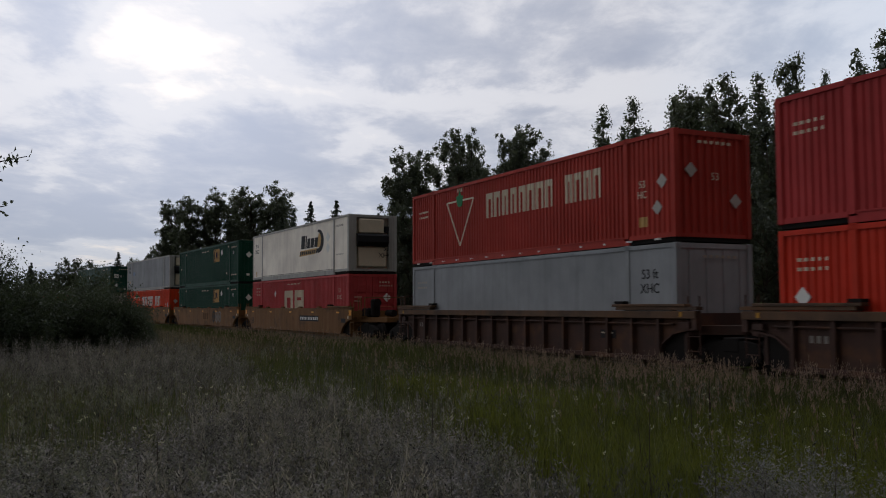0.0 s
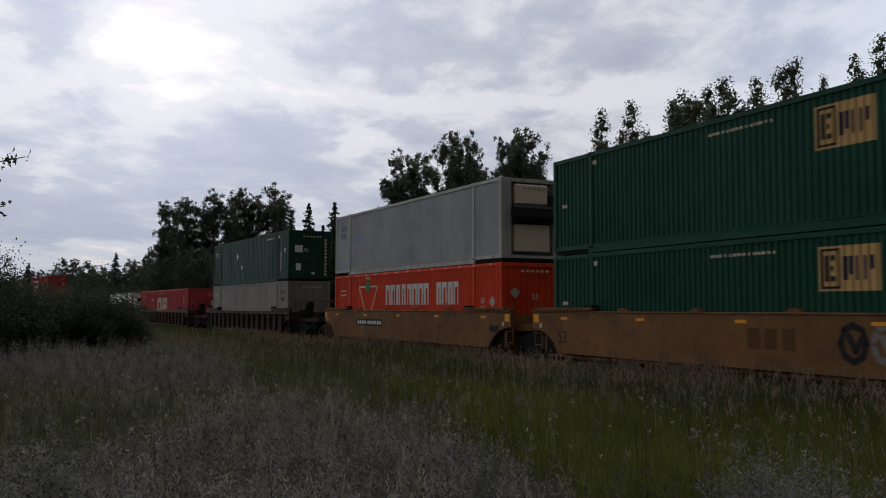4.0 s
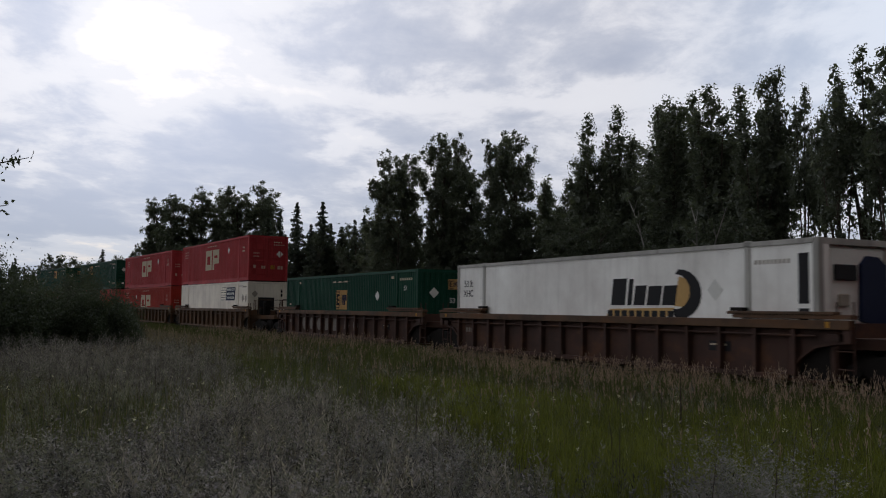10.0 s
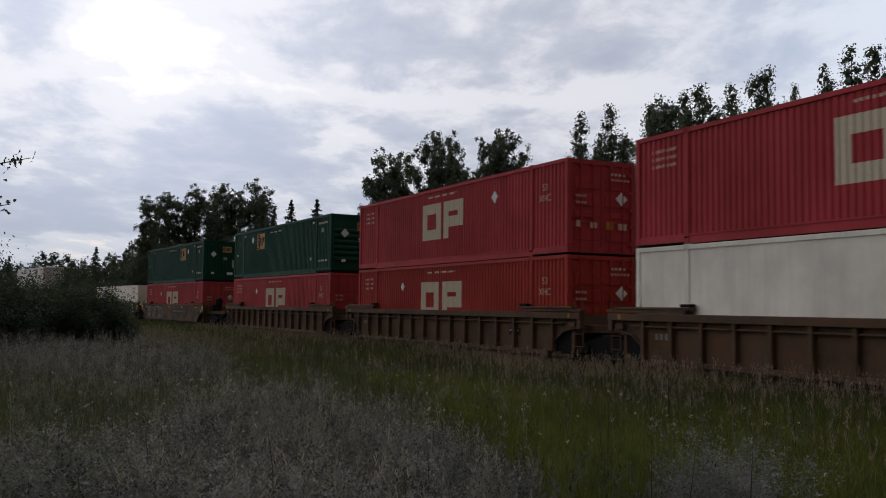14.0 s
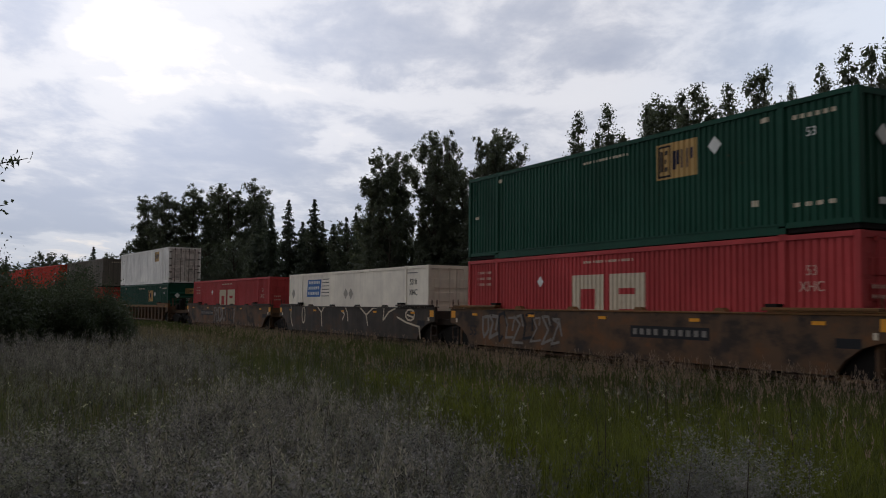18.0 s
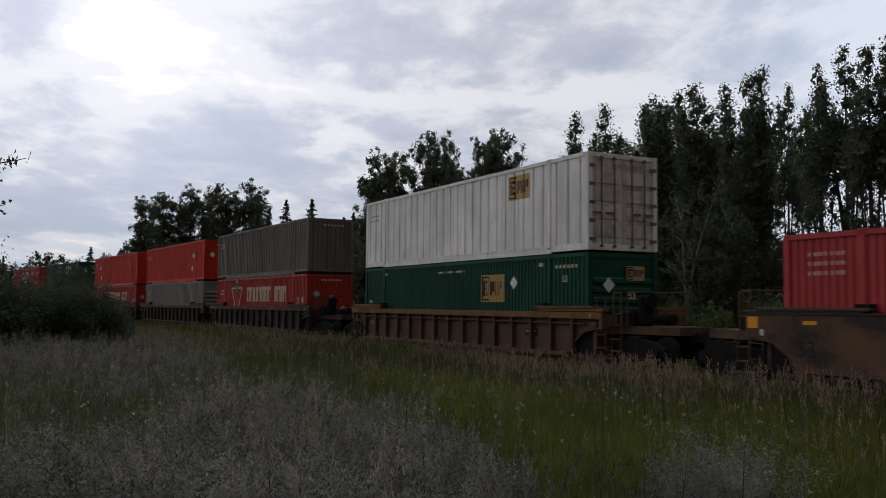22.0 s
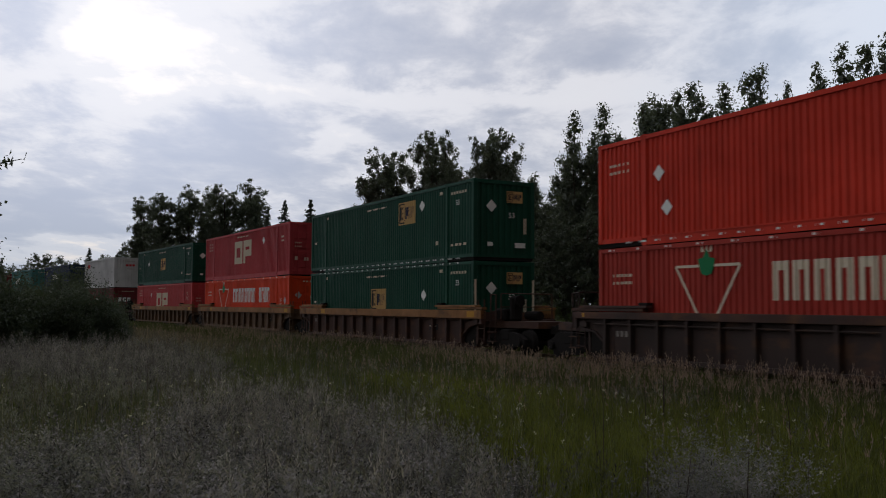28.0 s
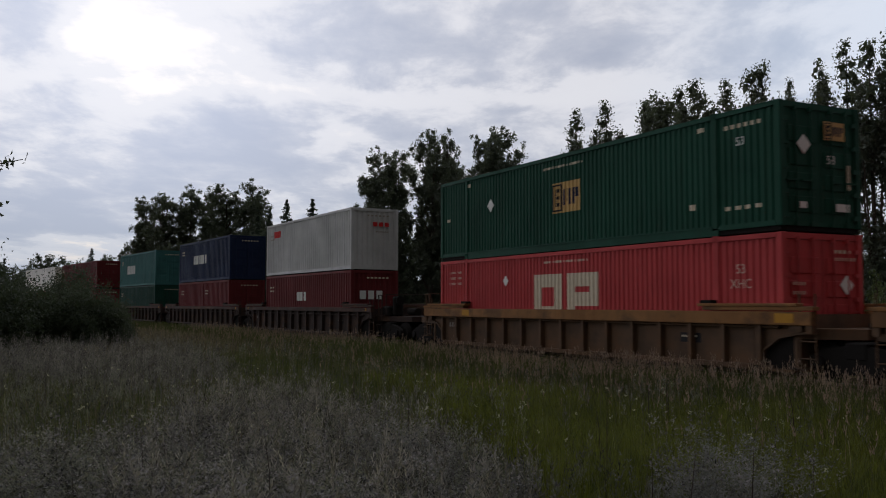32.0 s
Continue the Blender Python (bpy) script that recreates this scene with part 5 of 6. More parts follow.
sweep("ballast", [(-2.6, -0.45), (-1.7, -0.19), (1.7, -0.19), (2.6, -0.45)], M_BALLAST, "grey crushed-stone ballast bed under the rails", "ballast")
for sg in (-1, 1):
    o = sg * 0.755
    sweep("rail", [(o - 0.07, -0.17), (o + 0.07, -0.17), (o + 0.07, -0.15), (o + 0.01, -0.13), (o + 0.01, -0.04), (o + 0.036, -0.03), (o + 0.036, 0), (o - 0.036, 0), (o - 0.036, -0.03), (o - 0.01, -0.04), (o - 0.01, -0.13), (o - 0.07, -0.15)], M_RAIL, "worn steel rail on timber sleepers", "rail")
bm = bmesh.new()
for i in range(330):
    x = -180 + i * 0.6
    y, a = track(x)
    c, s_ = math.cos(a), math.sin(a)
    v = []
    for dx in (-0.11, 0.11):
        for dy in (-1.3, 1.3):
            for z in (-0.30, -0.172):
                v.append(bm.verts.new((x + dx * c - dy * s_, y + dx * s_ + dy * c, z)))
    for q in ((0, 1, 3, 2), (4, 6, 7, 5), (0, 4, 5, 1), (2, 3, 7, 6), (1, 5, 7, 3)):
        bm.faces.new([v[k] for k in q])
sl = part("sleepers", bm, M_TIE)
tagged(sl, "dark creosoted timber sleepers under the rails", "sleepers", kind="stuff")


# ---- trees ----
M_POPLAR = foliage("poplar_leaf", (0.080, 0.098, 0.076), (0.160, 0.182, 0.134), 0.42, gloss=0.5)
M_LEAF = foliage("broad_leaf", (0.066, 0.083, 0.062), (0.136, 0.158, 0.112), 0.42, gloss=0.5)
M_NEEDLE = foliage("spruce_needle", (0.050, 0.066, 0.056), (0.092, 0.114, 0.090), 0.5, gloss=0.4)
M_BUSH = foliage("bush_leaf", (0.036, 0.050, 0.033), (0.080, 0.100, 0.060), 0.5, gloss=0.4)
M_THICKET = foliage("thicket_leaf", (0.085, 0.118, 0.048), (0.185, 0.235, 0.095), 0.5, gloss=0.4)


def leaf_mesh(name, pts, size, m, rng, flat=0.3):
    """Many small folded leaf sprays round the given points, as one mesh: two triangles each, turned at random."""
    n = len(pts)
    c = np.asarray(pts)
    d1 = rng.normal(size=(n, 3))
    d1 /= np.linalg.norm(d1, axis=1)[:, None]
    d2 = np.cross(d1, rng.normal(size=(n, 3)))
    d2 /= np.linalg.norm(d2, axis=1)[:, None]
    s = (np.asarray(size) * rng.uniform(0.6, 1.4, n))[:, None]
    nrm = np.cross(d1, d2)
    v = np.stack([c - d1 * s, c + d2 * s * 0.55 + nrm * s * flat, c + d1 * s, c - d2 * s * 0.55 + nrm * s * flat], 1).reshape(-1, 3)
    f = np.arange(4 * n).reshape(-1, 4)
    tri = np.concatenate([f[:, [0, 1, 2]], f[:, [0, 2, 3]]], 1).reshape(-1, 3)
    me = bpy.data.meshes.new(name)
    me.vertices.add(len(v))
    me.vertices.foreach_set("co", v.ravel())
    me.loops.add(tri.size)
    me.loops.foreach_set("vertex_index", tri.ravel())
    me.polygons.add(len(tri))
    me.polygons.foreach_set("loop_start", np.arange(0, tri.size, 3))
    me.polygons.foreach_set("loop_total", np.full(len(tri), 3))
    me.update(calc_edges=True)
    me.materials.append(m)
    return me


def clump_cloud(rng, spots, leaf, fill, tall=1.0, core=9):
    """Leaf places and sizes in clumps: each spot is a centre and a radius; big leaves inside, small ones towards the rim."""
    out, sizes = [], []
    for c, r in spots:
        for n, near_, size in ((max(6, int(fill * (r / leaf) ** 2)), 0.40, leaf), (core, 0.9, 0.42 * r)):
            d = rng.normal(size=(n, 3))
            d /= np.linalg.norm(d, axis=1)[:, None]
            k = r if size == leaf else 0.62 * r
            out.append(np.asarray(c) + d * k * rng.uniform(size=(n, 1)) ** near_ * np.array([1.0, 1.0, tall]))
            sizes.append(np.full(n, size))
    return np.concatenate(out), np.concatenate(sizes)


def column(bm, rng, height, open_below):
    """Steep limbs round a leader, each a narrow plume that ends in a point."""
    spots = []
    lead = Vector((rng.normal(0, 0.02), rng.normal(0, 0.02), 0.985)) * height
    tube(bm, (0, 0, 0), lead, height * 0.011, 8, 0.012)
    n = int(rng.integers(5, 7))
    for i in range(n):
        ang = i * 2.4 + rng.uniform(-0.5, 0.5)
        low = rng.uniform(0.05, 0.42) if i else 0.25
        top = (1.0 if not i else rng.uniform(0.62, 0.95)) * height
        off = height * rng.uniform(0.060, 0.105) * (i > 0) * (1.25 - 0.5 * top / height)
        a = lead * low
        b = Vector((lead.x + off * math.cos(ang), lead.y + off * math.sin(ang), top))
        if i:
            tube(bm, a, b, height * 0.006, 6, 0.012)
        m = int((b - a).length / 0.25)
        for k in range(m):
            t = (k + rng.uniform(0, 1)) / m
            z = a.lerp(b, t).z / height
            if rng.uniform() < (0.04 if not open_below else 0.76 if 0.27 < z < 0.58 else 0.20):
                continue
            r = rng.uniform(0.38, 0.58) * min(1.0, (1 - t) * 3.0 + 0.62)
            side = rng.uniform(0, math.tau)
            w = rng.uniform(0.05, 0.62) * min(1.0, (1 - t) * 3.0 + 0.25)
            c = a.lerp(b, t) + Vector((w * math.cos(side), w * math.sin(side), 0.15))
            spots.append((tuple(c), r))
            if k % 3 == 0:
                tube(bm, a.lerp(b, max(0.0, t - 0.05)), c, 0.02, 4, 0.006)
    return spots


def lobed(bm, rng, height, low, half, lobes, upright, gaps=0.12, top=0.72):
    """A forked trunk whose boughs end in rounded lobes of leaf clumps, with open places between them."""
    spots = []
    lead = Vector((rng.normal(0, 0.03), rng.normal(0, 0.03), 0.88)) * height
    tube(bm, (0, 0, 0), lead, height * 0.017, 8, 0.03)
    for i in range(lobes):
        f = (i + 0.5) / lobes
        z = height * (low + (0.93 - low) * f)
        body = math.sin(math.pi * min(0.98, 0.22 + top * f)) ** 0.6
        ang = i * 2.4 + rng.uniform(-0.4, 0.4)
        reach = half * height * body * rng.uniform(0.45, 1.05)
        end = Vector((lead.x * f + reach * math.cos(ang), lead.y * f + reach * math.sin(ang), z + rng.uniform(-0.02, 0.04) * height))
        base = lead * max(0.08, (z - reach * upright) / lead.z)
        tube(bm, base, end, 0.05 + 0.05 * (1 - f), 6, 0.015)
        big = height * rng.uniform(0.046, 0.080) * (0.75 + 0.25 * body)
        for k in range(11):
            if rng.uniform() < gaps:
                continue
            d = rng.normal(size=3)
            d /= np.linalg.norm(d)
            c = np.asarray(end) + d * big * rng.uniform(0.3, 1.1) * np.array([1.0, 1.0, 1.2])
            spots.append((tuple(c), big * rng.uniform(0.36, 0.60)))
        for k in range(3):                          # sprigs that stand up from the lobe
            c = np.asarray(end) + np.array([rng.normal(0, 0.5) * big, rng.normal(0, 0.5) * big, big * rng.uniform(1.0, 1.5)])
            spots.append((tuple(c), big * rng.uniform(0.24, 0.36)))
    for k in range(lobes * (2 if top < 0.6 else 4)):   # the inside of the crown
        f = rng.uniform(0.0, 0.9)
        w, g = rng.uniform(0, math.tau), half * height * 0.5 * math.sqrt(rng.uniform())
        spots.append(((g * math.cos(w), g * math.sin(w), height * (low + (0.9 - low) * f)), height * rng.uniform(0.022, 0.042)))
    return spots


def tree(name, seed, height, kind):
    """kind: poplar (tall, narrow plumes), thin (the same, more open), aspen or broad (lobed), spruce (cone)."""
    rng = np.random.default_rng(seed)
    root = new(name)
    bm = bmesh.new()
    if kind in ("poplar", "thin"):
        m = M_POPLAR
        pts, size = clump_cloud(rng, column(bm, rng, height, kind == "thin"), 0.056, 1.6, 1.45)
    elif kind == "aspen":
        m = M_POPLAR
        pts, size = clump_cloud(rng, lobed(bm, rng, height, 0.10, 0.080, 22, 1.7, 0.10, 0.50), 0.058, 1.9, 1.05)
    elif kind == "broad":
        m = M_LEAF
        pts, size = clump_cloud(rng, lobed(bm, rng, height, 0.10, 0.30, 34, 0.7), 0.095, 1.9)
    else:
        pts = []
        tube(bm, (0, 0, 0), (0, 0, height * 0.99), height * 0.014, 8, 0.012)
        for i in range(44):                         # whorls of boughs that droop and lift at their ends
            h = 0.04 + 0.95 * i / 43
            ring = height * 0.215 * (1.0 - h) ** 0.85 * rng.uniform(0.80, 1.15) + 0.05
            for k in range(7):
                h = 0.04 + 0.95 * min(1.0, (i + rng.uniform(-0.8, 0.8)) / 43)
                a, ln = rng.uniform(0, math.tau), ring * rng.uniform(0.6, 1.15)
                end = Vector((ln * math.cos(a), ln * math.sin(a), h * height - 0.30 * ln))
                tube(bm, (0, 0, h * height), end, 0.02, 4, 0.006)
                q = max(10, int(110 * ln / (0.2 * height)))
                t = rng.uniform(0.05, 1.08, q)[:, None]
                sag = np.array([[0, 0, 1.0]]) * (0.22 * ln * (t - 0.55) ** 2)
                pts.append(np.array([[0, 0, h * height]]) * (1 - t) + np.asarray(end)[None] * t + sag + rng.normal(size=(q, 3)) * np.array([0.11, 0.11, 0.055]) * (0.25 + 0.75 * min(1.0, ring)))
        pts = np.concatenate(pts)
        m, size = M_NEEDLE, np.full(len(pts), 0.10)
    part("trunk", bm, M_BARK, root)
    keep = (pts[:, 2] > height * 0.02) & (pts[:, 2] < height * 1.03)
    part("crown", leaf_mesh("crown", pts[keep], size[keep], m, rng), m, root)
    return root


LIBRARY = {}
for kind, n in (("poplar", 6), ("thin", 2), ("aspen", 3), ("broad", 4), ("spruce", 3)):
    for i in range(n):
        LIBRARY[kind, i] = tree({"poplar": "poplar_tree", "thin": "poplar_tree", "aspen": "aspen_tree", "broad": "broadleaf_tree", "spruce": "spruce_tree"}[kind], 100 + 17 * i + len(kind), 12.0, kind)
USED = set()
LABELS = {"thin": "tall poplar with a bare lower trunk behind the track", "aspen": "tall dark green aspen with loose clumped foliage", "poplar": "tall narrow dark green poplar behind the track", "broad": "broad dark green leafy tree behind the track", "spruce": "dark pointed spruce behind the track"}


def plant(kind, x, y, height, turn, wide=1.0):
    i = int(turn) % {"poplar": 6, "thin": 2, "aspen": 3, "broad": 4, "spruce": 3}[kind]
    src = LIBRARY[kind, i]
    k = height / 12.0
    fx, fz = (src.scale.x, src.scale.z) if (kind, i) in USED else (1.0, 1.0)
    m = pose(x, y, ground_z(x, y) - 0.05, 0, 0, turn * 37.0) @ Matrix.Diagonal((k * wide / fx, k * wide / fx, k / fz, 1))
    if (kind, i) in USED:
        t = copy_thing(src, m)
    else:
        USED.add((kind, i))
        src.matrix_basis = m
        t = src
    tagged(t, LABELS[kind], "tree", {"poplar": "poplar row", "thin": "poplar row", "aspen": "aspens", "broad": "trees behind the track", "spruce": "spruces"}[kind])
    return t
POPLARS_A = (
    (-40.9, 29.7, 12.8, 0.88), (-39.2, 30.7, 13.1, 0.88), (-39.1, 32.7, 13.2, 0.99), (-34.2, 29.7, 12.5, 1.1), (-35, 31.7, 13, 0.99),
    (-31.3, 29.7, 12.2, 1.1), (-32, 31.7, 12.7, 0.99), (-29, 29.7, 12.3, 0.935), (-28.4, 30.7, 12.5, 0.77), (-50.5, 32.8, 10.9, 0.88),
    (-49.5, 33.8, 10.5, 0.88), (-44.8, 31.8, 9.4, 0.88), (-46.3, 34.7, 11.9, 1.2), (-44.1, 35.7, 12.4, 1.2), (-40.7, 35.7, 12.4, 1.2),
    (-38.2, 35.7, 11.8, 1.1), (-55.2, 36.8, 10.3, 1.2),
)
THIN_A = (
    (-26.4, 29.7, 11.2, 0.5), (-23.8, 28.7, 11.3, 0.7), (-26.4, 30.8, 10.2, 0.7), (-23.5, 29.7, 12.1, 0.8), (-21.7, 28.7, 11.6, 0.75),
    (-21.7, 29.7, 12.1, 0.8), (-20.2, 29.7, 11.9, 1),
)
ASPEN_A = (
    (-56.9, 23.7, 13, 1.05), (-57.1, 25.6, 13, 0.8), (-53.2, 26.4, 13.5, 0.9), (-54.4, 28.3, 14.3, 0.75), (-52.2, 28.7, 11.3, 0.85),
    (-49.9, 28.6, 13.5, 0.7), (-48.2, 29.7, 13.4, 1), (-115.8, 18.3, 15.2, 0.95), (-110.5, 19.8, 15.5, 1), (-111.3, 22.4, 16.7, 1),
    (-112.3, 25, 15.8, 0.9), (-107.2, 26.1, 16.3, 1), (-104.1, 27.6, 17.1, 1), (-101.6, 28.5, 14.7, 0.8),
)
BROAD_A = (
    (-54.7, 24.1, 9.1, 0.8), (-53.2, 26.9, 9.2, 0.8), (-48.5, 29.6, 8.9, 0.7), (-116.1, 18.3, 12, 0.7), (-112.2, 21.5, 11.5, 0.8),
    (-110.3, 25.2, 11.9, 0.8), (-102, 28.2, 12.1, 0.7), (-163.9, 8.7, 10.6, 0.8), (-162.5, 11.5, 9.9, 0.8), (-166.8, 14.1, 9.6, 0.8),
    (-140.9, 20.5, 11.4, 0.8), (-165.8, 5.3, 8.5, 0.9), (-158.4, 19.5, 10.1, 0.9), (-162.3, 7.7, 8.2, 1), (-166.5, 4, 7.6, 1),
    (-165.4, 10.5, 8.2, 1), (-162, 12.8, 7.8, 1), (-160.6, 15.3, 8.4, 1), (-157.2, 17.6, 8.2, 1), (-147.1, 19.8, 8.7, 1),
)
BROAD_B = (
    (-135.2, 20.9, 9.1, 1),
)
SPRUCE_A = (
    (-81.7, 23.9, 11.1, 0.9), (-79, 24.7, 11.7, 0.9), (-76, 26.1, 11.5, 1.05), (-73, 28, 9.7, 0.9), (-68.7, 27.5, 8.9, 0.9),
    (-75.4, 27.7, 9.3, 1.1), (-78.5, 25.9, 9.7, 1.1), (-84.2, 23.5, 10.6, 1.1), (-77.7, 27.5, 9.8, 1.2), (-66.6, 27.3, 9.1, 1.1),
    (-72.5, 28.7, 10.1, 1), (-149.2, 15.4, 10.8, 1.1), (-155.7, 2.9, 8.7, 0.9), (-111.0, 2.4, 7.2, 0.9), (-113.5, 1.0, 6.2, 0.9),
)
FILL_A = (
    (-110.6, 16.2, 7.9, 1.02), (-105.9, 18.4, 8.8, 0.9), (-101.7, 19.5, 9.1, 1.01), (-96.9, 21.8, 8.6, 1.14), (-92.6, 23.2, 8.8, 0.94),
    (-88.1, 24.9, 9.6, 0.94), (-84.2, 25.4, 9.2, 1.08), (-80.1, 26.5, 9.2, 0.88), (-75.9, 27.5, 9.3, 1.04), (-72.2, 27.9, 8.4, 0.92),
    (-68.4, 28.3, 8.3, 1.1), (-64.5, 28.8, 7.9, 0.88), (-65.4, 30.6, 8.7, 0.89), (-60.2, 29.9, 8, 0.93), (-55.5, 29.5, 8, 0.91),
    (-49.4, 28.3, 7.5, 1.02), (-51.9, 30.8, 7.8, 0.9), (-49.1, 31.3, 7.9, 1.14), (-45.3, 30.8, 8.2, 0.96), (-39.3, 27.5, 7.3, 1.11),
)
FILL_B = (
    (-37.5, 27.7, 6.9, 1.1), (-39.7, 31.4, 7.6, 1.01), (-36.9, 29.9, 6.8, 0.96), (-34.3, 29.9, 6.6, 1.01), (-32.7, 29.4, 6.6, 0.89),
    (-30.8, 29.4, 6.2, 0.97), (-27.6, 27.5, 6.2, 1.07), (-28.1, 29.9, 5, 1), (-25.9, 29, 4.5, 0.9), (-26.3, 31, 4.8, 1),
    (-23.3, 29, 4.2, 1), (-23.7, 31, 4.7, 1.1), (-21.9, 30, 4.4, 1), (-20.6, 30, 4.5, 1.2), (-53.8, 50, 6.1, 1.2),
    (-48.7, 47.9, 6, 1.2), (-50.2, 52, 5.8, 1.3), (-45.9, 49.9, 5.9, 1.2), (-41, 47, 5.4, 1.3), (-43.2, 51.9, 5.9, 1.3),
)
FILL_C = (
    (-38.6, 49, 5.4, 1.3), (-38.8, 52, 5.7, 1.3), (-33.7, 48, 5.1, 1.3),
)
BUSHES = ((-36.7, 0.3, 3.8, 2.2), (-39.6, 2.3, 3.2, 2.0), (-41.0, 4.3, 2.8, 1.8), (-42.6, 5.4, 1.8, 0.9), (-47.0, 4.2, 3.6, 2.4), (-34.5, -1.6, 3.9, 2.4))
n_tree = 0
for kind, rows in (("poplar", [(x, y, h, 1.08 * w) for x, y, h, w in POPLARS_A]), ("thin", [(x, y, h, 1.25 * w) for x, y, h, w in THIN_A]), ("aspen", [(x, y, h, (1.15 if x < -100 else 1.0) * w) for x, y, h, w in ASPEN_A]), ("broad", [(x, y, h, (1.3 if x < -130 else 1.0) * w) for x, y, h, w in BROAD_A + BROAD_B]), ("spruce", SPRUCE_A), ("broad", FILL_A + FILL_B + FILL_C)):
    for x, y, h, w in rows:
        n_tree += 1
        plant(kind, x, y, h, n_tree, w)


# ---- bushes ----
def bush(x, y, height, spread, seed, label, m=M_BUSH, count=42000):
    rng = np.random.default_rng(seed)
    root = tagged(new("bush"), label, "bush")
    root.matrix_basis = pose(x, y, ground_z(x, y) - 0.05)
    bm = bmesh.new()
    pts = []
    for i in range(34):
        a = rng.uniform(0, math.tau)
        r = spread * math.sqrt(rng.uniform(0.02, 1))
        top = Vector((r * math.cos(a), r * math.sin(a), height * (1 - 0.55 * (r / spread) ** 2) * rng.uniform(0.72, 1.05)))
        tube(bm, (top.x * 0.25, top.y * 0.25, 0), top, 0.035, 5, 0.008)
        k = count // 34
        t = rng.uniform(0.15, 1.05, k)
        p = np.outer(t, np.asarray(top)) + np.array([top.x * 0.25, top.y * 0.25, 0])[None] * (1 - t)[:, None]
        pts.append(p + rng.normal(size=(k, 3)) * (0.10 + 0.20 * rng.uniform(size=(k, 1))) * height * 0.34)
    part("branchwork", bm, M_BARK, root)
    pts = np.concatenate(pts)
    pts = pts[pts[:, 2] > 0.05]
    part("leaves", leaf_mesh("leaves", pts, height * 0.0135, m, rng), m, root)
    return root


for i, (x, y, h, sp) in enumerate(BUSHES):
    bush(x, y, h, sp, 300 + i, "dense dark green bush in the field beside the track")

# tall shrubs in a belt beyond the line
def shrub(x, y, height, spread, seed):
    """Many steep wands from one foot, leafy from low down to their tips."""
    rng = np.random.default_rng(seed)
    root = tagged(new("shrub"), "tall green wild shrub with upright wands beyond the track", "shrub", "shrubs beyond the track")
    root.matrix_basis = pose(x, y, ground_z(x, y) - 0.05)
    bm = bmesh.new()
    spots = []
    for i in range(22):
        a, r = rng.uniform(0, math.tau), spread * math.sqrt(rng.uniform(0.02, 1))
        top = Vector((r * math.cos(a), r * math.sin(a), height * rng.uniform(0.55, 1.0) * (1 - 0.25 * (r / spread) ** 2)))
        foot = Vector((top.x * 0.45, top.y * 0.45, 0))
        tube(bm, foot, top, 0.018, 4, 0.005)
        for k in range(9):
            t = rng.uniform(0.12, 1.0)
            spots.append((tuple(foot.lerp(top, t) + Vector((rng.normal(0, 0.06), rng.normal(0, 0.06), 0))), rng.uniform(0.10, 0.22) * (1.15 - 0.6 * t)))
    part("branchwork", bm, M_BARK, root)
    part("leaves", leaf_mesh("leaves", *clump_cloud(rng, spots, 0.050, 2.2, 1.7, 3), M_THICKET, rng), M_THICKET, root)
    return root


rnd = random.Random(77)
for i in range(60):
    u = i / 59
    x = -58.0 + 47.0 * u
    row = i % 4
    shrub(x + rnd.uniform(-0.6, 0.6), track(x)[0] + 5.6 + 1.8 * row + rnd.uniform(-0.5, 0.5), (1.5 + 0.45 * row + 2.1 * u * u) * rnd.uniform(0.8, 1.15), rnd.uniform(0.9, 1.5), 700 + i)


def birch(x, y, height, lean, seed):
    """A pale leaning stem that forks, with a thin crown."""
    rng = np.random.default_rng(seed)
    root = tagged(new("birch_tree"), "slender pale-barked leaning birch before the dark trees", "tree")
    root.matrix_basis = pose(x, y, ground_z(x, y) - 0.05)
    bm = bmesh.new()
    p, spots = Vector((0, 0, 0)), []
    for k in range(6):
        q = p + Vector((lean[0] * (0.3 + 0.25 * k) + rng.normal(0, 0.05), lean[1], height / 6))
        tube(bm, p, q, 0.085 - 0.011 * k, 8, 0.085 - 0.011 * (k + 1))
        if k > 1:
            for j in range(2):
                e = q + Vector((rng.normal(0, 0.7), rng.normal(0, 0.5), rng.uniform(0.4, 1.1)))
                tube(bm, q, e, 0.025, 5, 0.008)
                spots += [(tuple(q.lerp(e, rng.uniform(0.4, 1.1)) + Vector((rng.normal(0, 0.2), rng.normal(0, 0.2), 0))), rng.uniform(0.16, 0.28)) for n in range(3)]
        p = q
    part("trunk", bm, M_BIRCH, root, "pale grey-white bark")
    part("crown", leaf_mesh("crown", *clump_cloud(rng, spots, 0.06, 1.6, 1.0, 3), M_LEAF, rng), M_LEAF, root)


for i, (x, y, h, lean) in enumerate(((-30.2, 25.4, 6.4, (-0.30, 0.0)), (-28.4, 25.8, 6.0, (0.22, 0.05)), (-27.3, 25.2, 5.6, (-0.08, 0.0)))):
    birch(x, y, h, lean, 60 + i)

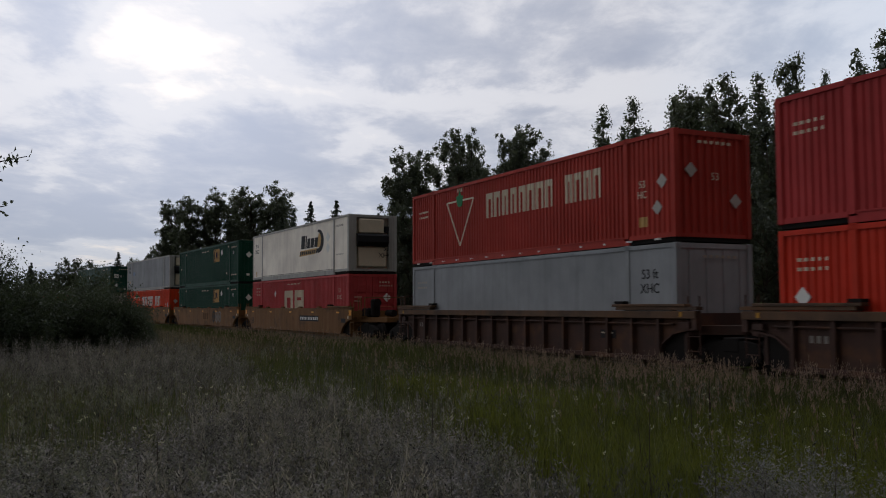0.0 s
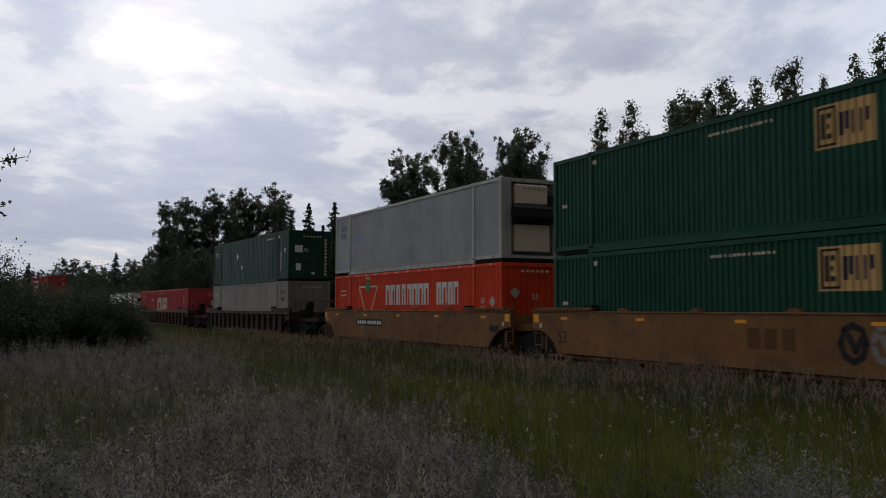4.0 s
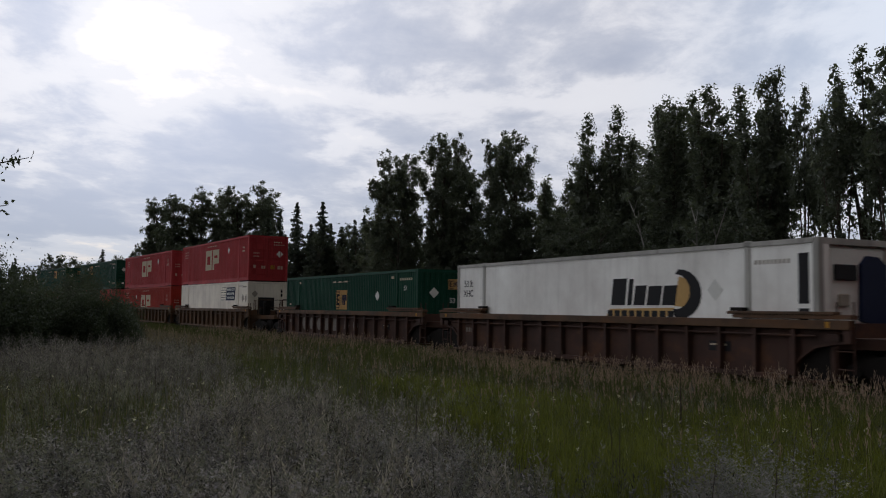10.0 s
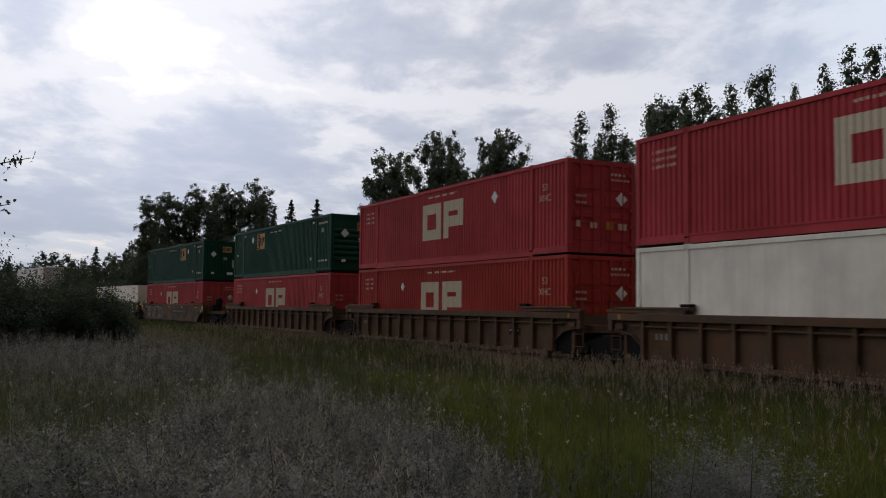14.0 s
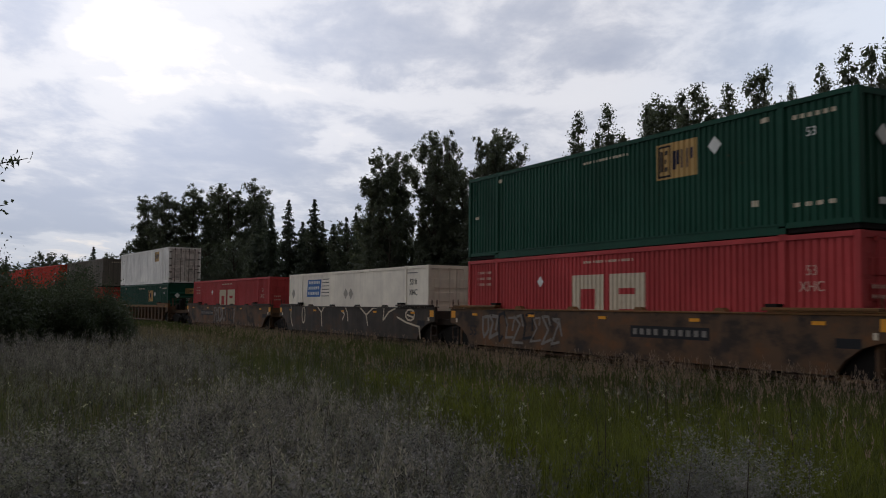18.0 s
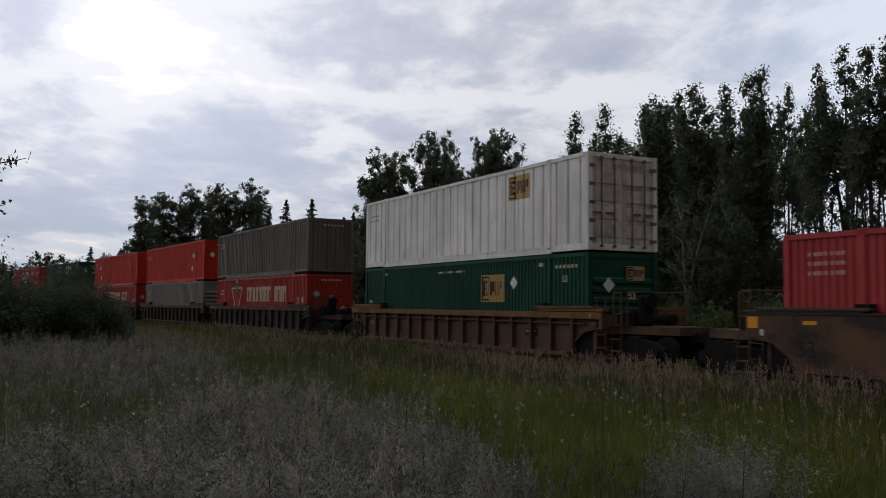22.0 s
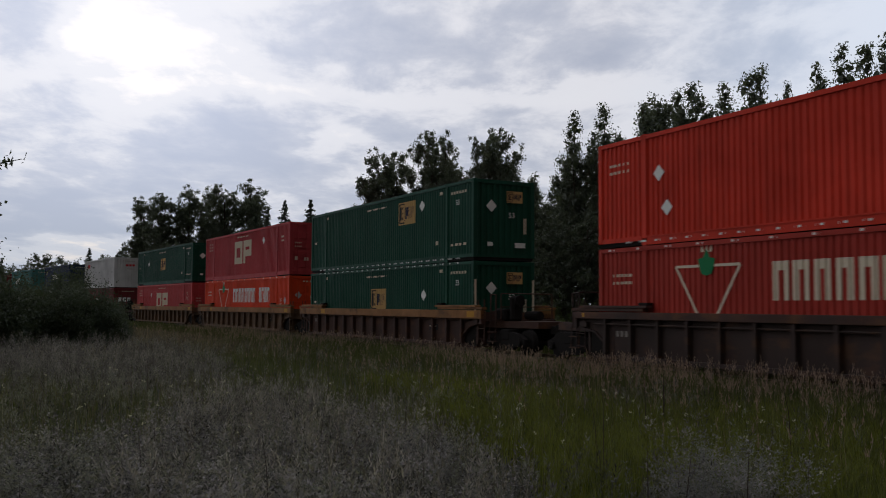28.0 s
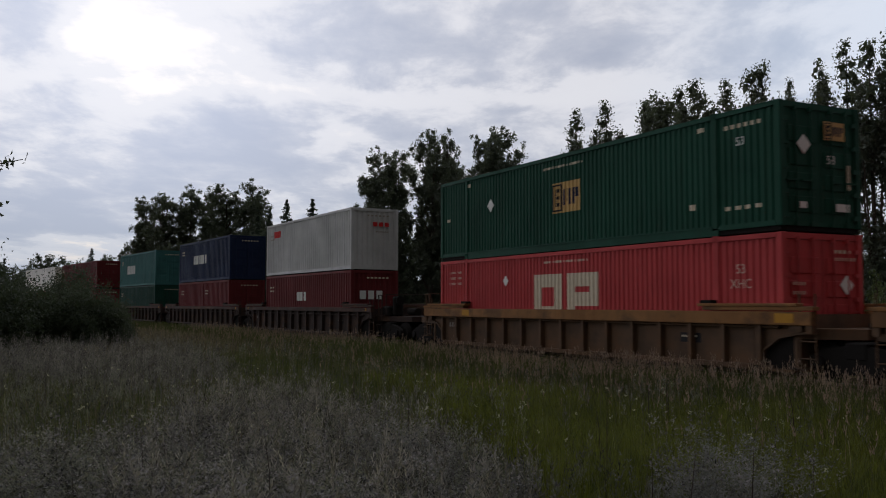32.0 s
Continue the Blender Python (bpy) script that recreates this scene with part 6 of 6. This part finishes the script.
# a bare-tipped bough of a tree that stands just out of view
rng = np.random.default_rng(9)
root = tagged(new("overhanging_tree"), "thin leafy boughs of a tree at the field's edge", "tree")
root.matrix_basis = pose(-15.6, -1.6, -0.75)
bm = bmesh.new()
tube(bm, (0, 0, 0), (0.1, 0.0, 6.2), 0.16, 9, 0.06)
pts = []
for z0, (ex, ey, ez) in ((3.4, (-0.3, 1.95, 3.92)), (3.6, (0.2, 1.75, 4.25)), (4.0, (0.15, 2.2, 4.62)), (4.6, (-0.4, 1.5, 5.2))):
    tube(bm, (0.05, 0, z0), (ex, ey, ez), 0.03, 5, 0.006)
    for k in range(80):
        t = rng.uniform(0.35, 1.0)
        pts.append((0.05 + (ex - 0.05) * t + rng.normal(0, 0.08), ey * t + rng.normal(0, 0.08), z0 + (ez - z0) * t + rng.normal(0, 0.07)))
part("trunk", bm, M_BARK, root)
part("leaves", leaf_mesh("leaves", np.array(pts), 0.045, M_BUSH, rng), M_BUSH, root)


# ---- field plants ----
def strip_mesh(name, v, tri, m):
    me = bpy.data.meshes.new(name)
    me.vertices.add(len(v))
    me.vertices.foreach_set("co", np.ascontiguousarray(v, dtype=np.float32).ravel())
    me.loops.add(tri.size)
    me.loops.foreach_set("vertex_index", np.ascontiguousarray(tri, dtype=np.int32).ravel())
    me.polygons.add(len(tri))
    me.polygons.foreach_set("loop_start", np.arange(0, tri.size, 3, dtype=np.int32))
    me.polygons.foreach_set("loop_total", np.full(len(tri), 3, dtype=np.int32))
    me.update(calc_edges=True)
    me.materials.append(m)
    return me


def gz(x, y):
    return np.array([ground_z(a, b) for a, b in zip(x, y)])


def yt(x):
    return np.array([track(a)[0] for a in x])


def scatter(n, r0, r1, rng, power=1.0):
    """Places in the field, thinning with distance from where one stands."""
    r = r0 + (r1 - r0) * rng.uniform(size=n) ** power
    b = rng.uniform(-0.06, 1.02, n)
    return -r * np.cos(b), r * np.sin(b)


def patchy(x, y, s, seed):
    return np.array([noise.noise((a * s + seed, b * s, seed * 1.7)) for a, b in zip(x, y)])


def blades(name, x, y, h, w, lean, m, rng, label, seg=2):
    n = len(x)
    z = gz(x, y) - 0.02
    a = rng.uniform(0, math.tau, n)
    d = np.stack([np.cos(a), np.sin(a), np.zeros(n)], 1)
    s = np.stack([-np.sin(a + rng.normal(0, 0.5, n)), np.cos(a), np.zeros(n)], 1)
    base = np.stack([x, y, z], 1)
    ln = (lean * rng.uniform(0.2, 1.3, n) * h)[:, None]
    up = np.array([0, 0, 1.0])[None]
    mid = base + up * (h * 0.58)[:, None] + d * ln * 0.30
    tip = base + up * (h * rng.uniform(0.88, 1.0, n))[:, None] + d * ln
    wv = (s * w[:, None]) * 0.5
    v = np.stack([base - wv, base + wv, mid - wv * 0.8, mid + wv * 0.8, tip], 1).reshape(-1, 3)
    i = np.arange(n)[:, None] * 5
    tri = np.concatenate([i + np.array([[0, 1, 3]]), i + np.array([[0, 3, 2]]), i + np.array([[2, 3, 4]])], 1).reshape(-1, 3)
    return tagged(new(name, strip_mesh(name, v, tri, m)), label, "grass", kind="stuff")


def sprays(name, x, y, h, m, rng, label, leaves, size, top=0.25, flare=0.10, slim=0.35, rise=0.6, category="weeds", lean=None):
    """Upright stems set with many small slim leaves or seed grains; top: the part of the stem, from which they start."""
    n = len(x)
    z = gz(x, y) - 0.02
    a = rng.uniform(0, math.tau, n)
    ln = rng.uniform(0.0, 0.22, n) * h
    if lean is not None:
        a, ln = lean[0], lean[1] * h
    base = np.stack([x, y, z], 1)
    tip = base + np.stack([np.cos(a) * ln, np.sin(a) * ln, h], 1)
    sw = np.stack([-np.sin(a), np.cos(a), np.zeros(n)], 1) * 0.0022
    v1 = np.stack([base - sw, base + sw, tip], 1).reshape(-1, 3)
    t1 = np.arange(3 * n).reshape(-1, 3)
    k = leaves
    t = rng.uniform(top, 1.0, (n, k))
    c = base[:, None] + (tip - base)[:, None] * t[..., None]
    ang = rng.uniform(0, math.tau, (n, k))
    out = np.stack([np.cos(ang), np.sin(ang), np.full((n, k), rise) + rng.normal(0, 0.35, (n, k))], 2)
    fl = (flare * (1.15 - t) / (1.15 - top) + 0.012)[..., None] * rng.uniform(0.2, 1.0, (n, k))[..., None] * h[:, None, None]
    c = c + out * fl
    e1 = out / np.linalg.norm(out, axis=2)[..., None] * size * rng.uniform(0.6, 1.5, (n, k))[..., None]
    e2 = np.stack([-np.sin(ang), np.cos(ang), rng.normal(0, 0.5, (n, k))], 2) * size * slim
    v2 = np.stack([c - e2 * 0.5, c + e2 * 0.5, c + e1], 2).reshape(-1, 3)
    t2 = np.arange(3 * n * k).reshape(-1, 3) + 3 * n
    return tagged(new(name, strip_mesh(name, np.concatenate([v1, v2]), np.concatenate([t1, t2]), m)), label, category, kind="stuff")


def bunches(n, r0, r1, rng, stems, power=1.0):
    """Places of many-stemmed plants: centre places, and for each stem its lean outwards from the middle."""
    cx, cy = scatter(n, r0, r1, rng, power)
    a = rng.uniform(0, math.tau, (n, stems))
    r = 0.16 * np.sqrt(rng.uniform(size=(n, stems)))
    return cx, cy, cx[:, None] + r * np.cos(a), cy[:, None] + r * np.sin(a), a, 0.08 + 2.4 * r * rng.uniform(0.6, 1.3, (n, stems))


def podded(name, x, y, h, m, rng, label, pods):
    """Dry stalks with long pods set in two ranks, slanting upwards like the bones of a fish."""
    n = len(x)
    z = gz(x, y) - 0.02
    a = rng.uniform(0, math.tau, n)
    base = np.stack([x, y, z], 1)
    ln = rng.uniform(0.05, 0.30, n) * h
    b = rng.uniform(0, math.tau, n)
    tip = base + np.stack([np.cos(b) * ln, np.sin(b) * ln, h], 1)
    sw = np.stack([-np.sin(a), np.cos(a), np.zeros(n)], 1) * 0.004
    v1 = np.stack([base - sw, base + sw, tip], 1).reshape(-1, 3)
    t1 = np.arange(3 * n).reshape(-1, 3)
    j = np.arange(pods)[None]
    t = np.clip(0.38 + 0.60 * (j + rng.uniform(-0.3, 0.3, (n, pods))) / pods, 0, 1)
    c = base[:, None] + (tip - base)[:, None] * t[..., None]
    ang = a[:, None] + math.pi * (j % 2) + rng.normal(0, 0.35, (n, pods))
    out = np.stack([np.cos(ang), np.sin(ang), np.full((n, pods), 0.75) + rng.normal(0, 0.2, (n, pods))], 2)
    out /= np.linalg.norm(out, axis=2)[..., None]
    size = (rng.uniform(0.07, 0.13, (n, pods)) * (1.25 - 0.7 * t))[..., None]
    wide = np.stack([-np.sin(ang), np.cos(ang), rng.normal(0, 0.8, (n, pods))], 2) * 0.0055
    mid = c + out * size * 0.5
    end = mid + (out + np.array([0, 0, 0.55])) * size * 0.45
    v2 = np.stack([c, mid - wide, mid + wide, end], 2).reshape(-1, 3)
    i = np.arange(n * pods)[:, None] * 4 + 3 * n
    t2 = np.concatenate([i + np.array([[0, 1, 2]]), i + np.array([[1, 3, 2]])], 1).reshape(-1, 3)
    return tagged(new(name, strip_mesh(name, np.concatenate([v1, v2]), np.concatenate([t1, t2]), m)), label, "weeds", kind="stuff")


M_GRASS = foliage("grass_blade", (0.032, 0.044, 0.014), (0.155, 0.172, 0.062), fine=2.5, hard=0.12)
M_DRY = foliage("dry_grass", (0.06, 0.05, 0.035), (0.30, 0.255, 0.19), fine=3.0, hard=0.10)
M_SEED = foliage("grass_seed", (0.17, 0.122, 0.108), (0.47, 0.345, 0.305), fine=5.0, hard=0.12)
# near-black low tone: shade in the gaps between weeds, put into the leaf colour
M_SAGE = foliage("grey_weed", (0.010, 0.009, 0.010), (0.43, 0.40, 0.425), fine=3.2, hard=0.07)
M_SILVER = foliage("silver_weed", (0.060, 0.060, 0.064), (0.40, 0.40, 0.42), fine=3.2, hard=0.15)
# again the shaded gaps are coloured in by the almost black tone
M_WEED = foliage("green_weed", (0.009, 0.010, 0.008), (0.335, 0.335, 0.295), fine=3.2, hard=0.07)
M_POD = foliage("dry_pod", (0.034, 0.030, 0.030), (0.51, 0.468, 0.46), fine=2.2, hard=0.12)
M_LUSH = foliage("lush_blade", (0.045, 0.058, 0.012), (0.225, 0.245, 0.048), fine=3.0, hard=0.10)
M_FLOWER = foliage("pale_flower", (0.45, 0.44, 0.38), (0.65, 0.62, 0.45))
M_STALK = plain("dead_stalk", (0.055, 0.042, 0.036), 0.9)
# drifts of weeds in the field: centre, half lengths along x and y
GREY_DRIFTS = ((-28.4, 3.7, 9.0, 2.8), (-9.4, 1.4, 3.4, 1.8), (-8.0, 3.0, 2.6, 1.6), (-9.0, 4.4, 2.0, 0.9), (-13.5, 4.0, 3.5, 1.4), (-6.5, 5.8, 1.0, 0.7))
SILVER_DRIFTS = ((-6.6, 5.95, 1.3, 0.85), (-9.0, 4.2, 1.2, 0.5))
LEAFY_DRIFTS = ((-8.6, 0.6, 3.4, 1.6), (-6.2, 2.2, 1.6, 1.4))
POD_DRIFTS = ((-8.2, 2.7, 2.6, 1.5), (-11.0, 3.6, 3.4, 1.5), (-6.6, 3.4, 1.2, 1.0))
HOLLOW = ((-5.3, 3.9, 0.5, 0.5), (-6.1, 4.55, 0.5, 0.5), (-7.1, 5.25, 0.5, 0.5), (-8.2, 6.2, 0.7, 0.6))     # a strip of grass between the weeds
DAMP_DRIFTS = HOLLOW + ((-10.6, 8.8, 4.2, 2.4), (-9.0, 10.8, 3.4, 2.4), (-6.0, 4.5, 0.8, 0.5), (-5.9, 7.6, 1.6, 1.3), (-17.0, 9.6, 5.0, 1.3))
GREEN_DRIFTS = DAMP_DRIFTS + ((-19.3, 6.1, 5.0, 1.2), (-25.0, 8.2, 7.0, 1.3))


def within(x, y, drifts, seed):
    """How deep in a drift each place lies, with ragged edges: above 0 is inside."""
    best = np.full(len(x), -9.0)
    for cx, cy, rx, ry in drifts:
        best = np.maximum(best, 1.0 - np.hypot((x - cx) / rx, (y - cy) / ry))
    return best + 0.55 * patchy(x, y, 0.55, seed)


def weed_bunches(name, n, drifts, seed, stems, tall, m, rng, label, leaves, size, slim, top=0.18, flare=0.10, r1=14.0, edge=0.0, stray=0.05):
    """Bushy plants, each a bunch of stems that fan out, standing in drifts."""
    cx, cy, x, y, a, ln = bunches(n, 4.3, r1, rng, stems)
    keep = (cy < yt(cx) - 4.5) & ((within(cx, cy, drifts, seed) > edge) | (rng.uniform(size=n) < stray))
    keep &= within(cx, cy, HOLLOW, 1.0) < -0.35
    h = (rng.uniform(*tall, n)[:, None] * rng.uniform(0.72, 1.05, (n, stems)))[keep].ravel()
    return sprays(name, x[keep].ravel(), y[keep].ravel(), h, m, rng, label, leaves, size, top, flare, slim, 0.5, lean=(a[keep].ravel(), ln[keep].ravel()))


def field():
    rng = np.random.default_rng(21)
    # green grass all over the field, thicker towards the line
    x, y = scatter(100000, 4.0, 46.0, rng, 0.85)
    keep = (y < yt(x) - 2.3) & ((within(x, y, GREY_DRIFTS, 8.0) < 0.05) | (rng.uniform(size=len(x)) < 0.3)) & ((np.hypot(x, y) > 13.0) | (rng.uniform(size=len(x)) < 0.22))
    x, y = x[keep], y[keep]
    d = yt(x) - y
    h = rng.uniform(0.20, 0.50, len(x)) + 0.18 * np.exp(-((d - 3.5) / 3.0) ** 2)
    blades("grass", x, y, h, 0.004 + 0.00033 * np.hypot(x, y), 0.5, M_GRASS, rng, "green meadow grass of the field")
    # dry stalks among it
    x, y = scatter(20000, 4.0, 46.0, rng, 0.8)
    keep = (y < yt(x) - 2.2) & (patchy(x, y, 0.16, 5.0) > -0.12) & ((within(x, y, GREEN_DRIFTS, 4.0) < 0.1) | (rng.uniform(size=len(x)) < 0.22)) & ((np.hypot(x, y) > 10.0) | (rng.uniform(size=len(x)) < 0.35))
    x, y = x[keep], y[keep]
    blades("dry_grass", x, y, rng.uniform(0.3, 0.60, len(x)), 0.003 + 0.00022 * np.hypot(x, y), 0.35, M_DRY, rng, "dry straw-coloured grass stalks")
    # seed heads in a belt along the line
    x, y = scatter(42000, 9.0, 60.0, rng, 0.9)
    d = yt(x) - y
    keep = (d > 2.3) & ((d < 4.4 + 2.4 * patchy(x, y, 0.25, 2.0)) | ((d < 9.0) & (rng.uniform(size=len(x)) < 0.10)))
    x, y = x[keep], y[keep]
    sprays("seeding_grass", x, y, rng.uniform(0.50, 0.98, len(x)) + 0.12 * patchy(x, y, 0.5, 9.0), M_SEED, rng, "pinkish seeding grass along the track", 12, 0.052, 0.74, 0.018, 0.24, 2.4, "grass")
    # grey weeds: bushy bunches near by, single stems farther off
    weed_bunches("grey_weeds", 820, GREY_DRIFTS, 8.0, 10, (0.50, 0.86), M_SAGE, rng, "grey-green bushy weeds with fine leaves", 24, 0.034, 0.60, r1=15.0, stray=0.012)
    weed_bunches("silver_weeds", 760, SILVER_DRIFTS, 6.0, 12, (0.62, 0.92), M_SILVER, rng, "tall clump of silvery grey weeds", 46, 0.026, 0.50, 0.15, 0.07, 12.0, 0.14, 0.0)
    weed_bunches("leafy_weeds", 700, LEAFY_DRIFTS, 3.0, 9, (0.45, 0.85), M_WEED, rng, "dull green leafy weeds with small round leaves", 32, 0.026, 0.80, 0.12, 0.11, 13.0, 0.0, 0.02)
    x, y = scatter(9500, 13.0, 42.0, rng, 1.05)
    keep = (y < yt(x) - 5.0) & ((within(x, y, GREY_DRIFTS, 8.0) > 0.0) | (rng.uniform(size=len(x)) < 0.06))
    x, y = x[keep], y[keep]
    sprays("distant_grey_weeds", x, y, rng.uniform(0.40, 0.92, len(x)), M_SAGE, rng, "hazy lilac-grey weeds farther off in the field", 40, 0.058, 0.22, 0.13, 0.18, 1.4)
    x, y = scatter(7500, 4.2, 40.0, rng, 1.05)
    keep = (y < yt(x) - 4.0) & (within(x, y, GREEN_DRIFTS, 3.0) < 0.02) & (patchy(x, y, 0.35, 3.0) > -0.1)
    x, y = x[keep], y[keep]
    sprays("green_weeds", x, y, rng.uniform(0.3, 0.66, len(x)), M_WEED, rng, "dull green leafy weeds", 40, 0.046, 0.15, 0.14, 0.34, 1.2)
    x, y = scatter(5200, 20.0, 33.0, rng, 1.0)
    keep = within(x, y, ((-27.0, 1.6, 5.0, 2.4), (-29.0, 4.6, 4.0, 1.8)), 5.0) > 0.1
    x, y = x[keep], y[keep]
    sprays("tall_grey_weeds", x, y, rng.uniform(0.75, 1.25, len(x)), M_SAGE, rng, "tall lilac-grey weeds before the bush", 40, 0.055, 0.22, 0.11, 0.20, 1.4)
    # dry stalks with pale pods that stand out in front
    x, y = scatter(950, 4.8, 16.0, rng, 1.0)
    keep = (y < yt(x) - 6.0) & (within(x, y, POD_DRIFTS, 11.0) > 0.10)
    x, y = x[keep], y[keep]
    podded("podded_weeds", x, y, rng.uniform(0.66, 1.02, len(x)), M_POD, rng, "tall dry weeds with pale slender pods", 30)
    # lush green grass where the field is damp
    x, y = scatter(150000, 5.0, 36.0, rng, 0.9)
    keep = (y < yt(x) - 3.0) & (within(x, y, DAMP_DRIFTS, 14.0) > 0.0)
    x, y = x[keep], y[keep]
    blades("lush_grass", x, y, rng.uniform(0.32, 0.62, len(x)), 0.005 + 0.00035 * np.hypot(x, y), 0.6, M_LUSH, rng, "fresh green grass in the damp part of the field")
    x, y = scatter(300, 9.0, 28.0, rng, 1.0)
    keep = (y < yt(x) - 6) & ((within(x, y, ((-14.6, 2.3, 5.0, 1.6), (-9.0, 8.0, 4.0, 2.0)), 2.0) > 0.0) | (rng.uniform(size=300) < 0.25))
    sprays("pale_flowers", x[keep], y[keep], rng.uniform(0.50, 0.85, int(keep.sum())), M_FLOWER, rng, "small pale yellow and white flower heads on thin stems", 7, 0.018, 0.95, 0.02, 1.2)
    # a few tall dead stalks
    x, y = scatter(60, 6.0, 20.0, rng, 1.0)
    keep = y < yt(x) - 6
    blades("dead_stalks", x[keep], y[keep], rng.uniform(0.95, 1.35, int(keep.sum())), np.full(int(keep.sum()), 0.011), 0.10, M_STALK, rng, "tall dark dead stalks above the weeds")
    # taller grass close to the line, and the far reach of the field
    x = -(2.0 + 125.0 * rng.uniform(size=70000) ** 1.4)
    y = yt(x) - 1.75 - 3.2 * rng.uniform(size=len(x)) ** 1.3
    r = np.hypot(x, y)
    blades("trackside_grass", x, y, rng.uniform(0.38, 0.80, len(x)), 0.006 + 0.0004 * r, 0.45, M_GRASS, rng, "tall grass at the foot of the ballast")
    x = -rng.uniform(34, 130, 50000)
    y = yt(x) - 2.2 - 14.0 * rng.uniform(size=len(x))
    blades("distant_grass", x, y, rng.uniform(0.3, 0.68, len(x)), 0.012 + 0.0005 * np.abs(x), 0.5, M_DRY, rng, "straw-green grass in the distance of the field")
    # rough grass on the far side of the line
    x = rng.uniform(-110, 10, 26000)
    y = yt(x) + 3.0 + rng.uniform(0, 1, len(x)) ** 1.5 * 16
    blades("far_grass", x, y, rng.uniform(0.4, 0.95, len(x)), np.full(len(x), 0.035), 0.4, M_GRASS, rng, "rough dark grass beyond the track")


field()


# ---- what moves ----
def motions():
    times = [i * 1.0 for i in range(33)]
    for thing, s, z in TRAIN:
        walk(thing, [(t, on_track(s + travel(t), z)) for t in times])
    # the wheels roll while their car passes the field
    for wheel, x in WHEELS:
        s = next(p for o, p, z in TRAIN if o == wheel.parent.parent) + wheel.parent.location.x
        inside = [k for k in range(961) if -40.0 < s + travel(k / 30.0) < -4.0]
        turned = 0.0
        rows = [(0.0, pose(x, 0, 0.42))] if not inside or inside[0] > 0 else []
        for k in inside:
            turned = math.degrees((travel(k / 30.0) - travel(inside[0] / 30.0)) / 0.42)
            rows.append((k / 30.0, pose(x, 0, 0.42) @ Euler((0, radians(turned), 0)).to_matrix().to_4x4()))
        if not inside or inside[-1] < 960:
            rows.append((32.0, pose(x, 0, 0.42) @ Euler((0, radians(turned), 0)).to_matrix().to_4x4()))
        walk(wheel, rows)


motions()
